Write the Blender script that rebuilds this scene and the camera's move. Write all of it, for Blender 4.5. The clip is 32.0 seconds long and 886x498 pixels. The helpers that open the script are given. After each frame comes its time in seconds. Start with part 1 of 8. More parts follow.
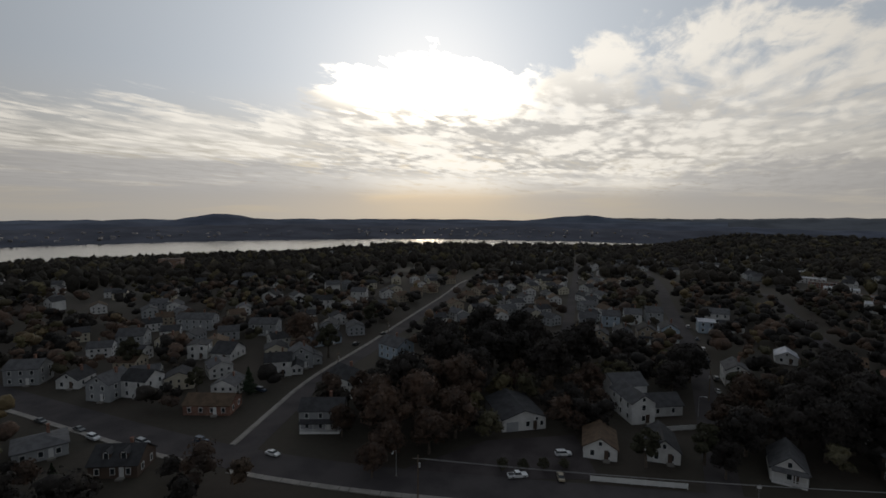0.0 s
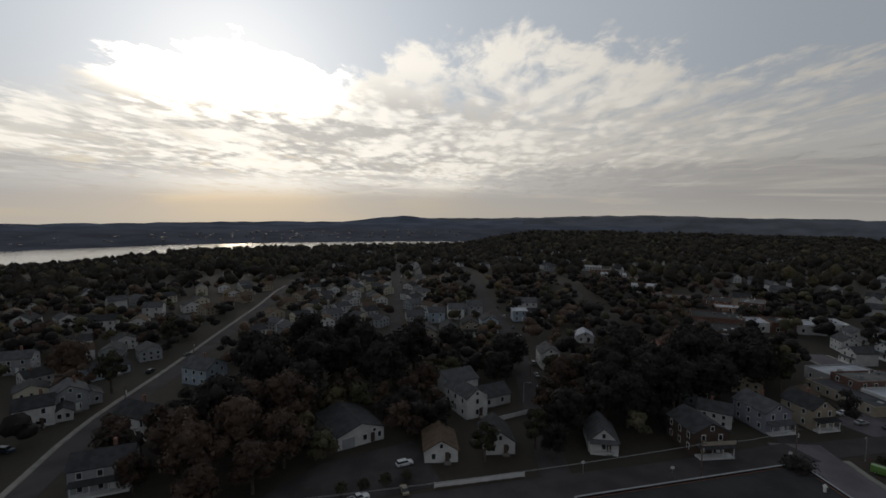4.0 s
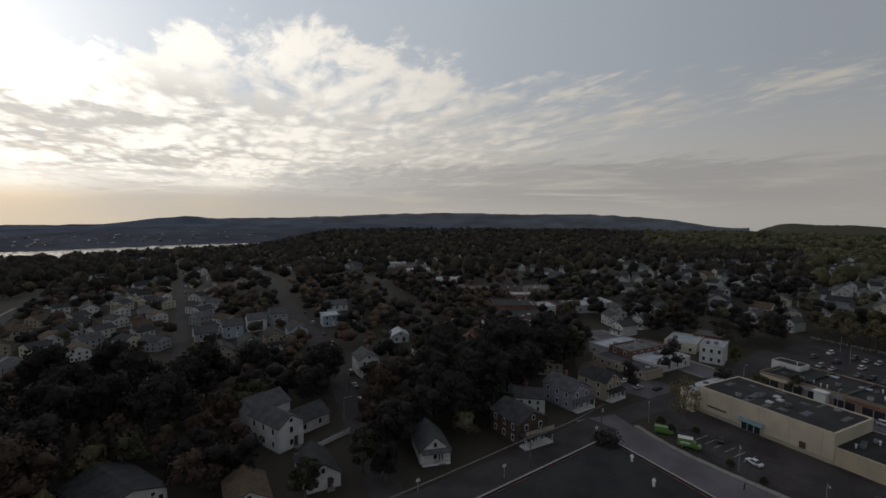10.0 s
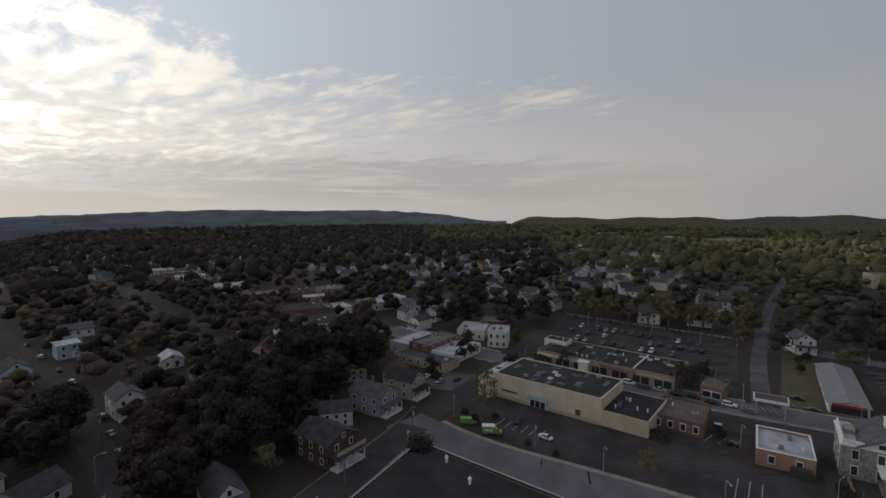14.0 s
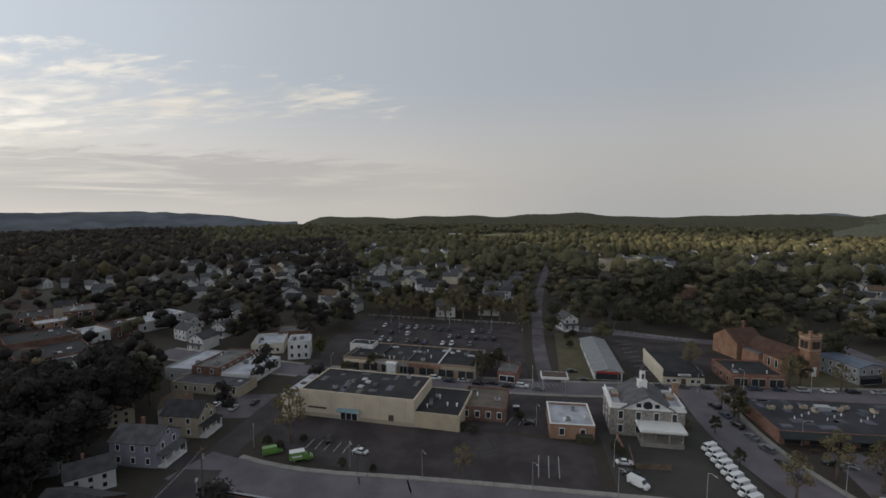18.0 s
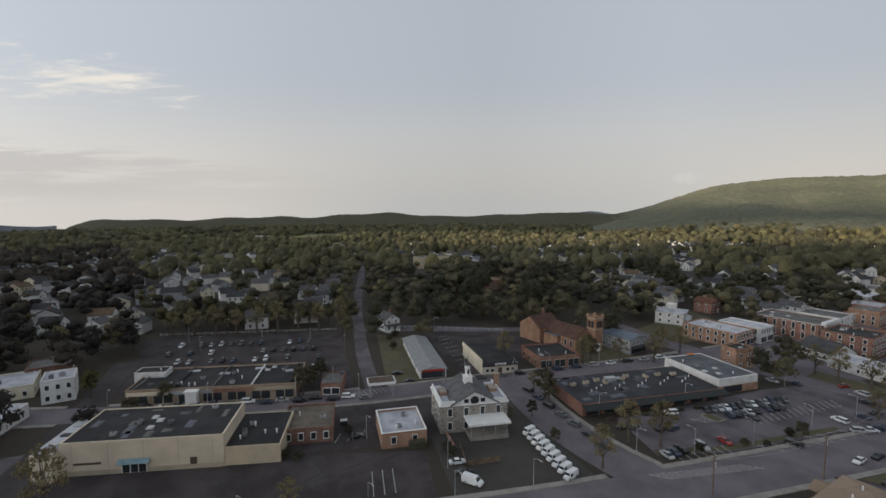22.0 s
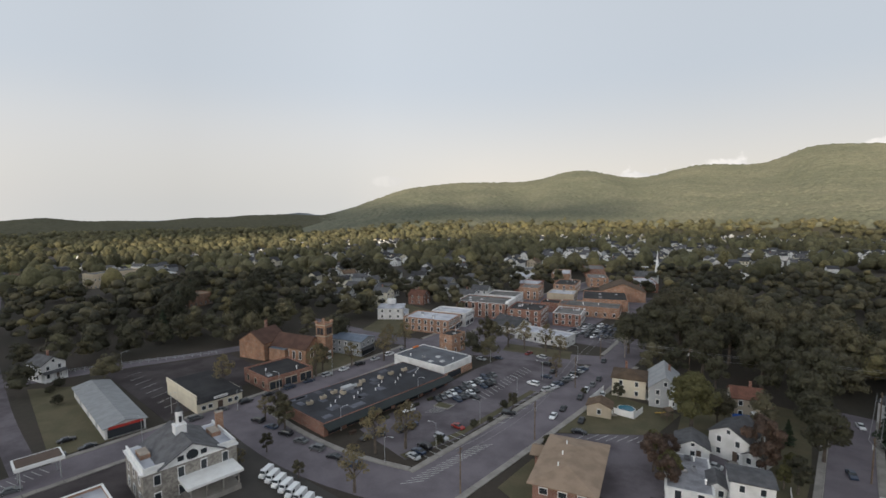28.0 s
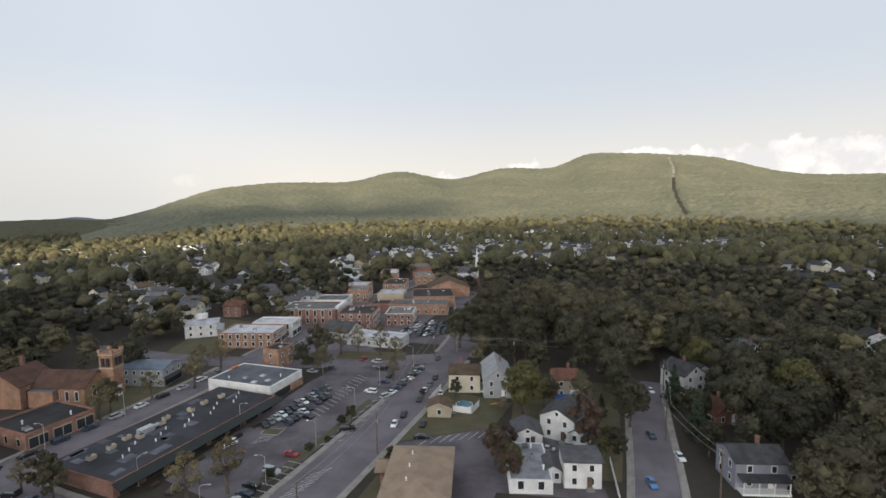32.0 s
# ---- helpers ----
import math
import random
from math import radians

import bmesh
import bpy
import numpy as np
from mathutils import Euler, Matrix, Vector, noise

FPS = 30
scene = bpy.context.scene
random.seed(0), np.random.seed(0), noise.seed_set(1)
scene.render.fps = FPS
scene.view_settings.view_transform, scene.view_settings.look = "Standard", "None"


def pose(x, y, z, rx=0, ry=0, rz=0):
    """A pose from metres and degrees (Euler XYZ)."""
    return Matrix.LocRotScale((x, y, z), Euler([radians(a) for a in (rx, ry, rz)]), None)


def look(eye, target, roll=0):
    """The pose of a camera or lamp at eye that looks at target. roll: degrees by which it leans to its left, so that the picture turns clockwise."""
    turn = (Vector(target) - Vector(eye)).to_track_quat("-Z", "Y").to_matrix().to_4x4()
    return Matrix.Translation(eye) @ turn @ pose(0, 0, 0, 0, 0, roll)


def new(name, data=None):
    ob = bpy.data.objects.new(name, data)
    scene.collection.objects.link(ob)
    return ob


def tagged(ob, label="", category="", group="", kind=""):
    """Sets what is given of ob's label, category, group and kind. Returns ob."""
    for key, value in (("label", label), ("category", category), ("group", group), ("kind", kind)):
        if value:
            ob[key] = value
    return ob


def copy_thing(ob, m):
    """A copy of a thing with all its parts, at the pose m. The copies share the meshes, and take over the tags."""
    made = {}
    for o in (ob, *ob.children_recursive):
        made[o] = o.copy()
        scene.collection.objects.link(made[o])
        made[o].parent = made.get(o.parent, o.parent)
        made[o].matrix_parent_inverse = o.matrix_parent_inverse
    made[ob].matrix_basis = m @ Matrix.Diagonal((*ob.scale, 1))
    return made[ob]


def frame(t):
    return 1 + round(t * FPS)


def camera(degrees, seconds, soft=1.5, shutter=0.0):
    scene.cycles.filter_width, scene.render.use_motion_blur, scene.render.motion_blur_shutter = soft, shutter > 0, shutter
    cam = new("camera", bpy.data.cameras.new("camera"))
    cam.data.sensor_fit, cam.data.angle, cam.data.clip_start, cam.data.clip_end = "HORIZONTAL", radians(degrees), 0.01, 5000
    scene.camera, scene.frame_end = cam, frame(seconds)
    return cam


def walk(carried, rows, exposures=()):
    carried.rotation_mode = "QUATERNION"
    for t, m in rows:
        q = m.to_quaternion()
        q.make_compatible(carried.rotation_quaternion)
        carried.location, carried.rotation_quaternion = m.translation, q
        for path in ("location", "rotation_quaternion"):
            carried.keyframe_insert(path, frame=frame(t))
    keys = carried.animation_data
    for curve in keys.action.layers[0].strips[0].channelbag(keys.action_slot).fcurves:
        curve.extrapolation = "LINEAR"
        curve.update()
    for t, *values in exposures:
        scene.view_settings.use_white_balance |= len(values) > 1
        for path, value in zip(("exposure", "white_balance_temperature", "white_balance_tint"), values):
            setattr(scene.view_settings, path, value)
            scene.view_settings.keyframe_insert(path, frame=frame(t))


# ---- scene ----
U = 1.42                 # metres in one unit of the plan: places and land are laid out in plan units
cam = camera(84.31, 32.0, soft=1.6)
PATH = [
    (0.0, pose(0.00, -0.00, 72.93, 84.84, -0.49, 0.04)),
    (1.0, pose(-0.91, 3.27, 72.60, 84.86, -0.55, -4.42)),
    (2.0, pose(-1.62, 6.50, 72.22, 84.94, -0.57, -10.09)),
    (3.0, pose(-1.63, 9.56, 71.84, 85.02, -0.42, -16.06)),
    (4.0, pose(-1.29, 12.20, 71.48, 85.12, -0.30, -21.00)),
    (4.5, pose(-1.11, 13.53, 71.33, 85.17, -0.31, -22.96)),
    (6.5, pose(0.10, 19.62, 70.66, 85.18, -0.21, -29.79)),
    (7.0, pose(0.55, 21.10, 70.46, 85.20, -0.20, -31.52)),
    (8.0, pose(1.53, 23.98, 70.15, 85.21, -0.15, -35.14)),
    (9.0, pose(2.91, 26.98, 70.01, 85.12, -0.18, -39.10)),
    (10.0, pose(4.29, 29.99, 70.08, 85.02, -0.01, -44.10)),
    (11.0, pose(5.81, 33.04, 70.36, 84.85, 0.06, -50.04)),
    (12.0, pose(7.55, 36.00, 70.66, 84.69, 0.09, -56.32)),
    (13.0, pose(9.37, 38.48, 70.87, 84.60, 0.15, -62.72)),
    (14.0, pose(11.52, 40.53, 70.86, 84.54, 0.08, -68.89)),
    (14.5, pose(12.60, 41.52, 70.79, 84.54, 0.12, -72.00)),
    (16.5, pose(17.21, 44.67, 70.49, 84.54, 0.04, -84.14)),
    (17.0, pose(18.53, 45.27, 70.45, 84.51, 0.01, -87.19)),
    (18.0, pose(21.48, 46.02, 70.42, 84.51, 0.05, -92.87)),
    (19.0, pose(24.57, 46.29, 70.36, 84.50, 0.08, -98.27)),
    (20.0, pose(27.36, 46.43, 70.20, 84.47, 0.06, -103.85)),
    (21.0, pose(29.88, 46.50, 69.96, 84.50, 0.03, -109.39)),
    (22.0, pose(32.35, 46.49, 69.81, 84.52, 0.05, -114.60)),
    (23.0, pose(35.10, 46.14, 69.76, 84.53, 0.09, -119.86)),
    (24.0, pose(38.24, 45.34, 69.81, 84.45, -0.01, -125.37)),
    (25.0, pose(41.27, 44.32, 69.85, 84.44, 0.11, -131.36)),
    (25.5, pose(42.49, 43.65, 69.82, 84.44, 0.11, -134.14)),
    (27.5, pose(47.33, 41.27, 69.47, 84.56, 0.28, -145.09)),
    (28.0, pose(48.44, 40.47, 69.37, 84.60, 0.30, -147.79)),
    (29.0, pose(50.42, 38.72, 69.18, 84.64, 0.47, -153.25)),
    (30.0, pose(52.21, 36.56, 69.00, 84.62, 0.59, -158.47)),
    (31.0, pose(53.66, 34.14, 68.77, 84.58, 0.66, -163.35)),
    (32.0, pose(54.98, 31.68, 68.59, 84.49, 0.66, -168.32)),
]
walk(cam, PATH, exposures=[(0, -1.1), (4.5, -1.06), (9, -0.94), (14, -0.47), (19, -0.12), (25, 0.26), (28, 0.44), (32, 0.66)])

# ---- light ----
SUN_AZ, SUN_EL = -2.0, 15.0
VEIL_GLOW, CORE = 1.4, 30.0      # how far the veil and the cloud in front of the sun outshine the rest
sun_dir = Vector((math.sin(radians(SUN_AZ)) * math.cos(radians(SUN_EL)), math.cos(radians(SUN_AZ)) * math.cos(radians(SUN_EL)), math.sin(radians(SUN_EL))))
sun = new("sun", bpy.data.lights.new("sun", "SUN"))
sun.data.energy, sun.data.angle, sun.data.color = 5.0, radians(0.3), (1.0, 0.83, 0.6)
sun.matrix_world = look(tuple(sun_dir * 100), (0, 0, 0))


class Nodes:
    """Short hand for building a node tree."""

    def __init__(self, tree):
        self.tree = tree
        tree.nodes.clear()

    def add(self, kind, ins=None, **props):
        n = self.tree.nodes.new(kind)
        for k, v in props.items():
            setattr(n, k, v)
        for k, v in (ins or {}).items():
            if isinstance(v, bpy.types.NodeSocket):
                self.tree.links.new(v, n.inputs[k])
            else:
                n.inputs[k].default_value = v
        return n

    def math(self, op, a, b=0.0, c=0.0):
        return self.add("ShaderNodeMath", {0: a, 1: b, 2: c}, operation=op).outputs[0]

    def mix(self, f, a, b, blend="MIX"):
        return self.add("ShaderNodeMix", {0: f, 6: a, 7: b}, data_type="RGBA", blend_type=blend).outputs[2]

    def ramp(self, f, lo, hi, a=0.0, b=1.0):
        n = self.add("ShaderNodeMapRange", {0: f, 1: lo, 2: hi, 3: a, 4: b})
        n.interpolation_type = "SMOOTHSTEP"
        return n.outputs[0]

    def noise(self, vec, scale, detail=4.0, rough=0.55, distort=0.0):
        return self.add("ShaderNodeTexNoise", {"Vector": vec, "Scale": scale, "Detail": detail, "Roughness": rough, "Distortion": distort}).outputs[0]


def grey(v, w=1.0):
    return (v * w, v * w, v * w, 1)


def build_world():
    world = bpy.data.worlds.new("sky")
    scene.world = world
    world.use_nodes = True
    n = Nodes(world.node_tree)
    way = n.add("ShaderNodeTexCoord").outputs["Generated"]
    vx, vy, vz = n.add("ShaderNodeSeparateXYZ", {0: way}).outputs
    up = n.math("MAXIMUM", vz, 0.0)
    el = n.math("MULTIPLY", n.math("ARCSINE", vz), 57.3)
    az = n.math("WRAP", n.math("MULTIPLY", n.math("ARCTAN2", vx, vy), 57.3), 240.0, -120.0)
    turn = n.math("DIVIDE", n.math("ADD", az, 120.0), 360.0)

    def by_angle(*stops, top=1.0):
        """A value that changes with the compass angle: pairs of angle, value (0 to top)."""
        node = n.add("ShaderNodeValToRGB", {0: turn})
        ramp = node.color_ramp
        while len(ramp.elements) < len(stops):
            ramp.elements.new(0.5)
        for e, (angle, v) in zip(ramp.elements, stops):
            e.position, e.color = (angle + 120) / 360, grey(v / top)
        return n.math("MULTIPLY", node.outputs[0], top) if top != 1.0 else node.outputs[0]

    def scaled(col, f):
        return n.mix(1.0, col, n.add("ShaderNodeCombineColor", {0: f, 1: f, 2: f}).outputs[0], "MULTIPLY")

    near = n.math("MAXIMUM", n.add("ShaderNodeVectorMath", {0: way, 1: tuple(sun_dir)}, operation="DOT_PRODUCT").outputs["Value"], 0.0)
    near3, near5 = n.math("POWER", near, 3.0), n.math("POWER", near, 5.0)
    core = n.math("POWER", n.math("MULTIPLY", n.ramp(near, 0.955, 1.0), n.ramp(el, 6.0, 13.0)), 4.0)
    # clear air behind a thin veil, paler towards the horizon and towards the sun
    sky = n.add("ShaderNodeTexSky", sky_type="NISHITA", sun_disc=False, sun_elevation=radians(SUN_EL), sun_rotation=radians(SUN_AZ), altitude=100.0, air_density=1.0, dust_density=2.0, ozone_density=1.5)
    base = n.mix(1.0, sky.outputs[0], grey(0.1), "MULTIPLY")
    veil = n.mix(n.ramp(up, 0.01, 0.25), (0.83, 0.78, 0.715, 1), (0.604, 0.656, 0.72, 1))
    base = n.mix(0.94, base, veil)
    halo = n.math("POWER", near, 40.0)
    lift = n.math("MULTIPLY", n.math("ADD", n.math("MULTIPLY", near5, VEIL_GLOW), n.math("MULTIPLY", halo, 0.4)), n.ramp(el, -1.0, 13.0, 0.38, 1.0))
    lift = n.math("ADD", lift, 1.0)
    lift = n.math("MULTIPLY", lift, n.ramp(up, 0.38, 0.95, 1.0, 0.7))
    lift = n.math("MULTIPLY", lift, by_angle((-100, 0.86), (25, 0.87), (45, 1.02), (62, 1.0), (78, 0.87), (98, 0.77), (120, 0.71), (140, 0.77), (175, 0.71), top=1.2))
    base = scaled(base, lift)
    base = n.mix(n.math("MULTIPLY", near3, n.ramp(el, 3.0, 11.0, 1.0, 0.0)), base, n.mix(1.0, base, (1.05, 1.0, 0.88, 1), "MULTIPLY"))
    # thicker grey haze low over the plain
    haze = n.math("MULTIPLY", by_angle((88, 0.0), (110, 1.0), (136, 0.9), (152, 0.0)), n.ramp(el, -1.0, 10.0, 1.0, 0.0))
    base = n.mix(haze, base, n.mix(1.0, base, (0.8, 0.85, 0.91, 1), "MULTIPLY"))
    # cloud sheets seen in perspective: the direction is laid on a flat layer, its streets run away from the eye
    flat = n.math("DIVIDE", 1.0, n.math("ADD", up, 0.07))
    layer = n.add("ShaderNodeCombineXYZ", {0: n.math("MULTIPLY", vx, flat), 1: n.math("MULTIPLY", vy, flat), 2: 0.0}).outputs[0]
    turned = n.add("ShaderNodeMapping", {"Vector": layer, "Rotation": (0, 0, radians(24)), "Location": (3.1, 1.7, 0)}).outputs[0]
    street = n.add("ShaderNodeMapping", {"Vector": turned, "Scale": (1.35, 0.62, 1.0)}).outputs[0]
    big = n.noise(street, 0.75, 3.0, 0.5, 0.4)
    mid = n.noise(street, 2.1, 5.0, 0.58, 0.7)
    small = n.noise(street, 6.5, 4.0, 0.6, 0.5)
    warp = n.add("ShaderNodeVectorMath", {0: street, 1: n.add("ShaderNodeVectorMath", {0: n.add("ShaderNodeTexNoise", {"Vector": street, "Scale": 2.6, "Detail": 3.0}).outputs["Color"], 1: (0.34, 0.34, 0)}, operation="MULTIPLY").outputs[0]}, operation="ADD").outputs[0]
    cell = n.add("ShaderNodeTexVoronoi", {"Vector": warp, "Scale": 5.2, "Smoothness": 0.6}, feature="SMOOTH_F1").outputs["Distance"]
    puffy = n.ramp(cell, 0.05, 0.75, 1.0, 0.0)
    # where the sheet reaches: its upper rim, the lower rim of the trail that it thins out into, how closed it is
    rim = by_angle((-75, 8.2), (-40, 9.0), (-30, 10.5), (-22, 9.2), (-17.5, 10.6), (-14, 13.6), (-8, 15.0), (3, 15.6), (10, 15.6), (17, 17.0), (28, 18.6), (38, 18.0), (45, 16.0), (51, 13.8), (64, 13.2), (78, 12.3), (86, 11.9), (92, 9.5), top=40.0)
    sole = by_angle((-75, 0.0), (44, 0.0), (53, 5.2), (60, 8.0), (70, 9.6), (88, 10.8), top=40.0)
    closed = by_angle((-100, 0.0), (-70, 0.55), (-30, 0.6), (-12, 0.84), (12, 0.86), (26, 0.76), (40, 0.66), (50, 0.55), (62, 0.5), (78, 0.44), (87, 0.36), (90, 0.0))
    ragged = n.math("MULTIPLY_ADD", n.math("ADD", n.math("MULTIPLY", mid, 0.65), n.math("MULTIPLY", small, 0.35)), 17.0, -8.5)
    under = n.ramp(n.math("SUBTRACT", n.math("ADD", rim, ragged), el), -0.7, 2.2)
    over = n.ramp(n.math("SUBTRACT", n.math("ADD", el, n.math("MULTIPLY", ragged, 0.5)), sole), -1.6, 1.4)
    tex = n.math("ADD", n.math("MULTIPLY", mid, 0.62), n.math("ADD", n.math("MULTIPLY", small, 0.34), n.math("MULTIPLY", puffy, 0.1)))
    tex = n.math("ADD", tex, n.math("MULTIPLY_ADD", closed, 0.36, -0.17))
    deck = n.math("MULTIPLY", n.math("MULTIPLY", n.ramp(tex, 0.4, 0.66), n.math("MULTIPLY", under, over)), n.ramp(closed, 0.0, 0.22))
    deck = n.math("MULTIPLY", deck, n.ramp(el, 0.6, 3.0))
    bright = scaled((0.81, 0.765, 0.69, 1), n.math("MULTIPLY_ADD", near3, 1.85, 1.0))
    bright = n.mix(core, bright, (CORE, CORE * 0.86, CORE * 0.66, 1))
    # grey undersides, strongest in the rippled field below the sun
    tone = n.math("ADD", n.math("MULTIPLY", n.noise(n.add("ShaderNodeMapping", {"Vector": turned, "Scale": (0.85, 0.8, 1), "Location": (0.9, 0.3, 0)}).outputs[0], 1.15, 5.0, 0.62, 0.8), 0.6), n.math("ADD", n.math("MULTIPLY", small, 0.22), n.math("MULTIPLY", n.math("SUBTRACT", 1.0, puffy), 0.1)))
    tone = n.math("ADD", tone, n.math("MULTIPLY", big, 0.18))
    field = by_angle((-80, 0.25), (-25, 0.4), (-14, 0.8), (-4, 0.95), (20, 0.9), (32, 0.5), (60, 0.3), (90, 0.2))
    shade = n.math("MULTIPLY", n.ramp(tone, 0.49, 0.64), n.math("MULTIPLY", field, n.math("MULTIPLY", n.ramp(el, 2.0, 4.5), n.ramp(el, 9.5, 16.0, 1.0, 0.0))))
    cloud = n.mix(shade, bright, scaled((0.52, 0.5, 0.47, 1), n.math("MULTIPLY_ADD", near3, 1.1, 1.0)))
    col = n.mix(n.math("MULTIPLY", deck, 0.94), base, cloud)
    # grey banks low over the horizon, with streaks of light in them
    long = n.add("ShaderNodeMapping", {"Vector": way, "Scale": (1.7, 1.7, 22.0)}).outputs[0]
    streak = n.noise(long, 1.7, 5.0, 0.55, 0.35)
    where = by_angle((-118, 0.0), (-95, 0.0), (-60, 1.0), (-22, 0.95), (-11, 0.7), (-5, 0.25), (4, 0.15), (10, 0.6), (15, 0.75), (20, 0.4), (27, 0.85), (60, 1.0), (80, 0.85), (97, 0.4), (118, 0.0))
    height_of = by_angle((-100, 4.5), (-20, 5.0), (-9, 4.0), (14, 4.2), (20, 2.6), (32, 4.6), (60, 5.2), (85, 4.6), (110, 2.5), top=40.0)
    head = n.math("SUBTRACT", n.math("ADD", height_of, n.math("MULTIPLY_ADD", mid, 5.0, -2.5)), el)
    bank = n.math("MULTIPLY", n.math("MULTIPLY", n.ramp(head, -0.6, 1.0), where), n.ramp(streak, 0.3, 0.5))
    bank = n.math("MULTIPLY", bank, n.ramp(el, -1.0, 1.6, 0.5, 1.0))
    col = n.mix(n.math("MULTIPLY", bank, 0.86), col, scaled((0.5, 0.485, 0.475, 1), n.math("MULTIPLY_ADD", near3, 0.9, 1.0)))
    # white heaps behind the mountain and one small cloud over the plain
    puff = n.noise(way, 24.0, 5.0, 0.55)
    heap = by_angle((160, 0.0), (165, 1.5), (168, 3.5), (171, 3.9), (174.5, 3.4), (178, 4.4), (181, 4.0), (186, 4.3), (189, 5.5), (196, 5.6), (203, 5.9), (214, 5.8), (230, 5.0), (239, 0.0), top=40.0)
    back = n.math("MULTIPLY", n.ramp(n.math("SUBTRACT", n.math("ADD", heap, n.math("MULTIPLY_ADD", puff, 5.0, -2.7)), el), -0.1, 0.35), n.ramp(heap, 0.5, 2.0))
    lens = n.add("ShaderNodeVectorMath", {0: n.add("ShaderNodeVectorMath", {0: way, 1: (0.618, -0.785, 0.043)}, operation="SUBTRACT").outputs[0], 1: (22, 22, 70)}, operation="MULTIPLY").outputs[0]
    bit = n.math("SUBTRACT", n.add("ShaderNodeVectorMath", {0: lens}, operation="LENGTH").outputs["Value"], n.math("MULTIPLY", puff, 0.9))
    back = n.math("MAXIMUM", back, n.math("MULTIPLY", n.ramp(bit, 0.5, 0.1), 0.3))
    col = n.mix(n.math("MULTIPLY", back, 0.8), col, n.mix(n.ramp(puff, 0.4, 0.62), (0.56, 0.55, 0.55, 1), (0.72, 0.69, 0.66, 1)))
    bg = n.add("ShaderNodeBackground", {"Color": col, "Strength": 1.0})
    n.add("ShaderNodeOutputWorld", {0: bg.outputs[0]})


build_world()

# ---- materials ----
MATS = {}


def mat(name, col, rough=0.85, var=0.25, big=0.35, fine=6.0, bump=0.12, metal=0.0, col2=None, rand=0.12, world=False, island=0.0, trans=0.0, spec=0.3, deep=0.05):
    """A surface with patches at one scale, grain at another, and a difference from piece to piece."""
    if name in MATS:
        return MATS[name]
    m = bpy.data.materials.new(name)
    m.use_nodes = True
    n = Nodes(m.node_tree)
    geo = n.add("ShaderNodeNewGeometry")
    vec = geo.outputs["Position"] if world else n.add("ShaderNodeTexCoord").outputs["Object"]
    patch, grain = n.noise(vec, big, 4.0), n.noise(vec, fine, 5.0, 0.65)
    c2 = col2 or tuple(v * (1 - 1.6 * var) for v in col)
    shade = n.mix(n.ramp(patch, 0.35, 0.68), (*col, 1), (*c2, 1))
    amount = n.math("MULTIPLY_ADD", grain, 2 * var, 1 - var)
    info = n.add("ShaderNodeObjectInfo").outputs["Random"]
    amount = n.math("MULTIPLY", amount, n.math("MULTIPLY_ADD", info, 2 * rand, 1 - rand))
    if island:
        amount = n.math("MULTIPLY", amount, n.math("MULTIPLY_ADD", geo.outputs["Random Per Island"], 2 * island, 1 - island))
    if island and trans:
        # some trees of a wood are lighter, some turn yellow
        own = n.add("ShaderNodeAttribute", attribute_name="leaf_tone").outputs["Fac"]
        amount = n.math("MULTIPLY", amount, n.math("ADD", own, 1.0))
        shade = n.mix(n.ramp(own, 0.12, 0.4, 0.0, 0.5), shade, (0.12, 0.1, 0.04, 1))
    tone = n.add("ShaderNodeCombineColor", {0: amount, 1: amount, 2: amount}).outputs[0]
    shade = n.mix(1.0, shade, tone, "MULTIPLY")
    b = n.add("ShaderNodeBsdfPrincipled", {"Base Color": shade, "Roughness": rough, "Metallic": metal, "Specular IOR Level": spec})
    if bump:
        b.inputs["Normal"].default_value = (0, 0, 0)
        n.tree.links.new(n.add("ShaderNodeBump", {"Height": grain, "Strength": bump, "Distance": deep}).outputs[0], b.inputs["Normal"])
    out = b.outputs[0]
    if trans:
        leaf = n.add("ShaderNodeBsdfTranslucent", {"Color": shade})
        out = n.add("ShaderNodeMixShader", {0: trans, 1: b.outputs[0], 2: leaf.outputs[0]}).outputs[0]
    n.add("ShaderNodeOutputMaterial", {0: out})
    MATS[name] = m
    return m


def brick_mat(name, c1, c2, mortar, scale=1.0):
    m = bpy.data.materials.new(name)
    m.use_nodes = True
    n = Nodes(m.node_tree)
    vec = n.add("ShaderNodeTexCoord").outputs["Object"]
    sep = n.add("ShaderNodeSeparateXYZ", {0: vec})
    uv = n.add("ShaderNodeCombineXYZ", {0: n.math("ADD", sep.outputs[0], sep.outputs[1]), 1: sep.outputs[2], 2: 0.0}).outputs[0]
    br = n.add("ShaderNodeTexBrick", {"Vector": uv, "Color1": (*c1, 1), "Color2": (*c2, 1), "Mortar": (*mortar, 1), "Scale": 4.4 * scale, "Mortar Size": 0.02})
    stain = n.ramp(n.noise(vec, 0.4, 5.0), 0.3, 0.7, 0.7, 1.12)
    tone = n.add("ShaderNodeCombineColor", {0: stain, 1: stain, 2: stain}).outputs[0]
    b = n.add("ShaderNodeBsdfPrincipled", {"Base Color": n.mix(1.0, br.outputs[0], tone, "MULTIPLY"), "Roughness": 0.9, "Specular IOR Level": 0.2})
    n.add("ShaderNodeOutputMaterial", {0: b.outputs[0]})
    MATS[name] = m
    return m


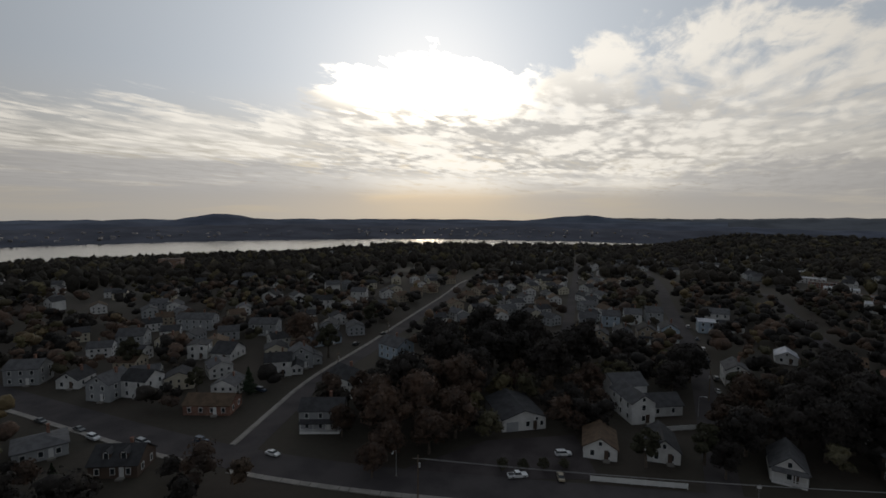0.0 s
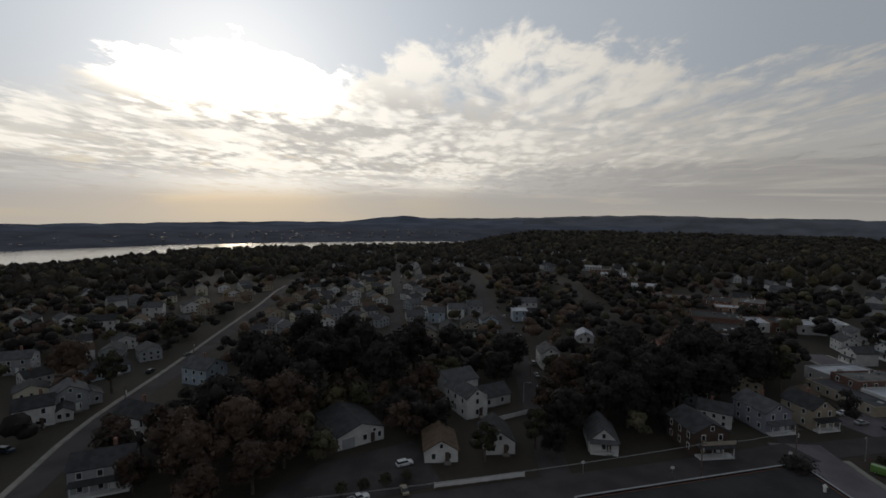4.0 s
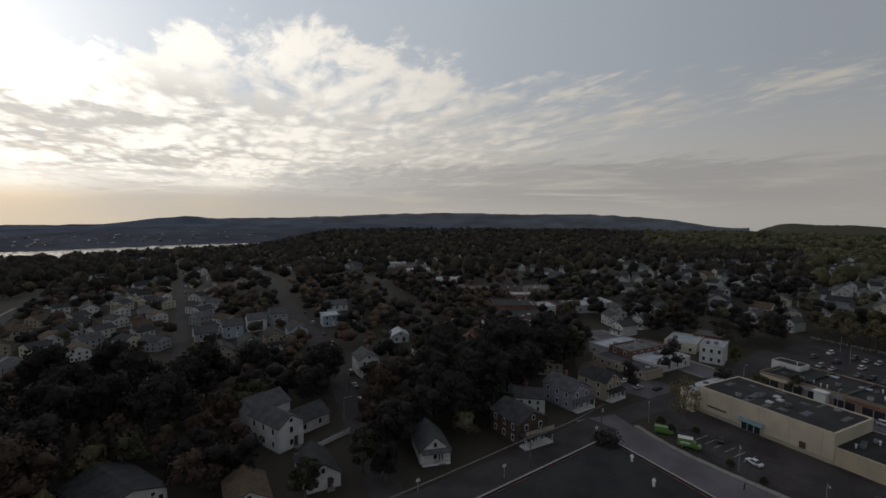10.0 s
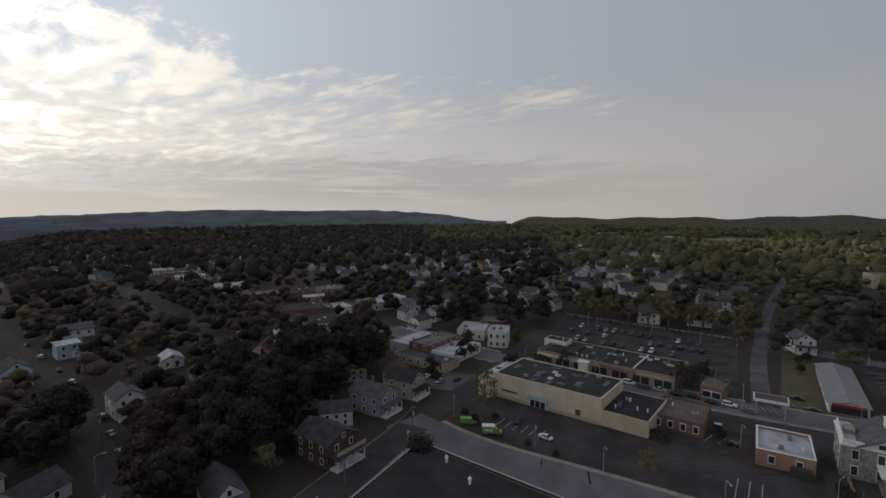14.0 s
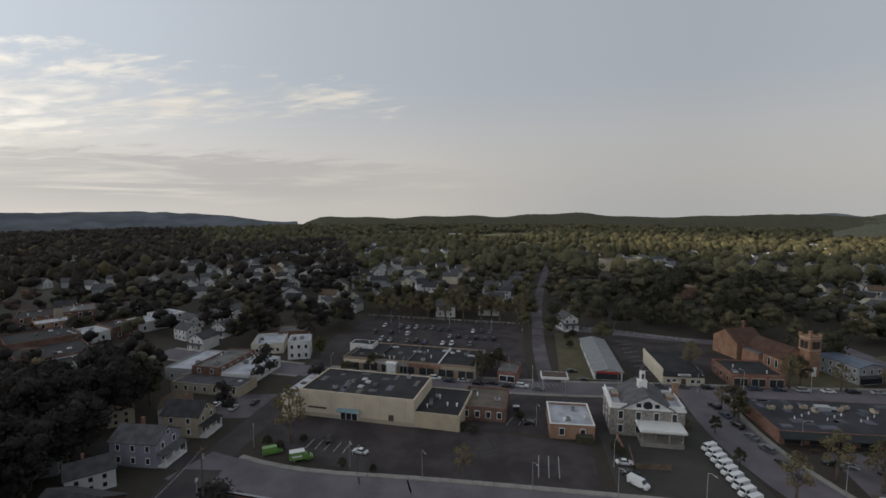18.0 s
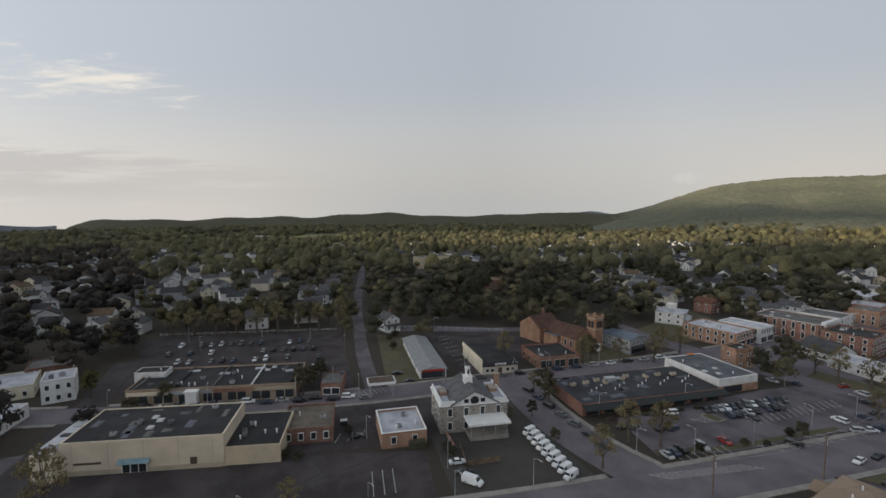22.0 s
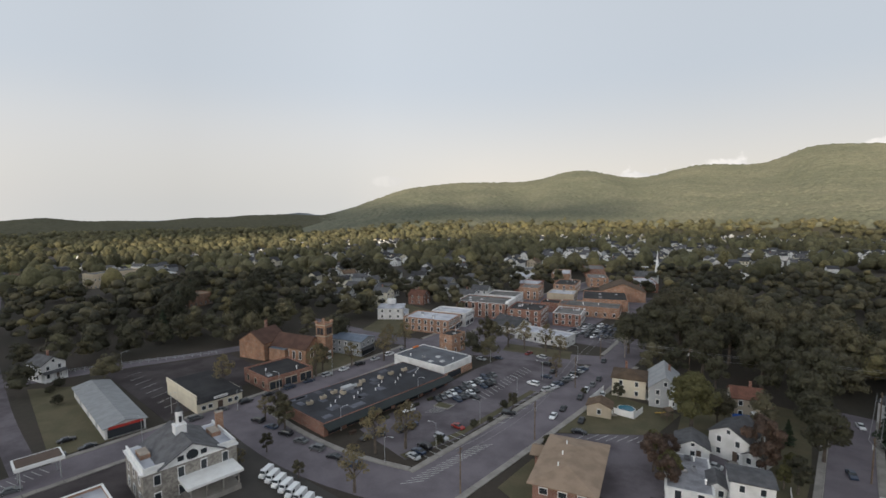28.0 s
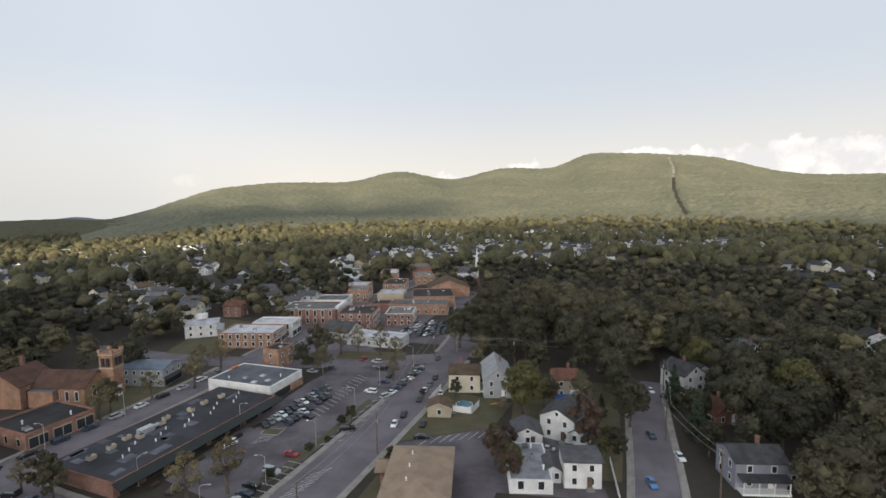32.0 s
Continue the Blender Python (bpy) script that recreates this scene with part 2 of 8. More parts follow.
def glass_mat():
    m = bpy.data.materials.new("window_glass")
    m.use_nodes = True
    n = Nodes(m.node_tree)
    b = n.add("ShaderNodeBsdfPrincipled", {"Base Color": (0.03, 0.035, 0.04, 1), "Roughness": 0.08, "Specular IOR Level": 0.6})
    n.add("ShaderNodeOutputMaterial", {0: b.outputs[0]})
    MATS["glass"] = m
    return m


GLASS = glass_mat()
GROUND = mat("ground_soil_and_grass", (0.042, 0.037, 0.028), 0.95, 0.3, 0.03, 0.5, 0.0, col2=(0.05, 0.04, 0.032), rand=0, world=True)
def ground_mat():
    """Soil and rough grass in the town, leaf-covered woodland beyond it."""
    m = GROUND
    n = m.node_tree
    shader = next(k for k in n.nodes if k.type == "BSDF_PRINCIPLED")
    old = shader.inputs["Base Color"].links[0].from_socket
    geo = n.nodes.new("ShaderNodeNewGeometry")
    dist = n.nodes.new("ShaderNodeVectorMath")
    dist.operation = "LENGTH"
    n.links.new(geo.outputs["Position"], dist.inputs[0])
    rng = n.nodes.new("ShaderNodeMapRange")
    n.links.new(dist.outputs["Value"], rng.inputs[0])
    rng.inputs[1].default_value, rng.inputs[2].default_value = 640, 1560
    tex = n.nodes.new("ShaderNodeTexNoise")
    tex.inputs["Scale"].default_value, tex.inputs["Detail"].default_value = 0.012, 8
    n.links.new(geo.outputs["Position"], tex.inputs["Vector"])
    wood = n.nodes.new("ShaderNodeMix")
    wood.data_type = "RGBA"
    n.links.new(tex.outputs[0], wood.inputs[0])
    wood.inputs[6].default_value, wood.inputs[7].default_value = (0.06, 0.056, 0.033, 1), (0.076, 0.064, 0.038, 1)
    mix = n.nodes.new("ShaderNodeMix")
    mix.data_type = "RGBA"
    n.links.new(rng.outputs[0], mix.inputs[0])
    n.links.new(old, mix.inputs[6])
    n.links.new(wood.outputs[2], mix.inputs[7])
    n.links.new(mix.outputs[2], shader.inputs["Base Color"])


ground_mat()
GRASS = mat("lawn_grass", (0.084, 0.078, 0.045), 0.95, 0.3, 0.15, 3.0, 0.2, col2=(0.112, 0.095, 0.057), rand=0, world=True)
ASPHALT = mat("old_asphalt", (0.15, 0.134, 0.147), 0.95, 0.22, 0.1, 2.5, 0.1, col2=(0.086, 0.076, 0.083), rand=0, world=True, spec=0.12)
LOT_DARK = mat("dark_worn_asphalt", (0.074, 0.064, 0.065), 0.95, 0.2, 0.1, 2.5, 0.1, col2=(0.046, 0.039, 0.04), rand=0, world=True, spec=0.12)
ROAD = mat("road_asphalt", (0.17, 0.152, 0.168), 0.95, 0.16, 0.1, 2.0, 0.1, col2=(0.125, 0.112, 0.124), rand=0, world=True, spec=0.12)
STREET = mat("dark_street_asphalt", (0.078, 0.07, 0.071), 0.95, 0.14, 0.1, 2.0, 0.1, col2=(0.055, 0.05, 0.052), rand=0, world=True, spec=0.12)
CONCRETE = mat("pavement_concrete", (0.28, 0.262, 0.24), 0.85, 0.15, 0.5, 4.0, 0.1, rand=0.06)
PLANT = mat("dull_grey_sheet_metal", (0.24, 0.24, 0.25), 0.6, 0.2, 1.0, 6.0, 0.0, rand=0.5)
LINE = mat("worn_line_paint", (0.5, 0.5, 0.48), 0.7, 0.3, 1.5, 6.0, 0, rand=0.1)
YLINE = mat("yellow_line_paint", (0.42, 0.3, 0.06), 0.7, 0.3, 1.5, 6.0, 0)
ROOFTAR = mat("black_tar_roof", (0.036, 0.035, 0.036), 0.8, 0.25, 0.18, 1.6, 0.1, col2=(0.02, 0.02, 0.022), spec=0.2)
ROOFGREY = mat("grey_flat_roof", (0.15, 0.145, 0.14), 0.8, 0.25, 0.25, 2.0, 0.1, col2=(0.08, 0.078, 0.076))
ROOFWHITE = mat("white_membrane_roof", (0.47, 0.48, 0.52), 0.6, 0.15, 0.25, 2.0, 0.05, col2=(0.3, 0.31, 0.35))
SHINGLE_D = mat("dark_shingles", (0.05, 0.05, 0.054), 0.9, 0.25, 0.6, 7.0, 0.2, rand=0.25)
SHINGLE_G = mat("grey_shingles", (0.1, 0.1, 0.106), 0.9, 0.22, 0.6, 7.0, 0.2, rand=0.25)
SHINGLE_B = mat("brown_shingles", (0.12, 0.082, 0.055), 0.9, 0.22, 0.6, 7.0, 0.2, rand=0.2)
SHINGLE_R = mat("red_brown_shingles", (0.13, 0.06, 0.042), 0.9, 0.22, 0.6, 7.0, 0.2, rand=0.2)
SHINGLE_T = mat("tan_shingles", (0.27, 0.2, 0.145), 0.9, 0.15, 0.35, 7.0, 0.15)
METALROOF = mat("grey_metal_roof", (0.3, 0.31, 0.32), 0.5, 0.12, 0.5, 3.0, 0.05, metal=0.2)
SIDE_W = mat("white_siding", (0.66, 0.655, 0.645), 0.7, 0.08, 0.4, 5.0, 0.05, col2=(0.52, 0.515, 0.505), rand=0.1)
SIDE_C = mat("cream_siding", (0.6, 0.55, 0.44), 0.7, 0.08, 0.4, 5.0, 0.05, rand=0.06)
SIDE_G = mat("grey_siding", (0.34, 0.35, 0.36), 0.75, 0.1, 0.4, 5.0, 0.05, rand=0.1)
SIDE_L = mat("lavender_siding", (0.25, 0.25, 0.3), 0.75, 0.1, 0.4, 5.0, 0.05)
SIDE_B = mat("pale_blue_siding", (0.42, 0.5, 0.58), 0.75, 0.1, 0.4, 5.0, 0.05)
SIDE_T = mat("tan_siding", (0.4, 0.34, 0.26), 0.75, 0.1, 0.4, 5.0, 0.05, rand=0.08)
SIDE_BR = mat("dark_brown_siding", (0.1, 0.07, 0.055), 0.8, 0.15, 0.4, 5.0, 0.05)
STUCCO = mat("yellow_stucco", (0.64, 0.55, 0.43), 0.85, 0.1, 0.25, 3.0, 0.1, col2=(0.53, 0.46, 0.36))
TRIM = mat("white_trim_paint", (0.75, 0.75, 0.74), 0.6, 0.06, 0.8, 6.0, 0.0, rand=0.05)
STONE = mat("grey_fieldstone", (0.3, 0.28, 0.25), 0.9, 0.35, 1.6, 5.0, 0.4, col2=(0.17, 0.155, 0.14))
BRICK = brick_mat("red_brick", (0.265, 0.122, 0.087), (0.21, 0.1, 0.073), (0.3, 0.26, 0.22))
BRICK_O = brick_mat("orange_brick", (0.36, 0.195, 0.125), (0.29, 0.16, 0.105), (0.38, 0.33, 0.28))
WOOD = mat("weathered_pole_wood", (0.17, 0.125, 0.09), 0.9, 0.25, 1.0, 9.0, 0.2)
STEEL = mat("galvanised_steel", (0.5, 0.51, 0.52), 0.45, 0.1, 1.0, 8.0, 0.0, metal=0.5)
DARKMETAL = mat("dark_metal", (0.04, 0.04, 0.045), 0.5, 0.1, 1.0, 8.0, 0.0)
RUBBER = mat("tyre_rubber", (0.02, 0.02, 0.02), 0.9, 0.1, 1.0, 8.0, 0.0)
BARK = mat("grey_bark", (0.13, 0.105, 0.085), 0.95, 0.3, 0.8, 6.0, 0.3)
LEAF = {
    "green": mat("green_leaves", (0.064, 0.062, 0.037), 0.8, 0.6, 0.25, 1.4, 0.8, deep=0.6, col2=(0.043, 0.041, 0.027), rand=0.3, island=0.16, trans=0.12),
    "olive": mat("olive_leaves", (0.094, 0.084, 0.048), 0.8, 0.6, 0.25, 1.4, 0.8, deep=0.6, col2=(0.062, 0.056, 0.036), rand=0.3, island=0.16, trans=0.12),
    "rust": mat("rusty_autumn_leaves", (0.104, 0.066, 0.047), 0.8, 0.6, 0.25, 1.4, 0.8, deep=0.6, col2=(0.06, 0.044, 0.036), rand=0.3, island=0.16, trans=0.12),
    "lime": mat("yellow_green_leaves", (0.115, 0.108, 0.046), 0.8, 0.6, 0.25, 1.4, 0.8, deep=0.6, col2=(0.1, 0.095, 0.04), rand=0.15, island=0.18, trans=0.25),
    # for trees against the sun: their backlit shade is put into this colour
    "dark": mat("backlit_leaves", (0.036, 0.03, 0.026), 0.8, 0.6, 0.25, 1.4, 0.8, deep=0.6, col2=(0.027, 0.023, 0.021), rand=0.3, island=0.16, trans=0.1),
    "dry": mat("thin_olive_brown_leaves", (0.19, 0.155, 0.085), 0.8, 0.25, 0.25, 2.0, 0, col2=(0.14, 0.118, 0.066), rand=0.2, island=0.22, trans=0.3),
    "pine": mat("dark_conifer_needles", (0.035, 0.05, 0.028), 0.85, 0.25, 0.25, 2.0, 0, rand=0.2, island=0.22, trans=0.1),
}

# ---- mesh tools ----
class MB:
    """Gathers boxes, prisms and tubes into one mesh."""

    def __init__(self):
        self.v, self.f, self.m = [], [], []

    def add(self, verts, faces, mi=0):
        o = len(self.v)
        self.v += [tuple(p) for p in verts]
        self.f += [tuple(i + o for i in f) for f in faces]
        self.m += [mi] * len(faces)
        return self

    def box(self, x, y, z, sx, sy, sz, rot=0.0, mi=0, top=1.0):
        """A box standing on z, centred at x, y; top: how far its top is drawn in."""
        c, s = math.cos(radians(rot)), math.sin(radians(rot))
        pts = []
        for zz, k in ((z, 1.0), (z + sz, top)):
            for px, py in ((-1, -1), (1, -1), (1, 1), (-1, 1)):
                a, b = px * sx / 2 * k, py * sy / 2 * k
                pts.append((x + a * c - b * s, y + a * s + b * c, zz))
        return self.add(pts, [(3, 2, 1, 0), (4, 5, 6, 7), (0, 1, 5, 4), (1, 2, 6, 5), (2, 3, 7, 6), (3, 0, 4, 7)], mi)

    def prism(self, poly, z0, z1, mi=0):
        n = len(poly)
        area = sum(poly[i][0] * poly[(i + 1) % n][1] - poly[(i + 1) % n][0] * poly[i][1] for i in range(n))
        poly = poly if area > 0 else poly[::-1]
        pts = [(*p[:2], z0) for p in poly] + [(*p[:2], z1) for p in poly]
        return self.add(pts, [tuple(range(n - 1, -1, -1)), tuple(range(n, 2 * n))] + [(i, (i + 1) % n, n + (i + 1) % n, n + i) for i in range(n)], mi)

    def tube(self, a, b, r0, r1, n=6, mi=0):
        a, b = Vector(a), Vector(b)
        q = (b - a).to_track_quat("Z", "Y")
        pts = []
        for p, r in ((a, r0), (b, r1)):
            pts += [p + q @ Vector((r * math.cos(i * math.tau / n), r * math.sin(i * math.tau / n), 0)) for i in range(n)]
        return self.add(pts, [(i, (i + 1) % n, n + (i + 1) % n, n + i) for i in range(n)] + [tuple(range(n - 1, -1, -1)), tuple(range(n, 2 * n))], mi)

    def slab(self, a, b, c, d, thick, mi=0):
        """A sloping slab: its top is the quad a b c d, counter-clockwise from above."""
        pts = [Vector(p) for p in (a, b, c, d)]
        n = (pts[1] - pts[0]).cross(pts[3] - pts[0]).normalized()
        low = [p - n * thick for p in pts]
        return self.add(low + pts, [(3, 2, 1, 0), (4, 5, 6, 7), (0, 1, 5, 4), (1, 2, 6, 5), (2, 3, 7, 6), (3, 0, 4, 7)], mi)

    def mesh(self, name, *mats):
        me = bpy.data.meshes.new(name)
        me.from_pydata(self.v, [], self.f)
        for m in mats:
            me.materials.append(m)
        if len(mats) > 1:
            me.polygons.foreach_set("material_index", self.m)
        me.update()
        return me


def part(name, mb, material, parent, label="", at=None, rot=0.0):
    """One mesh object under a thing or under a part."""
    me = mb if isinstance(mb, bpy.types.Mesh) else mb.mesh(name, *(material if isinstance(material, (list, tuple)) else (material,)))
    ob = new(name, me)
    ob.parent = parent
    if at is not None:
        ob.location = at
        ob.rotation_euler = (0, 0, radians(rot))
    return tagged(ob, label)


def thing(name, x, y, face=180.0, label="", category="", group="", z=None, kind="", size=U):
    """An empty at a thing's base, its place in plan units. face: the compass angle that its front (local -y) looks to; size: metres in a unit of its parts."""
    ob = new(name)
    ob.location = (x * U, y * U, (height(x, y) if z is None else z) * U)
    ob.scale = (size, size, size)
    ob.rotation_euler = (0, 0, radians(180 - face))
    return tagged(ob, label, category, group, kind)


def solid(name, mb, materials, label="", category="", group="", kind="", at=(0, 0, 0)):
    """A thing or a piece of the setting that is one mesh, in plan units."""
    me = mb if isinstance(mb, bpy.types.Mesh) else mb.mesh(name, *(materials if isinstance(materials, (list, tuple)) else (materials,)))
    ob = new(name, me)
    ob.location = (at[0] * U, at[1] * U, at[2] * U)
    ob.scale = (U, U, U)
    return tagged(ob, label, category, group, kind)


# ---- the lie of the land ----
def ease(v):
    v = np.clip(v, 0.0, 1.0)
    return v * v * (3 - 2 * v)


def sig(v):
    return 1 / (1 + np.exp(-np.clip(v, -40, 40)))


def bell(a, c, w):
    d = (a - c + 180) % 360 - 180
    return np.exp(-((d / w) ** 2))


def skyline(a):
    """Slope of the sight line to the skyline, in percent, by compass angle: flat hills, then the mountain with its summits."""
    m = 6.2 * sig((a - 136.6) / 4.0) * (1 - sig((a - 250) / 9))
    m = m + 0.6 * bell(a, 150, 7) + 2.5 * bell(a, 163, 4.4) + 2.6 * bell(a, 175, 4.8) + 5.0 * bell(a, 188, 8) + 1.2 * bell(a, 184, 2.6) + 2.2 * bell(a, 197, 5)
    return -3.0 - 0.35 * bell(a, 92, 24) + m + 1.1 * bell(a, 335, 3.5) + 0.6 * bell(a, 105, 6) + (0.22 * np.sin(a * 0.42) + 0.16 * np.sin(a * 1.05 + 1)) * bell(a, 100, 30)


def land_height(x, y):
    x, y = np.asarray(x, float), np.asarray(y, float)
    dx, dy = x - 20, y - 15
    r = np.hypot(dx, dy)
    a = np.degrees(np.arctan2(dx, dy)) % 360
    s = (a + 180) % 360 - 180
    river = ease((s + 80) / 25) * (1 - ease((s - 21) / 12))
    mount = ease((a - 128) / 16) * (1 - ease((a - 235) / 30))
    land = -0.044 * np.maximum(0, np.minimum(r, 1100) - 300) - 0.0135 * np.maximum(0, r - 1100)
    far = 3000 * river + 3420 * (1 - river)
    top = 50 + skyline(a) / 100 * far
    land = land + (top - land) * ease((r - 0.6 * far) / (0.4 * far)) * (1 - mount)
    shore = 900 + 350 * ease((s + 18) / 13) + 400 * ease((s - 4) / 26)
    water = -(0.07 - 0.008 * ease((s + 18) / 13)) * np.maximum(0, np.minimum(r, shore) - 300)
    water = water + (-98 - water) * ease((r - shore) / 330)
    plain = ease((s - 16) / 10) * (1 - ease((s - 72) / 8))
    land = land - plain * (120 * ease((r - 2000) / 500) + (top + 60) * ease((r - 0.6 * far) / (0.4 * far)))
    z = land * (1 - river) + water * river
    peak = 50 + skyline(a) / 100 * 2600
    hill = -0.03 * np.maximum(0, np.minimum(r, 1100) - 350) + (peak + 23) * np.maximum(0, (np.minimum(r, 2600) - 1000) / 1600) ** 1.5
    fold = (np.sin(a * 0.61 + r * 0.006) * np.sin(a * 0.33 - r * 0.004) * 9 + np.sin(a * 0.21 + r * 0.002) * 7) * ease((r - 1300) / 500) * (1 - ease((r - 2300) / 300))
    hill = hill + fold - 0.25 * np.maximum(0, r - 2600)
    return z * (1 - mount) + hill * mount


def height(x, y):
    return float(land_height(x, y))


def build_ground():
    rr = np.concatenate([[0.0], np.arange(40, 320, 40), np.geomspace(330, 3480, 70)])
    na = 300
    aa = np.arange(na) * math.tau / na
    r, a = np.meshgrid(rr[1:], aa, indexing="ij")
    x, y = 20 + r * np.sin(a), 15 + r * np.cos(a)
    z = land_height(x, y)
    verts = [(20.0, 15.0, 0.0)] + list(zip(x.ravel().tolist(), y.ravel().tolist(), z.ravel().tolist()))
    faces = [(0, 1 + (i + 1) % na, 1 + i) for i in range(na)]
    for k in range(len(rr) - 2):
        o = 1 + k * na
        faces += [(o + i, o + (i + 1) % na, o + na + (i + 1) % na, o + na + i) for i in range(na)]
    mb = MB()
    mb.v, mb.f, mb.m = verts, faces, [0] * len(faces)
    ob = solid("ground", mb, GROUND, "dark soil and rough grass under a small town", "ground", kind="structure")
    ob.data.polygons.foreach_set("use_smooth", [True] * len(faces))


def water_mat():
    m = bpy.data.materials.new("river_water")
    m.use_nodes = True
    n = Nodes(m.node_tree)
    vec = n.add("ShaderNodeNewGeometry").outputs["Position"]
    wave = n.noise(n.add("ShaderNodeMapping", {"Vector": vec, "Scale": (0.02, 0.06, 1)}).outputs[0], 1.0, 6.0, 0.6)
    bump = n.add("ShaderNodeBump", {"Height": wave, "Strength": 0.1, "Distance": 1.0})
    b = n.add("ShaderNodeBsdfPrincipled", {"Base Color": (0.05, 0.055, 0.06, 1), "Roughness": 0.12, "IOR": 1.33, "Normal": bump.outputs[0]})
    n.add("ShaderNodeOutputMaterial", {0: b.outputs[0]})
    return m


build_ground()
river = MB().add([(-4500, 700, -90), (3000, 700, -90), (3000, 2700, -90), (-4500, 2700, -90)], [(0, 1, 2, 3)])
solid("water", river, water_mat(), "wide grey river reflecting the pale evening sky", "river", kind="structure")


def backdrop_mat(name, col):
    """Wooded hills miles off: the evening haze is in their colour and faint glow."""
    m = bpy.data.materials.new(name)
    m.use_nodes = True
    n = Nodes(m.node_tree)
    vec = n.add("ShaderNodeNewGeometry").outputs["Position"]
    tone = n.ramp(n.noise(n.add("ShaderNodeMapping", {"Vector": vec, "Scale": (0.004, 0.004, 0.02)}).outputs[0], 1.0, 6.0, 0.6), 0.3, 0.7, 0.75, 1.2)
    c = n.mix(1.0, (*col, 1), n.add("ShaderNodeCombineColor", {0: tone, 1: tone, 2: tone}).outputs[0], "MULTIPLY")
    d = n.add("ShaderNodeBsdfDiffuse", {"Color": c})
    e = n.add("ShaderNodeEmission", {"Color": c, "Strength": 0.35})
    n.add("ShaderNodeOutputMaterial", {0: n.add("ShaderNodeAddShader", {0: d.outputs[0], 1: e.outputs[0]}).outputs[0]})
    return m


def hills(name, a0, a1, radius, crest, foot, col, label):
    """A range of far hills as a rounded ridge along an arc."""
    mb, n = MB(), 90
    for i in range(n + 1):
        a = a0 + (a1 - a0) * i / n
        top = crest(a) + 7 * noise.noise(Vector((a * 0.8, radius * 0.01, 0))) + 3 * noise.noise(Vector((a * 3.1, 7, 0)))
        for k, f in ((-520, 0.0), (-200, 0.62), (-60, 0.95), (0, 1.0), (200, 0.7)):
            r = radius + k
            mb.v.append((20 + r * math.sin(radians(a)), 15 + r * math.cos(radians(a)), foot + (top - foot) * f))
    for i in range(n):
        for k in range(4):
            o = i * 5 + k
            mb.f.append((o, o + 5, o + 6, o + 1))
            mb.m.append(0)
    ob = solid(name, mb, backdrop_mat(name + "_painted_haze", col), label, "hills", kind="structure")
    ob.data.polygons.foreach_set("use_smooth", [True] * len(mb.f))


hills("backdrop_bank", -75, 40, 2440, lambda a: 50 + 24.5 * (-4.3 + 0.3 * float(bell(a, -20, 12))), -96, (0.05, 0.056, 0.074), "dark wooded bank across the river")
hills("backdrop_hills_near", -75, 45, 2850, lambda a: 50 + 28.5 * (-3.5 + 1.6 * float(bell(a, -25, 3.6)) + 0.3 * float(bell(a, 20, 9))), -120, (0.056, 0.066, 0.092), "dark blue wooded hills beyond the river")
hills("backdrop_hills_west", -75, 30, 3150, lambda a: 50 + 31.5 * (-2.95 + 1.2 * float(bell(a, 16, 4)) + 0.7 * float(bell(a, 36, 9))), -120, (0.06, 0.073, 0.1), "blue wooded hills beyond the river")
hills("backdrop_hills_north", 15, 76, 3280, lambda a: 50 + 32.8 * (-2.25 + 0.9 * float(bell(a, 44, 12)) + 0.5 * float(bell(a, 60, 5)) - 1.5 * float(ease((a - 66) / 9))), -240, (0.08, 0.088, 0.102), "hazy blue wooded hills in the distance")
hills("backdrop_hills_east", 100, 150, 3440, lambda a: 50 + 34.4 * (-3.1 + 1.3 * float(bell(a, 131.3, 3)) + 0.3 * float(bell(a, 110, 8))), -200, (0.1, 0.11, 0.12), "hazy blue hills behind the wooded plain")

# the cloud that keeps the sun off the town while fields and mountain are lit; it floats far over the river
def cloud_material():
    m = bpy.data.materials.new("cloud_vapour")
    m.use_nodes = True
    n = Nodes(m.node_tree)
    d = n.add("ShaderNodeBsdfDiffuse", {"Color": (0.8, 0.8, 0.8, 1)})
    t = n.add("ShaderNodeBsdfTranslucent", {"Color": (0.8, 0.8, 0.8, 1)})
    n.add("ShaderNodeOutputMaterial", {0: n.add("ShaderNodeMixShader", {0: 0.5, 1: d.outputs[0], 2: t.outputs[0]}).outputs[0]})
    return m


VAPOUR = cloud_material()


def cloud_bank(edge):
    """edge: the outline of the shade that it throws on the land."""
    lift = 8000
    off = sun_dir * (lift / sun_dir.z)
    ring = []
    for (x0, y0), (x1, y1) in zip(edge, edge[1:] + edge[:1]):
        for k in range(8):
            x, y = x0 + (x1 - x0) * k / 8, y0 + (y1 - y0) * k / 8
            w = 60 * noise.noise(Vector((x * 0.006, y * 0.006, 1)))
            ring.append((x + w + off.x, y + w + off.y))
    solid("cloud_bank", MB().prism(ring, lift, lift + 60), VAPOUR, "high grey cloud in front of the evening sun", "cloud", kind="structure")


def polar(a, r):
    return (20 + r * math.sin(radians(a)), 15 + r * math.cos(radians(a)))


cloud_bank([(3500, 1900), (3500, 260), (1350, 70), (620, 10), (530, -150), (430, -440), (140, -860), (-600, -950), (-1700, -800), (-1900, 600), (-1500, 1800), (-300, 2200), (1500, 2200)])
cloud_bank([polar(*p) for p in ((86, 1380), (98, 1280), (112, 1220), (126, 1180), (138, 1180), (146, 1320), (144, 1560), (139, 1850), (137, 2300), (137, 4600), (120, 4900), (100, 4900), (86, 4700))])
cloud_bank([polar(*p) for p in ((142, 1420), (148, 1340), (156, 1300), (165, 1350), (169, 1470), (163, 1590), (154, 1700), (145, 1760))])

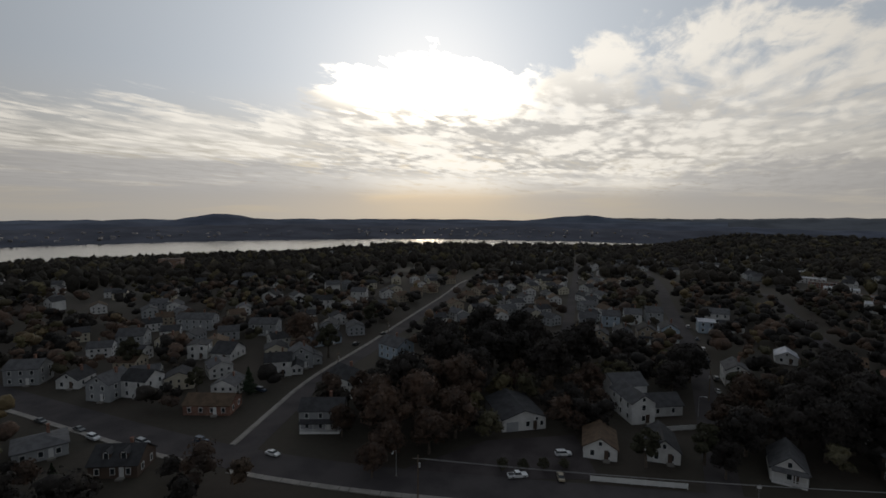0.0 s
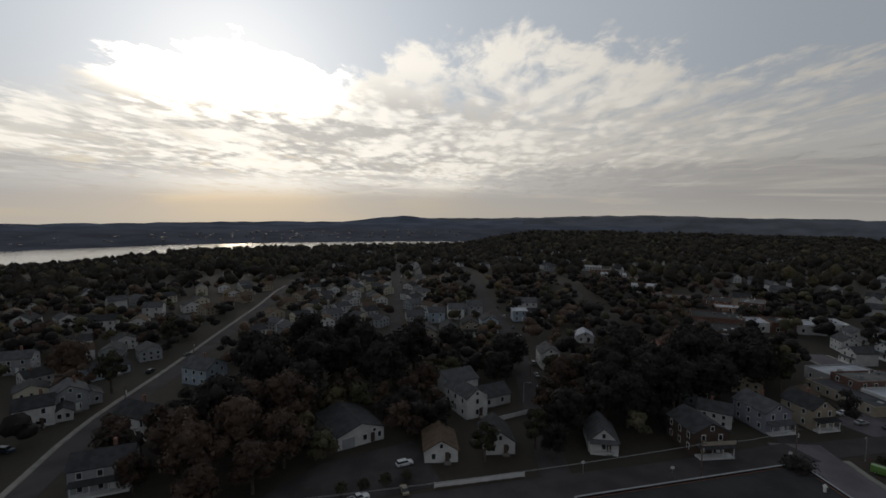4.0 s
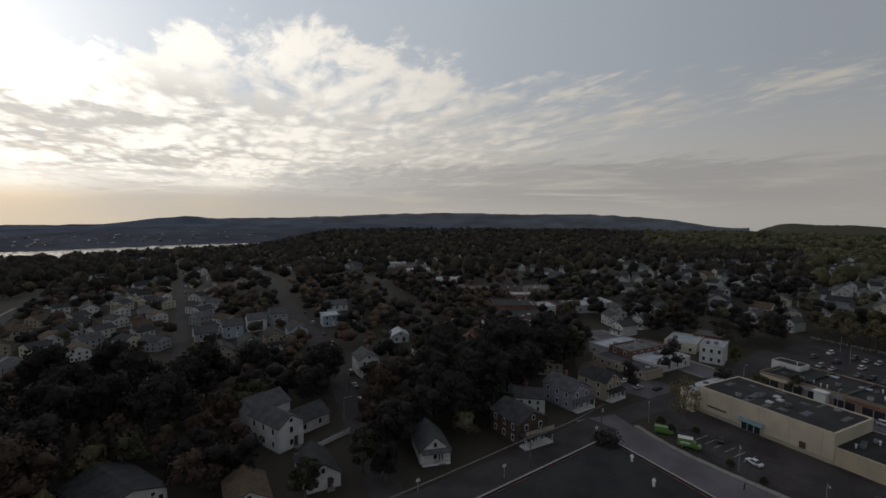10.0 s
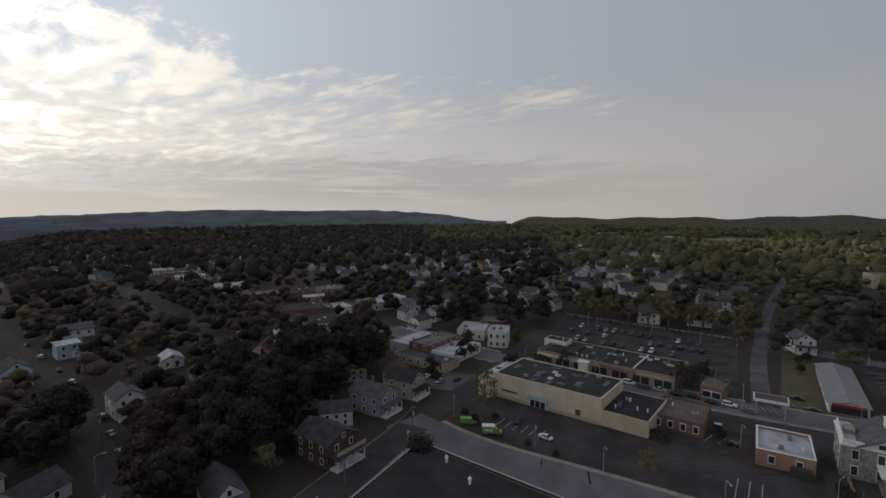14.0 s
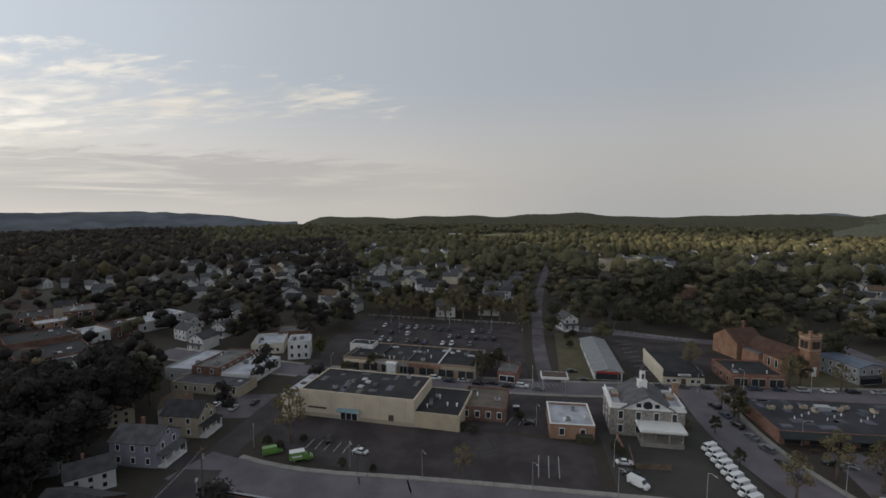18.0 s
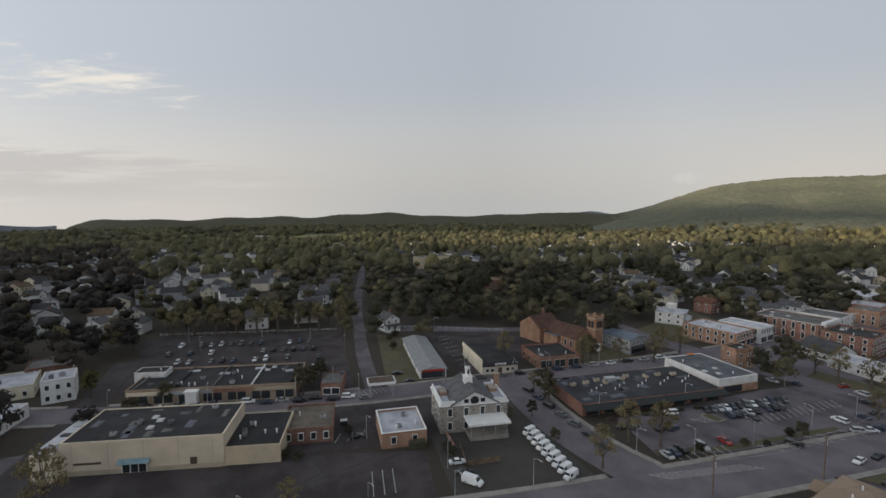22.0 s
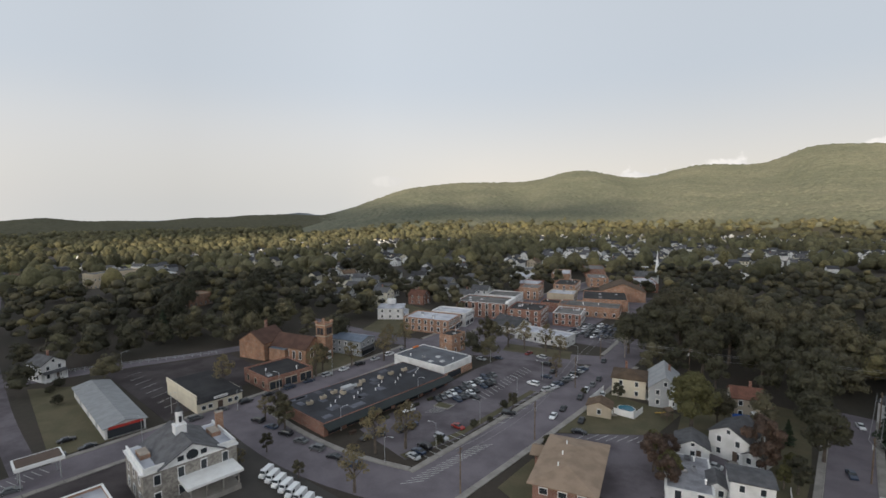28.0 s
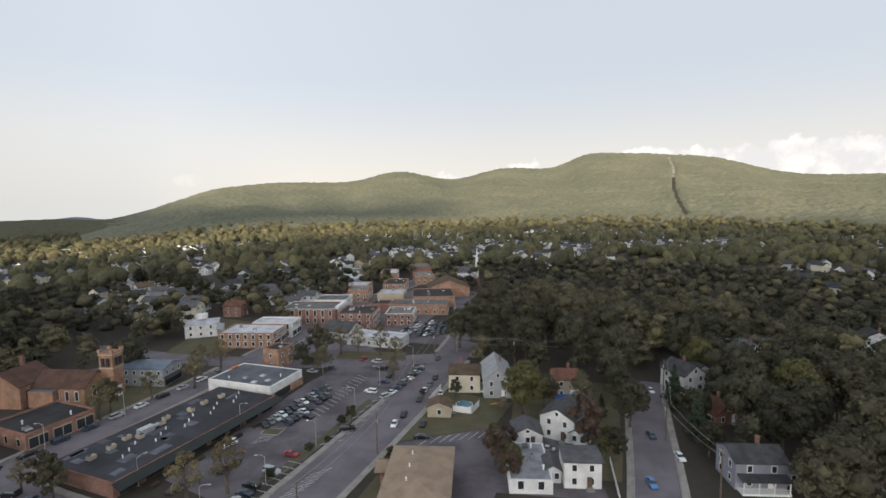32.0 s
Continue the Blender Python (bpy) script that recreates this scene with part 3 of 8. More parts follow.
# ---- roads, pavements, lots ----
def along(pts, step):
    """Points every step along a polyline, smoothed at its bends."""
    for _ in range(2):
        q = [pts[0]]
        for a, b in zip(pts, pts[1:]):
            q += [(a[0] * 0.75 + b[0] * 0.25, a[1] * 0.75 + b[1] * 0.25), (a[0] * 0.25 + b[0] * 0.75, a[1] * 0.25 + b[1] * 0.75)]
        pts = q + [pts[-1]]
    out, left = [Vector(pts[0])], step
    for a, b in zip(pts, pts[1:]):
        a, b = Vector(a), Vector(b)
        d = (b - a).length
        while d >= left:
            a = a + (b - a) * (left / d)
            d -= left
            out.append(a.copy())
            left = step
        left -= d
    return out


def ribbon(pts, width, offset, z0, z1, step=6.0):
    """A band beside a line: offset metres to its right, from z0 below to z1 above the land."""
    line = along(pts, step)
    mb, n = MB(), len(line)
    for i, p in enumerate(line):
        d = (line[min(i + 1, n - 1)] - line[max(i - 1, 0)]).normalized()
        side = Vector((d.y, -d.x))
        h = height(p.x, p.y)
        for o, z in ((offset + width / 2, z0), (offset + width / 2, z1), (offset - width / 2, z1), (offset - width / 2, z0)):
            q = p + side * o
            mb.v.append((q.x, q.y, h + z))
    for i in range(n - 1):
        o = 4 * i
        for k in range(3):
            mb.f.append((o + k, o + k + 1, o + k + 5, o + k + 4))
            mb.m.append(0)
    mb.f += [(0, 3, 2, 1), (4 * n - 4, 4 * n - 3, 4 * n - 2, 4 * n - 1)]
    mb.m += [0, 0]
    return mb


ROADS = []


WALKS = []


def road(name, pts, width, label, level=0.05, walks="", lines="", surface=None):
    """A road with its pavements (l, r) and middle line."""
    solid(name, ribbon(pts, width, 0, -0.5, level), surface or ROAD, label, "road", kind="structure")
    ROADS.append((along(pts, 5.0), width / 2 + (2.6 if walks else 0.6)))
    WALKS.append((pts, width, walks))
    if lines:
        solid("road_line", ribbon(pts, 0.16, 0.0, 0.0, level + 0.02), YLINE if lines == "y" else LINE, "worn yellow middle line on the road" if lines == "y" else "worn white middle line on the road", "road line", kind="structure")


def lay_pavements():
    """Slabs with open joints and a kerb stone, left out where another road runs through."""
    rows = [(along(p, 2.0), w) for p, w, _ in WALKS]
    for k, (pts, width, walks) in enumerate(WALKS):
        line = along(pts, 1.9)
        for s in walks:
            side = 1 if s == "r" else -1
            slabs, kerbs = MB(), MB()
            for i in range(1, len(line) - 1):
                p = line[i]
                if (p - Vector((20, 15))).length > 330:
                    continue
                d = (line[i + 1] - line[i - 1]).normalized()
                q = p + Vector((d.y, -d.x)) * side * (width / 2 + 0.82)
                if any((q - v).length < w / 2 + 0.9 for j, (row, w) in enumerate(rows) if j != k for v in row):
                    continue
                ang = math.degrees(math.atan2(d.y, d.x))
                z = height(q.x, q.y)
                slabs.box(q.x, q.y, z - 0.3, 1.86, 1.1, 0.45 + 0.012 * ((i * 7) % 3), rot=ang)
                e = p + Vector((d.y, -d.x)) * side * (width / 2 + 0.14)
                kerbs.box(e.x, e.y, z - 0.3, 1.88, 0.2, 0.44, rot=ang)
            if slabs.v:
                ob = solid("pavement", slabs, CONCRETE, "pale concrete slab pavement beside the street", "pavement", kind="structure")
                part("kerb", kerbs, CONCRETE, ob)


MAIN = [(178, 118), (163, 82), (154, 55), (146, 25), (140, -2), (136, -38), (131, -70), (128, -105), (127, -135), (127, -180), (110, -290)]
LOWER = [(106, 76), (97, 58), (93, 33), (87, 4), (83, -14), (79, -38), (75, -62), (70, -95), (66, -130), (66, -165), (80, -230)]
FRONT = [(104, 73), (72, 76), (47, 80), (7, 85), (-20, 89), (-50, 97), (-92, 115), (-150, 140)]
ROAD_A = [(-42, 93), (-40, 108), (-36, 140), (-25, 172), (-16, 205), (-6, 240), (6, 281), (45, 453), (90, 600)]
ROAD_B = [(49, 79), (63, 110), (81, 149), (96, 188), (118, 254), (158, 356), (200, 480)]
ROAD_C = [(46, 180), (77, 285), (164, 593), (252, 900)]
ROAD_D = [(106, 75), (114, 97), (121, 123), (131, 150), (160, 215), (200, 300)]
CROSS = [(102, 73), (120, 70), (137, 66), (158, 63), (200, 60)]
SIDE = [(140, -2), (175, -8), (201, -14), (244, -24), (325, -48), (430, -78)]
STREET2 = [(136, -40), (117, -35), (98, -33), (79, -36)]
LANE = [(205, -15), (195, -40), (184, -60), (172, -90), (150, -110)]
RES = [(34, 30), (27, -20), (20, -58), (15.5, -92), (12, -113)]
EAST = [(66, -124), (97, -113), (127, -108), (160, -108), (190, -112)]

road("road", LOWER, 10.6, "grey asphalt street curving past car parks", 0.05, "lr")
road("road", MAIN, 8.6, "grey asphalt main street between shops", 0.06, "lr", "")
road("road", FRONT, 8.0, "dark asphalt street in front of houses", 0.055, "l", "", STREET)
road("road", ROAD_A, 5.4, "narrow asphalt street climbing between houses", 0.045, "l", surface=STREET)
road("road", ROAD_B, 6.0, "asphalt street lined with parked cars", 0.04, "", surface=STREET)
road("road", ROAD_C, 4.6, "straight street running to the river", 0.045, "", surface=STREET)
road("road", ROAD_D, 5.6, "asphalt street between houses and trees", 0.04, "", surface=STREET)
road("road", CROSS, 6.5, "asphalt cross street beside the shops", 0.045, "", surface=STREET)
road("road", SIDE, 4.4, "long straight street running to the woods", 0.045, "", surface=ASPHALT)
road("road", STREET2, 10.0, "side street with parked cars", 0.045, "l")
road("road", LANE, 6.0, "narrow lane behind the shops", 0.04, "")
road("road", RES, 7.0, "grey residential street under trees", 0.045, "lr")
road("road", EAST, 9.0, "cross street beside the car park", 0.045, "")

lay_pavements()
LOTS = [[(72, -126), (125, -117), (122, -236), (74, -236)]]      # open yards behind the brick blocks, kept free of trees


def lot(name, pts, material, label, level=0.03, category="car park"):
    LOTS.append(pts)
    return solid(name, MB().prism(pts, -0.4, level), material, label, category, kind="structure")


lot("car_park", [(116, 66), (104, 50), (98.5, 33), (92, 2), (109, -3), (118, 23), (128.5, 60), (134, 63), (125, 67)], LOT_DARK, "large empty patched asphalt car park")
lot("car_park", [(90, -1), (86, -27), (100, -28.5), (110, -30), (122, -31), (125, -8), (109, -5), (100, -3)], mat("dark_new_asphalt", (0.06, 0.055, 0.05), 0.85, 0.15, 0.1, 2.0, 0.1, rand=0, world=True), "dark asphalt yard behind the post office")
lot("car_park", [(104, -48), (88, -43), (83, -58), (75, -113), (95, -128), (101, -95)], ASPHALT, "asphalt car park half full of cars")
lot("car_park", [(163, 58), (225, 58), (206, -8), (146, 2), (150, 20)], LOT_DARK, "asphalt car park behind the shops")
lot("car_park", [(68, -68), (50, -78), (45, -66), (47, -48), (66, -56)], ASPHALT, "small asphalt car park behind the tan-roofed building")
lot("car_park", [(-12, 88), (10, 103), (30, 106), (30, 88)], LOT_DARK, "dark asphalt yard in front of the white hall")
lot("car_park", [(94, -146), (66, -178), (70, -136), (86, -137)], ASPHALT, "asphalt car park full of cars beside the woods")
lot("car_park", [(144, -28), (192, -36), (176, -66), (150, -62)], LOT_DARK, "dark asphalt yard behind the shops", 0.032)
lot("car_park", [(126, 23), (143, 20), (138, -30), (112, -5), (118, 23)], LOT_DARK, "asphalt forecourt beside the small shops", 0.034)
lot("car_park", [(140, 66), (126, 68), (126, 80), (140, 84)], ASPHALT, "asphalt yard beside brick shops", 0.034)
lot("yard", [(40, -58), (35.6, -58), (36, -76), (39.6, -76)], ASPHALT, "asphalt drive between white houses", 0.03, "yard")
solid("plaza", MB().prism([(100, -116), (126, -112), (122, -236), (74, -236), (84, -180), (88, -140)], -0.4, 0.02), ROAD, "pale asphalt round the brick blocks", "yard", kind="structure")
lot("lawn", [(195, -19), (186, -27.5), (145, -17), (146, -7)], GRASS, "patchy green lawn on an empty plot", 0.06, "lawn")
lot("lawn", [(67.5, -56), (60, -60), (61, -40), (69, -44)], GRASS, "mown lawn in front of the brick offices", 0.06, "lawn")
lot("lawn", [(46, -107), (45.5, -82), (31, -86), (31, -108)], GRASS, "shaded garden lawn behind the tan brick house", 0.05, "lawn")
lot("lawn", [(29.5, -62), (30, -110), (20, -108), (23.5, -73), (25.3, -62)], GRASS, "narrow front lawns beside the residential street", 0.04, "lawn")
lot("yard", [(46.5, -55), (46.5, -80), (37, -73), (30.5, -72), (28, -56)], ASPHALT, "worn asphalt yard between white houses", 0.052, "yard")
lot("lawn", [(67, -69), (49, -78.5), (46, -92), (64, -97)], GRASS, "worn garden lawn with play things", 0.06, "lawn")
lot("lawn", [(160, -66), (128, -60), (127, -84), (150, -90)], GRASS, "green lawn beside the brick church", 0.05, "lawn")
lot("verge", [(88.2, -43.4), (83.6, -58), (79.4, -88), (80.9, -88), (85.2, -58.2), (90.0, -44)], GRASS, "worn grass verge along the car park", 0.07, "verge")
lot("lawn", [(102, -116), (80, -118), (82, -126), (104, -124)], GRASS, "strip of lawn with street trees", 0.06, "lawn")
lot("lawn", [(160, -112), (140, -112), (140, -150), (175, -160)], GRASS, "sloping green lawn by a white house", 0.05, "lawn")

# ---- buildings ----
FOOT = []                # centres and radii of what stands on the ground, kept free of trees
WINDOWS = {}


def window(parent, x, z, w, h, y, side="f", frame=None):
    """A framed window on a wall: side f, b, l, r of the house; x along the wall, y the wall's distance from the centre."""
    frame = frame or TRIM
    key = (round(w, 2), round(h, 2), frame.name)
    if key not in WINDOWS:
        o, i, fr, bk = (w / 2 + 0.08, w / 2 - 0.02), (-0.06, 0.03, h - 0.06, h + 0.1), -0.08, 0.02
        pts = [(-o[0], fr, i[0]), (o[0], fr, i[0]), (o[0], fr, i[3]), (-o[0], fr, i[3]), (-o[1], fr, i[1]), (o[1], fr, i[1]), (o[1], fr, i[2]), (-o[1], fr, i[2])]
        pts += [(p[0], 0.0 if k < 4 else -0.02, p[2]) for k, p in enumerate(pts)]
        mb = MB().add(pts, [(0, 1, 5, 4), (1, 2, 6, 5), (2, 3, 7, 6), (3, 0, 4, 7), (8, 9, 1, 0), (9, 10, 2, 1), (10, 11, 3, 2), (11, 8, 0, 3), (4, 5, 13, 12), (5, 6, 14, 13), (6, 7, 15, 14), (7, 4, 12, 15)])
        mb.f.append((12, 13, 14, 15))
        mb.m.append(1)
        WINDOWS[key] = mb.mesh("window", frame, GLASS)
    f = WINDOWS[key]
    turn = parent.rotation_euler.z + radians({"f": 0, "b": 180, "r": 90, "l": -90}[side])
    away = Vector((20 * U, 15 * U, 0)) - parent.location
    if away.length > 150 * U and math.sin(turn) * away.x - math.cos(turn) * away.y < -0.3 * away.length:
        return None
    at, rot = {"f": ((x, -y, z), 0), "b": ((-x, y, z), 180), "r": ((y, x, z), 90), "l": ((-y, -x, z), -90)}[side]
    ob = part("window", f, None, parent, at=at, rot=rot)
    return ob


def gable_walls(w, d, h, rise, along_y=True):
    """Walls with two gables; the ridge runs along y (gables at front and back) or along x."""
    mb = MB()
    if along_y:
        prof = [(-w / 2, -0.8), (w / 2, -0.8), (w / 2, h), (0, h + rise), (-w / 2, h)]
        pts = [(a, -d / 2, b) for a, b in prof] + [(a, d / 2, b) for a, b in prof]
    else:
        prof = [(-d / 2, -0.8), (d / 2, -0.8), (d / 2, h), (0, h + rise), (-d / 2, h)]
        pts = [(w / 2, a, b) for a, b in prof] + [(-w / 2, a, b) for a, b in prof]
    n = 5
    return mb.add(pts, [tuple(range(n)), tuple(range(2 * n - 1, n - 1, -1))] + [((i + 1) % n, i, n + i, n + (i + 1) % n) for i in range(n)])


def gable_roof(w, d, h, rise, along_y=True, over=0.35, thick=0.18):
    mb = MB()
    a, b = (w, d) if along_y else (d, w)
    sl = rise / (a / 2)
    e, lz, top = a / 2 + over, h - over * sl + thick, h + rise + thick
    k = b / 2 + over

    def p(u, v, z):
        return (u, v, z) if along_y else (v, -u, z)
    mb.slab(p(0, -k, top), p(e, -k, lz), p(e, k, lz), p(0, k, top), thick)
    mb.slab(p(-e, -k, lz), p(0, -k, top), p(0, k, top), p(-e, k, lz), thick)
    return mb


def hip_roof(w, d, h, rise, over=0.4, flat=0.0):
    mb = MB()
    a, b = w / 2 + over, d / 2 + over
    r = max(0.02, (max(w, d) - min(w, d)) / 2 + flat)
    rx, ry = (r, flat + 0.02) if w >= d else (flat + 0.02, r)
    z0, z1 = h - 0.05, h + 0.15
    pts = [(-a, -b, z0), (a, -b, z0), (a, b, z0), (-a, b, z0), (-a, -b, z1), (a, -b, z1), (a, b, z1), (-a, b, z1)]
    pts += [(-rx, -ry, h + rise), (rx, -ry, h + rise), (rx, ry, h + rise), (-rx, ry, h + rise)]
    return mb.add(pts, [(3, 2, 1, 0), (0, 1, 5, 4), (1, 2, 6, 5), (2, 3, 7, 6), (3, 0, 4, 7), (4, 5, 9, 8), (5, 6, 10, 9), (6, 7, 11, 10), (7, 4, 8, 11), (8, 9, 10, 11)])


def storey_windows(ob, w, d, h, floors, sides="fblr", frame=None, size=(0.9, 1.35), gap=2.9, base=0.85):
    for s in sides:
        span, y = (w, d / 2) if s in "fb" else (d, w / 2)
        n = max(1, int((span - 1.2) / gap))
        for k in range(floors):
            z = base + k * (h / floors)
            if z + size[1] > h + 0.2:
                continue
            for i in range(n):
                window(ob, (i - (n - 1) / 2) * span / (n + 0.15), z, size[0], size[1], y + 0.01, s, frame)


def house(x, y, face, w, d, floors=2, wall=None, roof=None, rise=None, label="", ridge="y", porch=0.0, chimney=True, wing=None, sides="fblr", hip=False, dormer=0, name="house", windows=True, cat="house", size=1.25):
    """A framed house: walls, roof, windows, door, chimney, porch and wing as parts. w across the front, d deep."""
    wall, roof = wall or SIDE_W, roof or SHINGLE_G
    h = 2.45 * floors + 0.4
    rise = 0.88 * (rise or (0.4 * (w if ridge == "y" else d)))
    FOOT.append((x, y, 0.46 * max(w, d)))
    away = max(1.0, math.hypot(x - 20, y - 15))
    FOOT.append((x + (20 - x) / away * 8, y + (15 - y) / away * 8, 4.6))
    ob = thing(name, x, y, face, label or "white timber house with a grey shingle roof", cat, "houses of the town", size=size)
    if hip:
        part("wall", MB().box(0, 0, -0.8, w, d, h + 0.8), wall, ob)
        part("roof", hip_roof(w, d, h, rise * 0.8), roof, ob)
    else:
        part("wall", gable_walls(w, d, h, rise, ridge == "y"), wall, ob)
        part("roof", gable_roof(w, d, h, rise, ridge == "y"), roof, ob)
        if windows and ridge == "y":
            window(ob, 0, h + rise * 0.22, 0.8, min(1.2, rise * 0.45), d / 2 + 0.01, "f")
            window(ob, 0, h + rise * 0.22, 0.8, min(1.2, rise * 0.45), d / 2 + 0.01, "b")
    if windows:
        storey_windows(ob, w, d, h, floors, sides)
        dr = part("door", MB().box(0, 0, 0, 0.95, 0.12, 2.05), SIDE_BR if wall is SIDE_W else TRIM, ob, at=(w * 0.18, -d / 2 - 0.04, 0.35))
        part("doorstep", MB().box(0, -0.6, -0.4, 1.5, 1.2, 0.4), CONCRETE, dr)
    if chimney:
        part("chimney", MB().box(0, 0, 0, 0.6, 0.6, 2.2).box(0, 0, 2.2, 0.72, 0.72, 0.14), BRICK, ob, "brick chimney", at=(w * 0.16, d * 0.12, h + rise * 0.5))
    if porch:
        pr = part("porch", MB().box(0, 0, 0, w * 0.92, porch, 0.45), TRIM, ob, at=(0, -d / 2 - porch / 2 - 0.02, 0))
        part("porch_roof", MB().slab((-w * 0.48, -porch / 2 - 0.2, 2.75), (w * 0.48, -porch / 2 - 0.2, 2.75), (w * 0.48, porch / 2, 3.25), (-w * 0.48, porch / 2, 3.25), 0.15), roof, pr)
        for k in range(4):
            part("porch_post", MB().box(0, 0, 0.45, 0.16, 0.16, 2.2), TRIM, pr, at=((k - 1.5) * w * 0.29, -porch / 2 + 0.12, 0))
        part("railing", MB().box(0, 0, 1.2, w * 0.88, 0.07, 0.08).box(0, 0, 0.7, w * 0.88, 0.05, 0.06), TRIM, pr, at=(0, -porch / 2 + 0.12, 0))
    if wing:
        wx, wy, ww, wd, wf = wing
        wh = 2.4 * wf + 0.3
        a = part("wing", MB().box(0, 0, 0, ww, wd, 0.1), CONCRETE, ob, at=(wx, wy, 0))
        part("wall", gable_walls(ww, wd, wh, 0.3 * min(ww, wd), wd >= ww), wall, a)
        part("roof", gable_roof(ww, wd, wh, 0.3 * min(ww, wd), wd >= ww), roof, a)
        for s, px, yy in (("f", -0.22 * ww, wd / 2), ("f", 0.22 * ww, wd / 2), ("r", 0, ww / 2), ("l", 0, ww / 2)):
            if windows:
                o = window(ob, 0, 0.9, 0.9, 1.3, 0, "f")
                if not o:
                    continue
                o.location, o.rotation_euler = {"f": ((wx + px, wy - yy - 0.01, 0.9), (0, 0, 0)), "r": ((wx + yy + 0.01, wy, 0.9), (0, 0, radians(90))), "l": ((wx - yy - 0.01, wy, 0.9), (0, 0, radians(-90)))}[s]
    for k in range(dormer):
        dx = (k - (dormer - 1) / 2) * w * 0.36
        dm = part("dormer", gable_walls(1.6, 2.4, 1.5, 0.7), wall, ob, at=(dx, -d * 0.2, h + rise * 0.18))
        part("roof", gable_roof(1.6, 2.4, 1.5, 0.7, over=0.2, thick=0.1), roof, dm)
        part("window", WINDOWS[next(iter(WINDOWS))], None, dm, at=(0, -1.22, 0.25))
    return ob


def flat_block(x, y, face, w, d, h, wall, roof, label, name="shop_building", floors=1, parapet=0.5, front="shop", sides="flr", frame=None, units=0, junk=6, cat="shop", cap=None, gap=3.0, size=(1.0, 1.5), unit=1.08):
    """A flat-roofed building: walls, roof deck behind a parapet with its coping, shop front, windows, roof plant."""
    FOOT.append((x, y, 0.55 * max(w, d) * unit / U))
    ob = thing(name, x, y, face, label, cat, size=unit)
    part("wall", MB().box(0, 0, -0.6, w, d, h + 0.6), wall, ob)
    part("roof", MB().box(0, 0, h, w - 0.6, d - 0.6, 0.08), roof, ob)
    if parapet:
        for px, py, sx, sy in ((0, -d / 2 + 0.15, w, 0.3), (0, d / 2 - 0.15, w, 0.3), (-w / 2 + 0.15, 0, 0.3, d - 0.6), (w / 2 - 0.15, 0, 0.3, d - 0.6)):
            pp = part("parapet", MB().box(0, 0, 0, sx, sy, parapet), wall, ob, at=(px, py, h))
            if cap:
                part("coping", MB().box(0, 0, parapet, sx + 0.06, sy + 0.1, 0.08), cap, pp)
    if front == "shop":
        n = units or max(1, int(w / 5))
        for i in range(n):
            u = part("shop_front", MB().box(0, 0, 0, w / n * 0.8, 0.12, 2.5), frame or TRIM, ob, at=((i - (n - 1) / 2) * w / n, -d / 2 - 0.03, 0.25))
            part("pane", MB().box(-w / n * 0.2, 0, 0, w / n * 0.36, 0.06, 2.0).box(w / n * 0.2, 0, 0, w / n * 0.36, 0.06, 2.0), GLASS, u, at=(0, -0.06, 0.25))
        if floors > 1:
            for k in range(1, floors):
                m = max(2, int(w / gap))
                for i in range(m):
                    window(ob, (i - (m - 1) / 2) * w / m, 0.9 + k * h / floors, size[0], size[1], d / 2 + 0.01, "f", frame)
    elif front == "windows":
        storey_windows(ob, w, d, h, floors, "f", frame, size, gap)
    if sides:
        storey_windows(ob, w, d, h, floors, sides.replace("f", ""), frame, size, gap + 0.6)
    rnd = random.Random(int(x * 7 + y * 13))
    for i in range(junk):
        jx, jy = rnd.uniform(-0.4, 0.4) * w, rnd.uniform(-0.38, 0.38) * d
        k = rnd.random()
        if k < 0.45:
            u = part("roof_unit", MB().box(0, 0, 0.15, 1.6, 1.1, 0.9).box(0, 0, 0, 1.2, 0.9, 0.15), PLANT, ob, "grey rooftop air unit", at=(jx, jy, h + 0.08), rot=rnd.choice((0, 90)))
            if unit > 1.3:
                u.scale = (0.68, 0.68, 0.68)
            part("fan_grille", MB().tube((0, 0, 1.05), (0, 0, 1.12), 0.4, 0.4, 10), DARKMETAL, u)
        elif k < 0.8:
            part("vent_pipe", MB().tube((0, 0, 0), (0, 0, 0.7), 0.14, 0.14, 8).tube((0, 0, 0.7), (0, 0, 0.9), 0.26, 0.1, 8), TRIM, ob, "white roof vent", at=(jx, jy, h + 0.08))
        else:
            part("skylight", MB().box(0, 0, 0, 1.3, 1.3, 0.3, top=0.85), STEEL, ob, at=(jx, jy, h + 0.08))
    return ob

# ---- the town, block by block ----
STORE_TAN = mat("tan_render", (0.55, 0.45, 0.32), 0.85, 0.12, 0.3, 3.0, 0.1, col2=(0.43, 0.37, 0.28))
AWNING = mat("blue_awning_cloth", (0.2, 0.3, 0.34), 0.7, 0.15, 1.0, 6.0, 0.05)
GREENMETAL = mat("dark_green_metal", (0.018, 0.024, 0.024), 0.5, 0.15, 0.6, 5.0, 0.0)
ORANGE = mat("orange_sign_paint", (0.6, 0.18, 0.05), 0.6, 0.1, 1.0, 6.0, 0.0)
BLUEROOF = mat("blue_grey_metal_roof", (0.13, 0.16, 0.21), 0.45, 0.15, 0.4, 4.0, 0.05, metal=0.2)
TARP = mat("blue_tarpaulin", (0.02, 0.09, 0.35), 0.5, 0.15, 1.0, 5.0, 0.2)

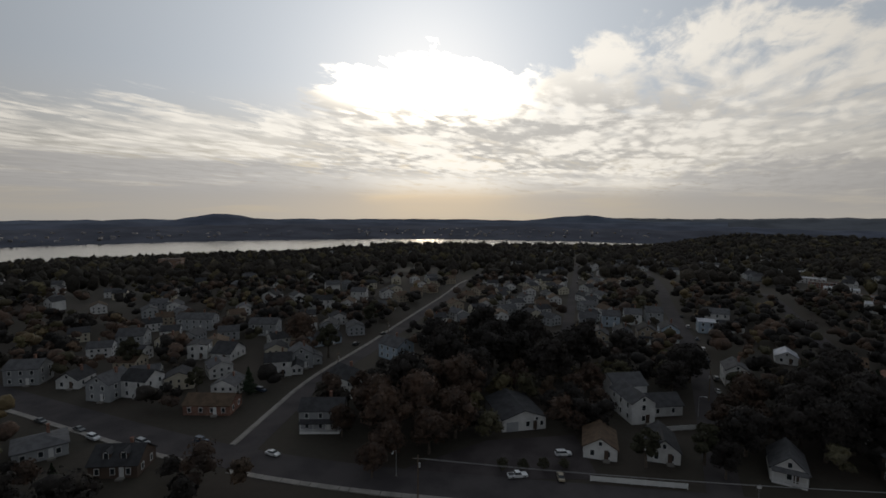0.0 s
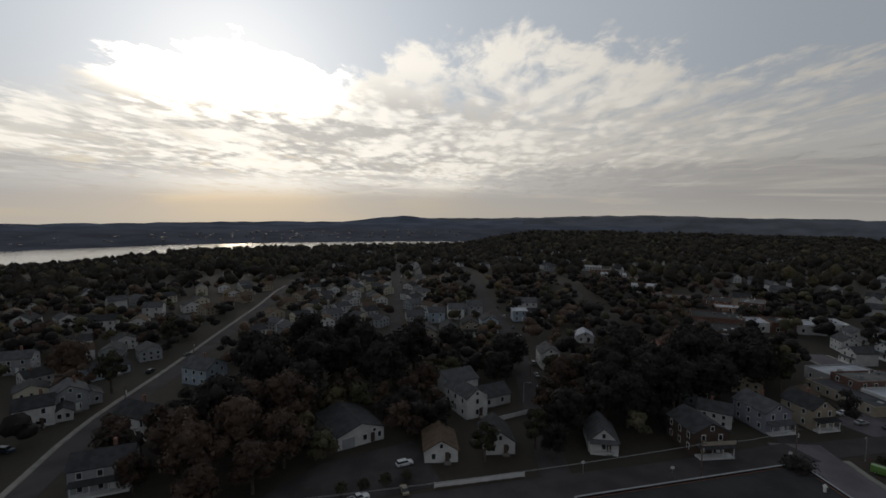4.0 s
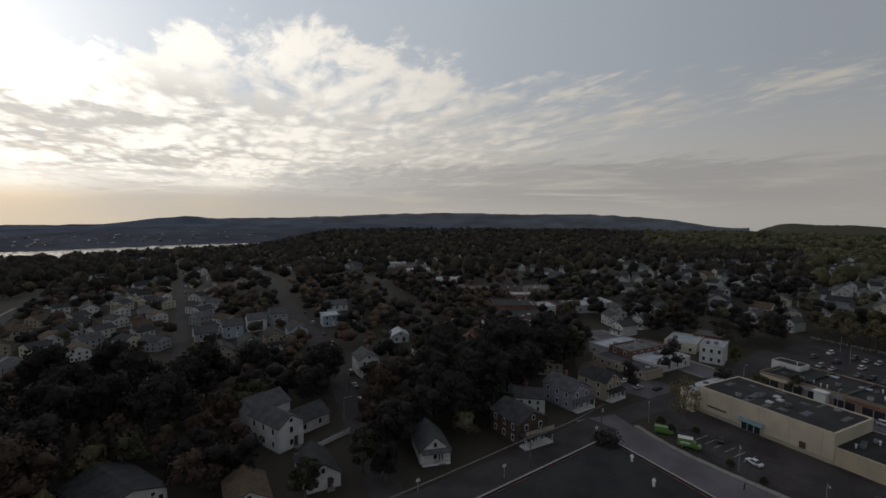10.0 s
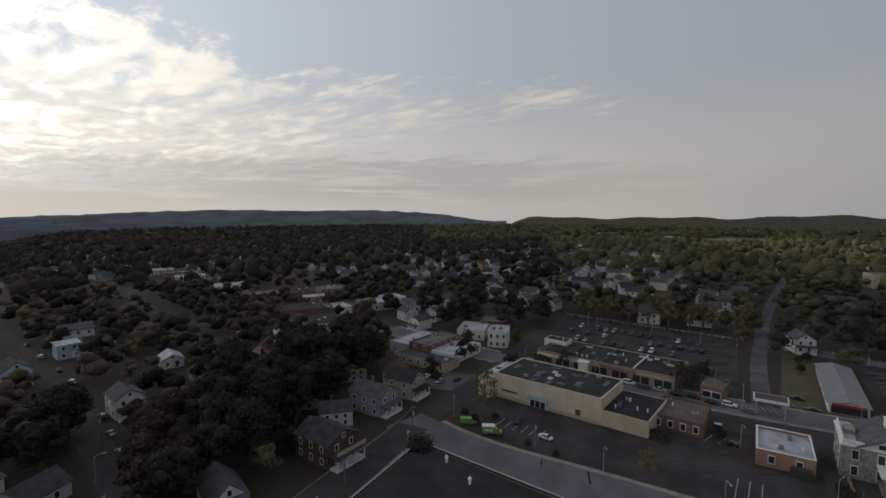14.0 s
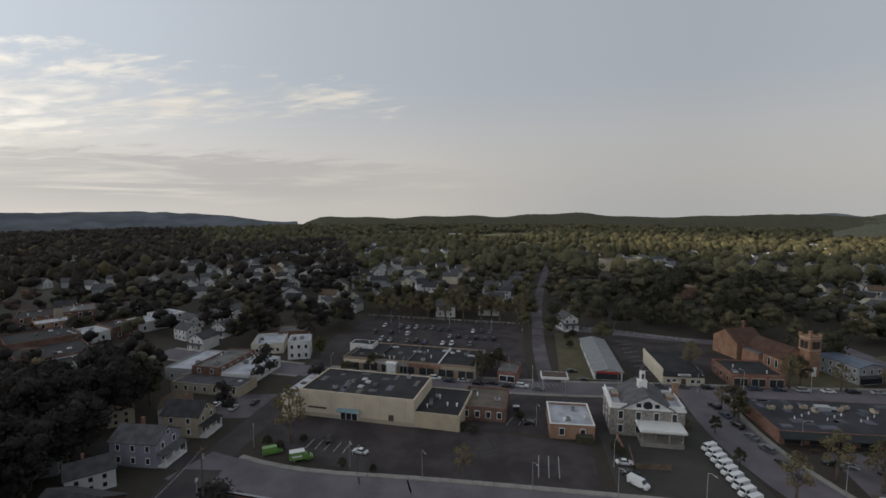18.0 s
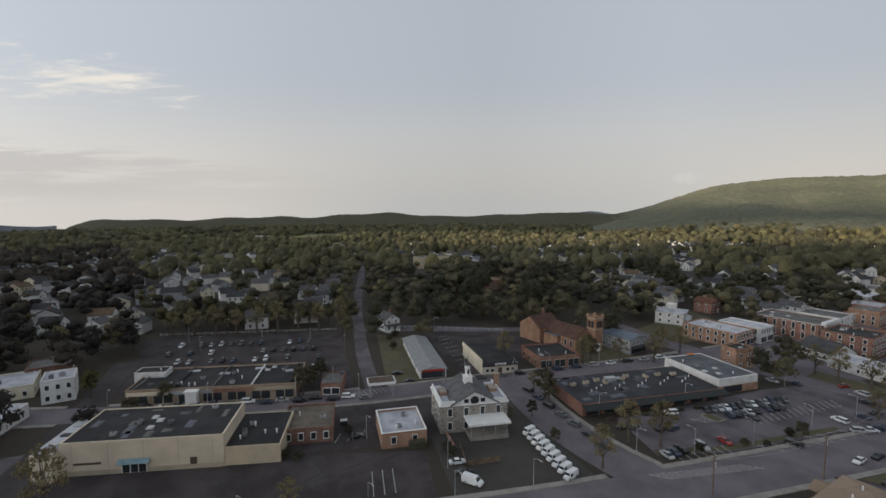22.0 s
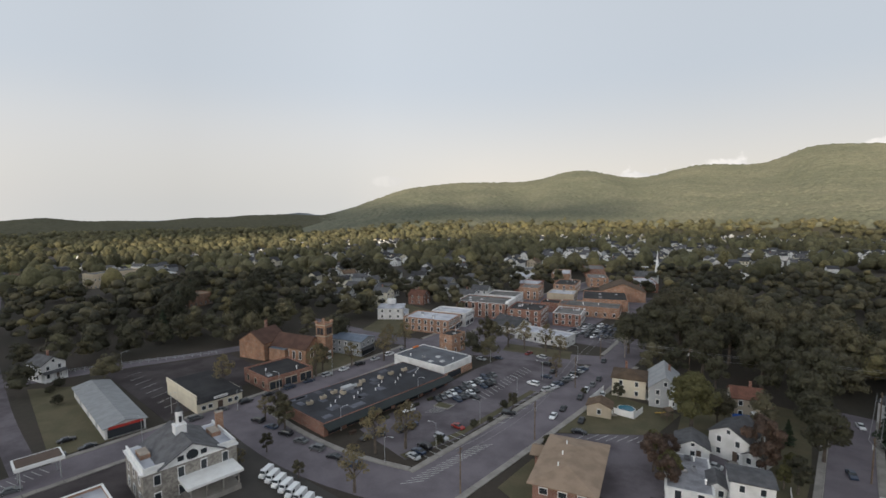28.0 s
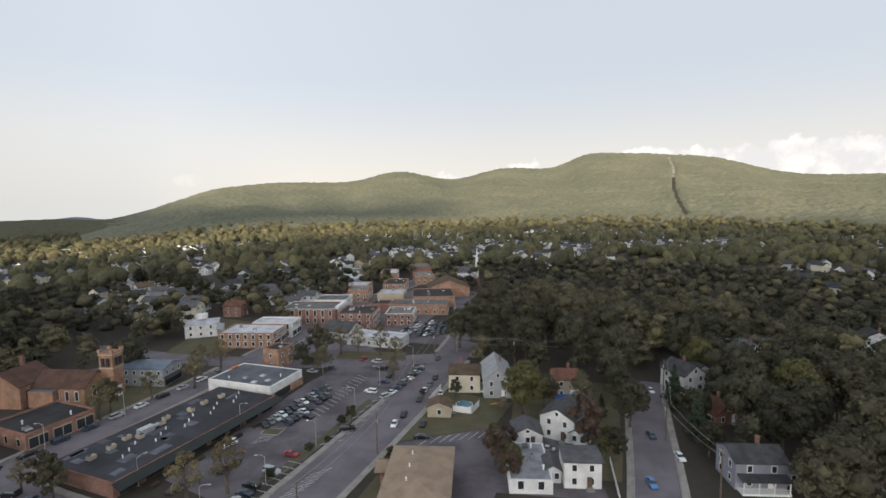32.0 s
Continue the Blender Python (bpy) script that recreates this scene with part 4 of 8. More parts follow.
# large empty store beside the car park
store = flat_block(130.4, 44.8, 287, 28, 15, 6.0, STUCCO, ROOFTAR, "large flat-roofed cream store with a black tar roof", "store_building", front="", sides="", junk=7, parapet=0.25, unit=U)
part("side_strip", MB().box(0, 0, 0, 3.6, 17, 5.2), STUCCO, store, at=(-15.9, -0.9, 0))
part("side_strip_roof", MB().box(0, 0, 5.2, 3.2, 16.6, 0.1), ROOFWHITE, store, "pale roof strip", at=(-15.9, -0.9, 0))
for k in range(4):
    part("roof_patch", MB().box(0, 0, 0, 1.6, 1.1, 0.25), DARKMETAL if k % 2 else STEEL, store, at=(-15.9, -6 + 4 * k, 5.3))
ent = part("entrance", MB().box(0, 0, 0, 4.2, 0.14, 1.9), GLASS, store, "dark glazed entrance", at=(-1.6, -7.53, 0.1))
part("awning", MB().slab((-2.7, -0.9, 1.95), (2.7, -0.9, 1.95), (2.7, 0, 2.6), (-2.7, 0, 2.6), 0.08), AWNING, ent, "blue cloth awning")
for k in (-2.1, -0.7, 0.7, 2.1):
    part("door_frame", MB().box(k, -0.1, 0, 0.12, 0.1, 1.95), TRIM, ent)
part("window_band", MB().box(0, 0, 0, 4.6, 0.1, 0.4), SIDE_BR, store, at=(-9.5, -7.52, 2.0))
part("service_door", MB().box(0, 0, 0, 1.2, 0.1, 2.2), SIDE_BR, store, at=(8.6, -7.52, 0.05))
for k in range(5):
    part("panel_joint", MB().box(0, 0, 0, 0.06, 0.05, 5.9), SIDE_T, store, at=(-12 + 6 * k, -7.51, 0.05))
part("plinth", MB().box(0, 0, 0, 28.1, 0.1, 0.9), SIDE_T, store, at=(0, -7.53, 0))
flat_block(125.0, 26.6, 287, 10.4, 15, 3.5, STORE_TAN, ROOFTAR, "low tan side wing of the empty store", "store_wing", front="", sides="", junk=7, parapet=0.12, unit=U)
BRICK_D = brick_mat("dark_red_brick", (0.19, 0.095, 0.07), (0.15, 0.08, 0.06), (0.22, 0.19, 0.165))
flat_block(127.5, 16.6, 284, 10.4, 12.4, 2.8, BRICK_D, mat("brown_gravel_roof", (0.15, 0.125, 0.1), 0.9, 0.25, 0.4, 3.0, 0.1, col2=(0.1, 0.085, 0.07)), "small red brick shop with a brown gravel roof", front="windows", sides="", junk=4, gap=2.0, unit=U)
shop = flat_block(117.6, -0.6, 281, 9.2, 11.5, 2.7, BRICK_O, ROOFWHITE, "small orange brick shop with a white membrane roof", front="windows", sides="r", junk=6, cap=TRIM, gap=3.4, unit=U)
part("hedge_box", MB().box(0, 0, 0, 3.6, 1.6, 1.5, top=0.9), LEAF["green"], shop, "clipped green hedge", at=(2.5, -6.8, 0))
can = thing("canopy", 139.2, -3.2, 281, "white-edged forecourt canopy on slim posts", "canopy")
part("canopy_roof", MB().box(0, 0, 3.6, 7, 4.6, 0.6), TRIM, can)
part("roof_deck", MB().box(0, 0, 4.2, 6.4, 4.0, 0.05), SIDE_BR, can)
for px in (-2.8, 2.8):
    for py in (-1.8, 1.8):
        part("post", MB().box(px, py, 0, 0.18, 0.18, 3.6), STEEL, can)
FOOT.append((139, -3, 4))

# post office with its cupola
po = thing("post_office", 117.5, -16.8, 283, "stone post office with grey roof, white cupola and pediment", "post office")
FOOT.append((117.5, -16.8, 11))
part("wall", MB().box(0, 0, -0.6, 15.5, 11.5, 7.4), STONE, po)
part("cornice", MB().box(0, 0, 6.6, 16.0, 12.0, 0.35), TRIM, po)
part("flat_roof", MB().box(0, 0, 6.95, 15.0, 11.0, 0.1), ROOFWHITE, po, "pale flat roof terraces")
part("pediment", MB().add([(-5.2, -5.9, 6.95), (5.2, -5.9, 6.95), (0, -5.9, 9.9), (-5.2, 5.9, 6.95), (5.2, 5.9, 6.95), (0, 5.9, 9.9)], [(0, 1, 2), (5, 4, 3), (0, 3, 4, 1), (1, 4, 5, 2), (2, 5, 3, 0)]), TRIM, po, "white pediment")
part("roof", gable_roof(10.4, 11.8, 6.95, 2.95, over=0.5), SHINGLE_G, po, "grey slate gable roof")
for px in (-7.5, 7.5):
    part("balustrade", MB().box(px, 0, 7.0, 0.25, 11.5, 0.8), TRIM, po)
for px in (-6, 6):
    part("balustrade", MB().box(px, -5.7, 7.0, 3.2, 0.25, 0.8), TRIM, po)
    part("roof_light", MB().box(px, 1.0, 7.0, 1.6, 3.2, 0.9), BRICK_O, po)
part("fan_window", MB().tube((0, -6.0, 7.7), (0, -5.8, 7.7), 1.0, 1.0, 14), GLASS, po)
for k in (-1, 1):
    part("side_light", MB().box(1.9 * k, -5.96, 7.2, 1.0, 0.1, 0.9), GLASS, po)
cu = part("cupola", MB().box(0, 0, 8.8, 1.9, 1.9, 2.4).box(0, 0, 11.2, 2.1, 2.1, 0.15), TRIM, po, "white wooden cupola", at=(0, 0.6, 0))
part("lantern", MB().tube((0, 0, 11.3), (0, 0, 14.0), 0.72, 0.62, 8), TRIM, cu)
part("dome", MB().tube((0, 0, 14.0), (0, 0, 14.8), 0.74, 0.3, 8).tube((0, 0, 14.8), (0, 0, 16.4), 0.18, 0.02, 6), SHINGLE_G, cu)
for k in range(4):
    part("louvre", MB().box(0, 0, 0, 0.5, 0.06, 1.2), DARKMETAL, cu, at=(0.72 * math.sin(k * math.pi / 2), 0.72 * math.cos(k * math.pi / 2), 11.9), rot=-90 * k)
part("chimney", MB().box(0, 0, 0, 1.3, 0.9, 10.2).box(0, 0, 10.2, 1.45, 1.05, 0.2), BRICK_O, po, "tall orange brick chimney", at=(7.9, 3.0, 0))
storey_windows(po, 15.5, 11.5, 6.6, 2, "flr", None, (1.0, 1.9), 3.4, 0.8)
dock = part("loading_dock", MB().box(0, 0, 0, 8.6, 4.6, 1.0), CONCRETE, po, at=(2.2, -8.1, 0))
part("dock_roof", MB().box(0, -0.1, 3.6, 9.4, 5.2, 0.5), TRIM, dock, "flat white canopy over the dock")
for k in range(4):
    part("dock_post", MB().box(-4.1 + 2.7 * k, -2.1, 1.0, 0.2, 0.2, 2.6), STONE, dock)
part("dock_door", MB().box(0, 2.2, 1.0, 6.5, 0.1, 2.2), SIDE_G, dock)
for k in range(3):
    part("ramp_wall", MB().box(-6.5 + 0.2 * k, -7.6 - 1.8 * k, 0, 0.3, 1.8, 1.0 - 0.25 * k), BRICK_O, po)

po.scale = (1.36, 1.36, 1.28)

# shops and car park behind
s2 = flat_block(160, 33.5, 287, 40, 16, 3.6, mat("brown_render", (0.3, 0.23, 0.17), 0.85, 0.15, 0.3, 3.0, 0.1), ROOFTAR, "long row of single-storey brown shops with black flat roofs", "shop_row", units=7, junk=16, sides="", parapet=0.45, frame=SIDE_T, unit=U)
for k, m in enumerate((ROOFGREY, ROOFTAR, ROOFGREY, BRICK, ROOFTAR)):
    part("roof_divider", MB().box(-18.5 + 9.2 * k, 0, 3.6, 0.3, 15.4, 0.5), TRIM if k == 3 else m, s2)
for k in range(4):
    part("fascia", MB().box(0, 0, 0, 9.5, 0.16, 0.9), (STUCCO, SIDE_G, BRICK, SIDE_T)[k], s2, at=(-15 + 10 * k, -8.1, 2.5))
part("shop_porch", MB().box(0, -0.9, 0, 2.6, 1.8, 3.4).box(0, -0.9, 3.4, 3.2, 2.3, 0.3), TRIM, s2, "white columned shop entrance", at=(-4.5, -8, 0))
for k in range(5):
    part("roof_panel", MB().box(0, 0, 0, 2.6, 1.2, 0.3), ROOFWHITE, s2, "pale roof panel", at=(-17 + 8.5 * k, 2 + (k % 2) * 3, 3.68))
flat_block(169, 50, 287, 9.5, 5.5, 6.2, SIDE_W, ROOFTAR, "white flat-roofed upper storey behind the shops", "white_block", front="windows", sides="", junk=1, gap=1.6, size=(0.9, 0.9), unit=1.15, parapet=0.15)
flat_block(149, -0.2 + 7, 290, 7, 12, 3.6, BRICK, ROOFGREY, "low red brick shop at the street corner", front="shop", sides="", junk=2)

# along the main street
gal = thing("shed", 161.2, -23.6, 282, "long shed with a pale corrugated metal roof", "shed")
FOOT.extend([(150, -22, 6), (163, -24, 7), (176, -27, 6)])
gal.scale = (1.28, 1.27, 1.02)
part("wall", gable_walls(8.4, 37, 3.4, 1.2), SIDE_W, gal)
part("roof", gable_roof(8.4, 37, 3.4, 1.2, over=0.5), METALROOF, gal)
for k in range(24):
    part("roof_rib", MB().slab((0, -0.05, 4.82), (4.7, -0.05, 3.48), (4.7, 0.05, 3.48), (0, 0.05, 4.82), 0.05).slab((-4.7, -0.05, 3.48), (0, -0.05, 4.82), (0, 0.05, 4.82), (-4.7, 0.05, 3.48), 0.05), METALROOF, gal, at=(0, -17.6 + 1.53 * k, 0.03))
part("shop_front", MB().box(0, -18.7, 0.4, 7.4, 0.2, 2.4), GLASS, gal)
part("shop_sign", MB().box(0, -18.8, 2.9, 7.0, 0.25, 0.7), mat("red_sign_paint", (0.4, 0.04, 0.03), 0.6, 0.1), gal, "red shop sign board")
for k in range(3):
    part("side_door", MB().box(-4.24, -10 + 9.5 * k, 0, 0.1, 1.6, 2.1), SIDE_G, gal)
art = thing("cream_shop", 149.6, -40.7, 280, "cream walled shop with a long blank side wall", "shop")
FOOT.append((154, -39, 9))
art.scale = (1.28, 1.28, 1.15)
part("wall", MB().box(0, 0, -0.5, 12, 21, 4.6), SIDE_C, art)
part("roof", MB().slab((-5.8, -10.3, 4.15), (5.8, -10.3, 4.15), (5.8, 10.3, 4.5), (-5.8, 10.3, 4.5), 0.2), ROOFTAR, art)
part("gable_wall", MB().box(-6.0, 0, 4.0, 0.35, 21, 1.5), SIDE_C, art, "raised cream party wall")
part("mansard", MB().slab((-6, -11.0, 3.0), (6, -11.0, 3.0), (6, -10.3, 4.6), (-6, -10.3, 4.6), 0.2), SHINGLE_D, art)
part("shop_sign", MB().box(0, -11.0, 3.4, 3.6, 0.16, 0.7), TRIM, art, "white shop sign board")
part("sign_bars", MB().box(0, -11.1, 3.65, 2.8, 0.05, 0.2), SIDE_BR, art)
for k in (-4.3, -2.6, 2.6, 4.3):
    window(art, k, 0.9, 1.1, 1.2, 10.52, "f")
part("door", MB().box(0, -10.55, 0, 1.3, 0.12, 2.3), SIDE_BR, art)
flat_block(143.6, -59.0, 280, 13.4, 13, 3.2, BRICK, ROOFTAR, "red brick shop with a tan front and black roof", units=3, junk=4, sides="l", frame=SIDE_T, unit=U)

CHURCH_BRICK = brick_mat("warm_church_brick", (0.33, 0.172, 0.106), (0.26, 0.14, 0.088), (0.32, 0.27, 0.22))
ch = thing("church", 154.6, -75.4, 263, "red brick church with a square tower and brown roof", "church")
FOOT.extend([(156, -75, 9), (170, -72, 13), (146, -79, 4)])
ch.scale = (1.18, 1.15, 1.2)
BROWNROOF = mat("red_brown_church_roof", (0.09, 0.05, 0.038), 0.9, 0.2, 0.4, 6.0, 0.15)
part("nave_wall", gable_walls(10, 17, 5.2, 3.6), CHURCH_BRICK, ch)
part("nave_roof", gable_roof(10, 17, 5.2, 3.6), BROWNROOF, ch)
tw = part("tower", MB().box(0, 0, 0, 4.4, 4.4, 13.6), CHURCH_BRICK, ch, "square brick bell tower", at=(3.6, -10.4, 0))
for k in range(4):
    a, b = math.cos(k * math.pi / 2), math.sin(k * math.pi / 2)
    part("belfry_opening", MB().box(2.2 * a - 0.8 * b, 2.2 * b + 0.8 * a, 9.6, 0.9, 0.9, 2.4).box(2.2 * a + 0.8 * b, 2.2 * b - 0.8 * a, 9.6, 0.9, 0.9, 2.4), DARKMETAL, tw)
    part("battlement", MB().box(2.0 * a - 2.0 * b, 2.0 * b + 2.0 * a, 13.6, 0.9, 0.9, 0.9), BRICK_O, tw)
for pz in (8.8, 12.9):
    part("string_course", MB().box(0, 0, pz, 4.7, 4.7, 0.3), SIDE_T, tw)
part("church_door", MB().box(0, -2.25, 0, 1.8, 0.15, 3.2), TRIM, tw)
for k in range(5):
    window(ch, -6.5 + 3.1 * k, 1.4, 1.1, 2.8, 5.02, "l")
window(ch, -1.6, 1.6, 1.6, 3.4, 8.52, "f")
hall = part("rear_hall", gable_walls(12, 13, 6.4, 3.8, False), CHURCH_BRICK, ch, at=(-2.5, 15.2, 0))
part("roof", gable_roof(12, 13, 6.4, 3.8, False), BROWNROOF, hall)
part("chimney", MB().box(4.5, 3, 8, 0.9, 0.9, 4.2), BRICK, hall)
for k in range(3):
    part("hall_window", MB().box(-3.5 + 3.5 * k, -6.55, 2.2, 1.1, 0.12, 2.6), GLASS, hall)
part("link_wall", MB().box(-4.9, 4, 0, 4, 8, 4.6), CHURCH_BRICK, ch)
part("link_roof", MB().box(-4.9, 4, 4.6, 3.8, 7.8, 0.2), BLUEROOF, ch)

inn = thing("corner_building", 144, -89.5, 264, "grey two-storey corner building with a blue metal roof", "shop")
FOOT.append((142, -92, 7))
inn.scale = (1.1, 1.1, 1.1)
part("wall", gable_walls(10, 15.5, 6.2, 1.3), SIDE_G, inn)
part("roof", gable_roof(10, 15.5, 6.2, 1.3, over=0.4), BLUEROOF, inn)
part("shop_front", MB().box(0, -7.85, 0.3, 9, 0.16, 2.4), GLASS, inn)
part("pent_roof", MB().slab((-5.2, -9.2, 2.8), (5.2, -9.2, 2.8), (5.2, -7.7, 3.4), (-5.2, -7.7, 3.4), 0.15), SHINGLE_D, inn)
storey_windows(inn, 10, 15.5, 6.2, 2, "fl", None, (0.9, 1.5), 2.6, 0.9)

mall = flat_block(113.3, -62.2, 280, 41, 16.5, 3.6, BRICK, mat("black_roof_bluish", (0.045, 0.046, 0.055), 0.75, 0.25, 0.16, 1.4, 0.1, col2=(0.025, 0.026, 0.03), spec=0.25), "long low red brick shopping strip with a black roof", "shopping_strip", front="", sides="", junk=0, parapet=0.0, unit=U)
part("eave_band", MB().slab((-20.8, -10.6, 2.8), (20.8, -10.6, 2.8), (20.8, -8.6, 3.75), (-20.8, -8.6, 3.75), 0.3), GREENMETAL, mall, "dark green metal eave")
for k in range(8):
    u = part("shop_front", MB().box(-17.6 + 5.0 * k, -8.32, 0.2, 3.9, 0.14, 2.3), GLASS, mall)
    part("shop_pier", MB().box(-20 + 5.0 * k, -8.36, 0, 1.1, 0.2, 2.8), BRICK, mall)
    part("planter", MB().box(-15.2 + 5.0 * k, -11.4, 0, 1.6, 0.7, 0.8), LEAF["rust"] if k % 3 == 0 else LEAF["green"], mall)
for k in range(9):
    ru = part("roof_unit", MB().box(0, 0, 0.2, 1.5, 0.9, 0.8).box(0, 0, 0, 1.3, 0.8, 0.2), SIDE_T, mall, "tan rooftop air unit", at=((-16.5, -12.4, -8.6, -7.2, -1.2, 1.0, 6.2, 10.4, 15.0)[k], (2.2, 2.6, 3.4, 1.6, 2.8, 4.0, 2.6, 3.0, 2.4)[k], 3.68), rot=(0, 5, 0, 90, 0, 0, 90, 0, 0)[k])
    part("fan_grille", MB().tube((-0.4, 0, 1.2), (-0.4, 0, 1.27), 0.4, 0.4, 10), DARKMETAL, ru)
for k in range(15):
    part("vent_pipe", MB().tube((0, 0, 0), (0, 0, 0.8), 0.13, 0.13, 8), TRIM, mall, "white roof vent pipe", at=(-14 + 2.3 * k, -2.4 + (k % 3) * 1.3, 3.68))
part("roof_duct", MB().box(0, 0, 0, 3.2, 1.4, 1.3).tube((1.8, 0, 0.6), (3.6, 0, 0.6), 0.5, 0.5, 10), STEEL, mall, "large grey roof duct", at=(-4.8, 2.9, 3.68))
PATCH = mat("pale_roof_patch", (0.1, 0.105, 0.13), 0.6, 0.25, 0.5, 3.0, 0.05, rand=0.35)
rnd = random.Random(5)
for k in range(22):
    part("roof_patch", MB().box(0, 0, 0, rnd.uniform(1.0, 4.5), rnd.uniform(0.6, 2.2), 0.02), PATCH, mall, at=(rnd.uniform(-18, 18), rnd.uniform(-6.5, 7), 3.685), rot=rnd.choice((0, 0, 90, 4)))
for k in range(12):
    part("roof_patch", MB().box(0, 0, 0, rnd.uniform(1.0, 4.0), rnd.uniform(0.6, 2.0), 0.02), (PATCH, ROOFGREY)[k % 2], store, at=(rnd.uniform(-12, 12), rnd.uniform(-6, 6), 6.085), rot=rnd.choice((0, 90)))
mall.scale = (1.35, 1.49, 1.08)
annex = flat_block(112.4, -89.6, 277, 13, 19, 4.6, SIDE_W, mat("blue_grey_flat_roof", (0.1, 0.105, 0.12), 0.7, 0.25, 0.25, 2.0, 0.1, col2=(0.06, 0.064, 0.075)), "white fronted store with a blue-grey flat roof", "store_building", front="", sides="", junk=6, parapet=0.2, cap=TRIM, unit=U)
annex.scale = (U, U, 1.15)
part("brick_base", MB().box(0, -9.56, -0.2, 13.1, 0.2, 2.6), BRICK_O, annex)
part("shop_front", MB().box(-2, -9.7, 0.2, 6, 0.1, 2.1), GLASS, annex)
part("red_sign", MB().box(0, 0, 0, 2.4, 0.4, 0.5), ORANGE, annex, "orange sign board on the roof edge", at=(2, 8.6, 5.1))

# brick blocks at the east end of the main street
flat_block(137.5, -127.5, 262, 13, 20, 5.1, BRICK_O, ROOFWHITE, "two-storey orange brick block with a pale roof", floors=2, front="shop", sides="lr", junk=5, gap=2.0, size=(1.0, 1.6), unit=1.35)
flat_block(135.5, -139.5, 262, 10, 16, 5.6, SIDE_W, ROOFWHITE, "two-storey white corner block with tall windows", floors=2, front="shop", sides="lr", junk=3, gap=2.0, size=(0.9, 1.8), unit=1.3)
flat_block(116.3, -107.3, 278, 9, 7, 7.6, BRICK_O, ROOFTAR, "narrow two-storey tan brick building", floors=2, front="windows", sides="lr", junk=2)
mun = flat_block(131.5, -161, 262, 16, 23, 6.4, BRICK, ROOFGREY, "red brick municipal hall with tall pale windows", "municipal_hall", floors=2, front="windows", sides="lr", junk=4, gap=2.4, size=(1.1, 2.4), cap=TRIM, unit=1.35)
for k in range(6):
    part("column", MB().tube((-5 + 2 * k, -12.3, 0.2), (-5 + 2 * k, -12.3, 6.6), 0.35, 0.3, 10), TRIM, mun)
part("portico_roof", MB().box(0, -12.2, 6.6, 13, 1.4, 1.2), TRIM, mun)
part("portico_step", MB().box(0, -12.4, -0.2, 13, 1.8, 0.4), CONCRETE, mun)
flat_block(108.5, -153.5, 262, 15, 14, 7.2, BRICK, ROOFTAR, "three-storey red brick block of flats", floors=3, front="windows", sides="lr", junk=8, gap=2.2, size=(1.0, 1.5), parapet=0.6, unit=1.35)
flat_block(95, -164, 262, 13, 11, 4.6, BRICK, ROOFGREY, "low red brick offices with white columns", floors=2, front="windows", sides="lr", junk=6, gap=1.8, size=(1.0, 1.5), cap=TRIM, unit=1.4)
flat_block(92.5, -184, 262, 13, 27, 4.3, BRICK_O, ROOFGREY, "wide orange brick warehouse with a grey roof", front="windows", sides="lr", junk=5, unit=1.35)
flat_block(91, -204, 255, 24, 22, 5.4, BRICK_O, ROOFTAR, "large plain brick hall without windows", "brick_hall", front="", sides="", junk=3, unit=1.25)
house(88, -226, 255, 18, 24, 2, BRICK_O, SHINGLE_B, 5.5, "big brick hall with a brown sloping roof", "x", 0, False, name="brick_hall", windows=False)
flat_block(128, -205, 262, 12, 10, 5.9, BRICK_O, ROOFGREY, "three-storey tan brick block with small windows", floors=3, front="windows", sides="lr", junk=2, gap=2.2, unit=1.4)
flat_block(118, -232, 262, 20, 12, 5.2, BRICK_O, ROOFTAR, "orange brick shop block on the main street", floors=2, front="windows", sides="lr", junk=4, unit=1.35)
flat_block(84, -262, 250, 26, 12, 4.8, BRICK, ROOFWHITE, "long brick shop block with a white roof", floors=2, front="windows", sides="lr", junk=6, unit=1.3)
flat_block(110, -262, 250, 18, 12, 5.2, BRICK_O, ROOFGREY, "brick shop block beside the church spire", floors=2, front="windows", sides="lr", junk=4, unit=1.35)
flat_block(150, -245, 262, 18, 12, 5.2, SIDE_W, ROOFWHITE, "white shop block on the far main street", floors=2, front="windows", sides="lr", junk=4, unit=1.35)
barn = house(110.5, -142, 285, 11, 13, 1, SIDE_W, SHINGLE_G, 3.6, "white chapel-like house with a grey roof", "y", 0, False, name="white_hall")
flat_block(94.3, -134, 277, 10, 26, 4.2, SIDE_W, ROOFWHITE, "long low white building behind street trees", "white_building", front="windows", sides="lr", junk=3)
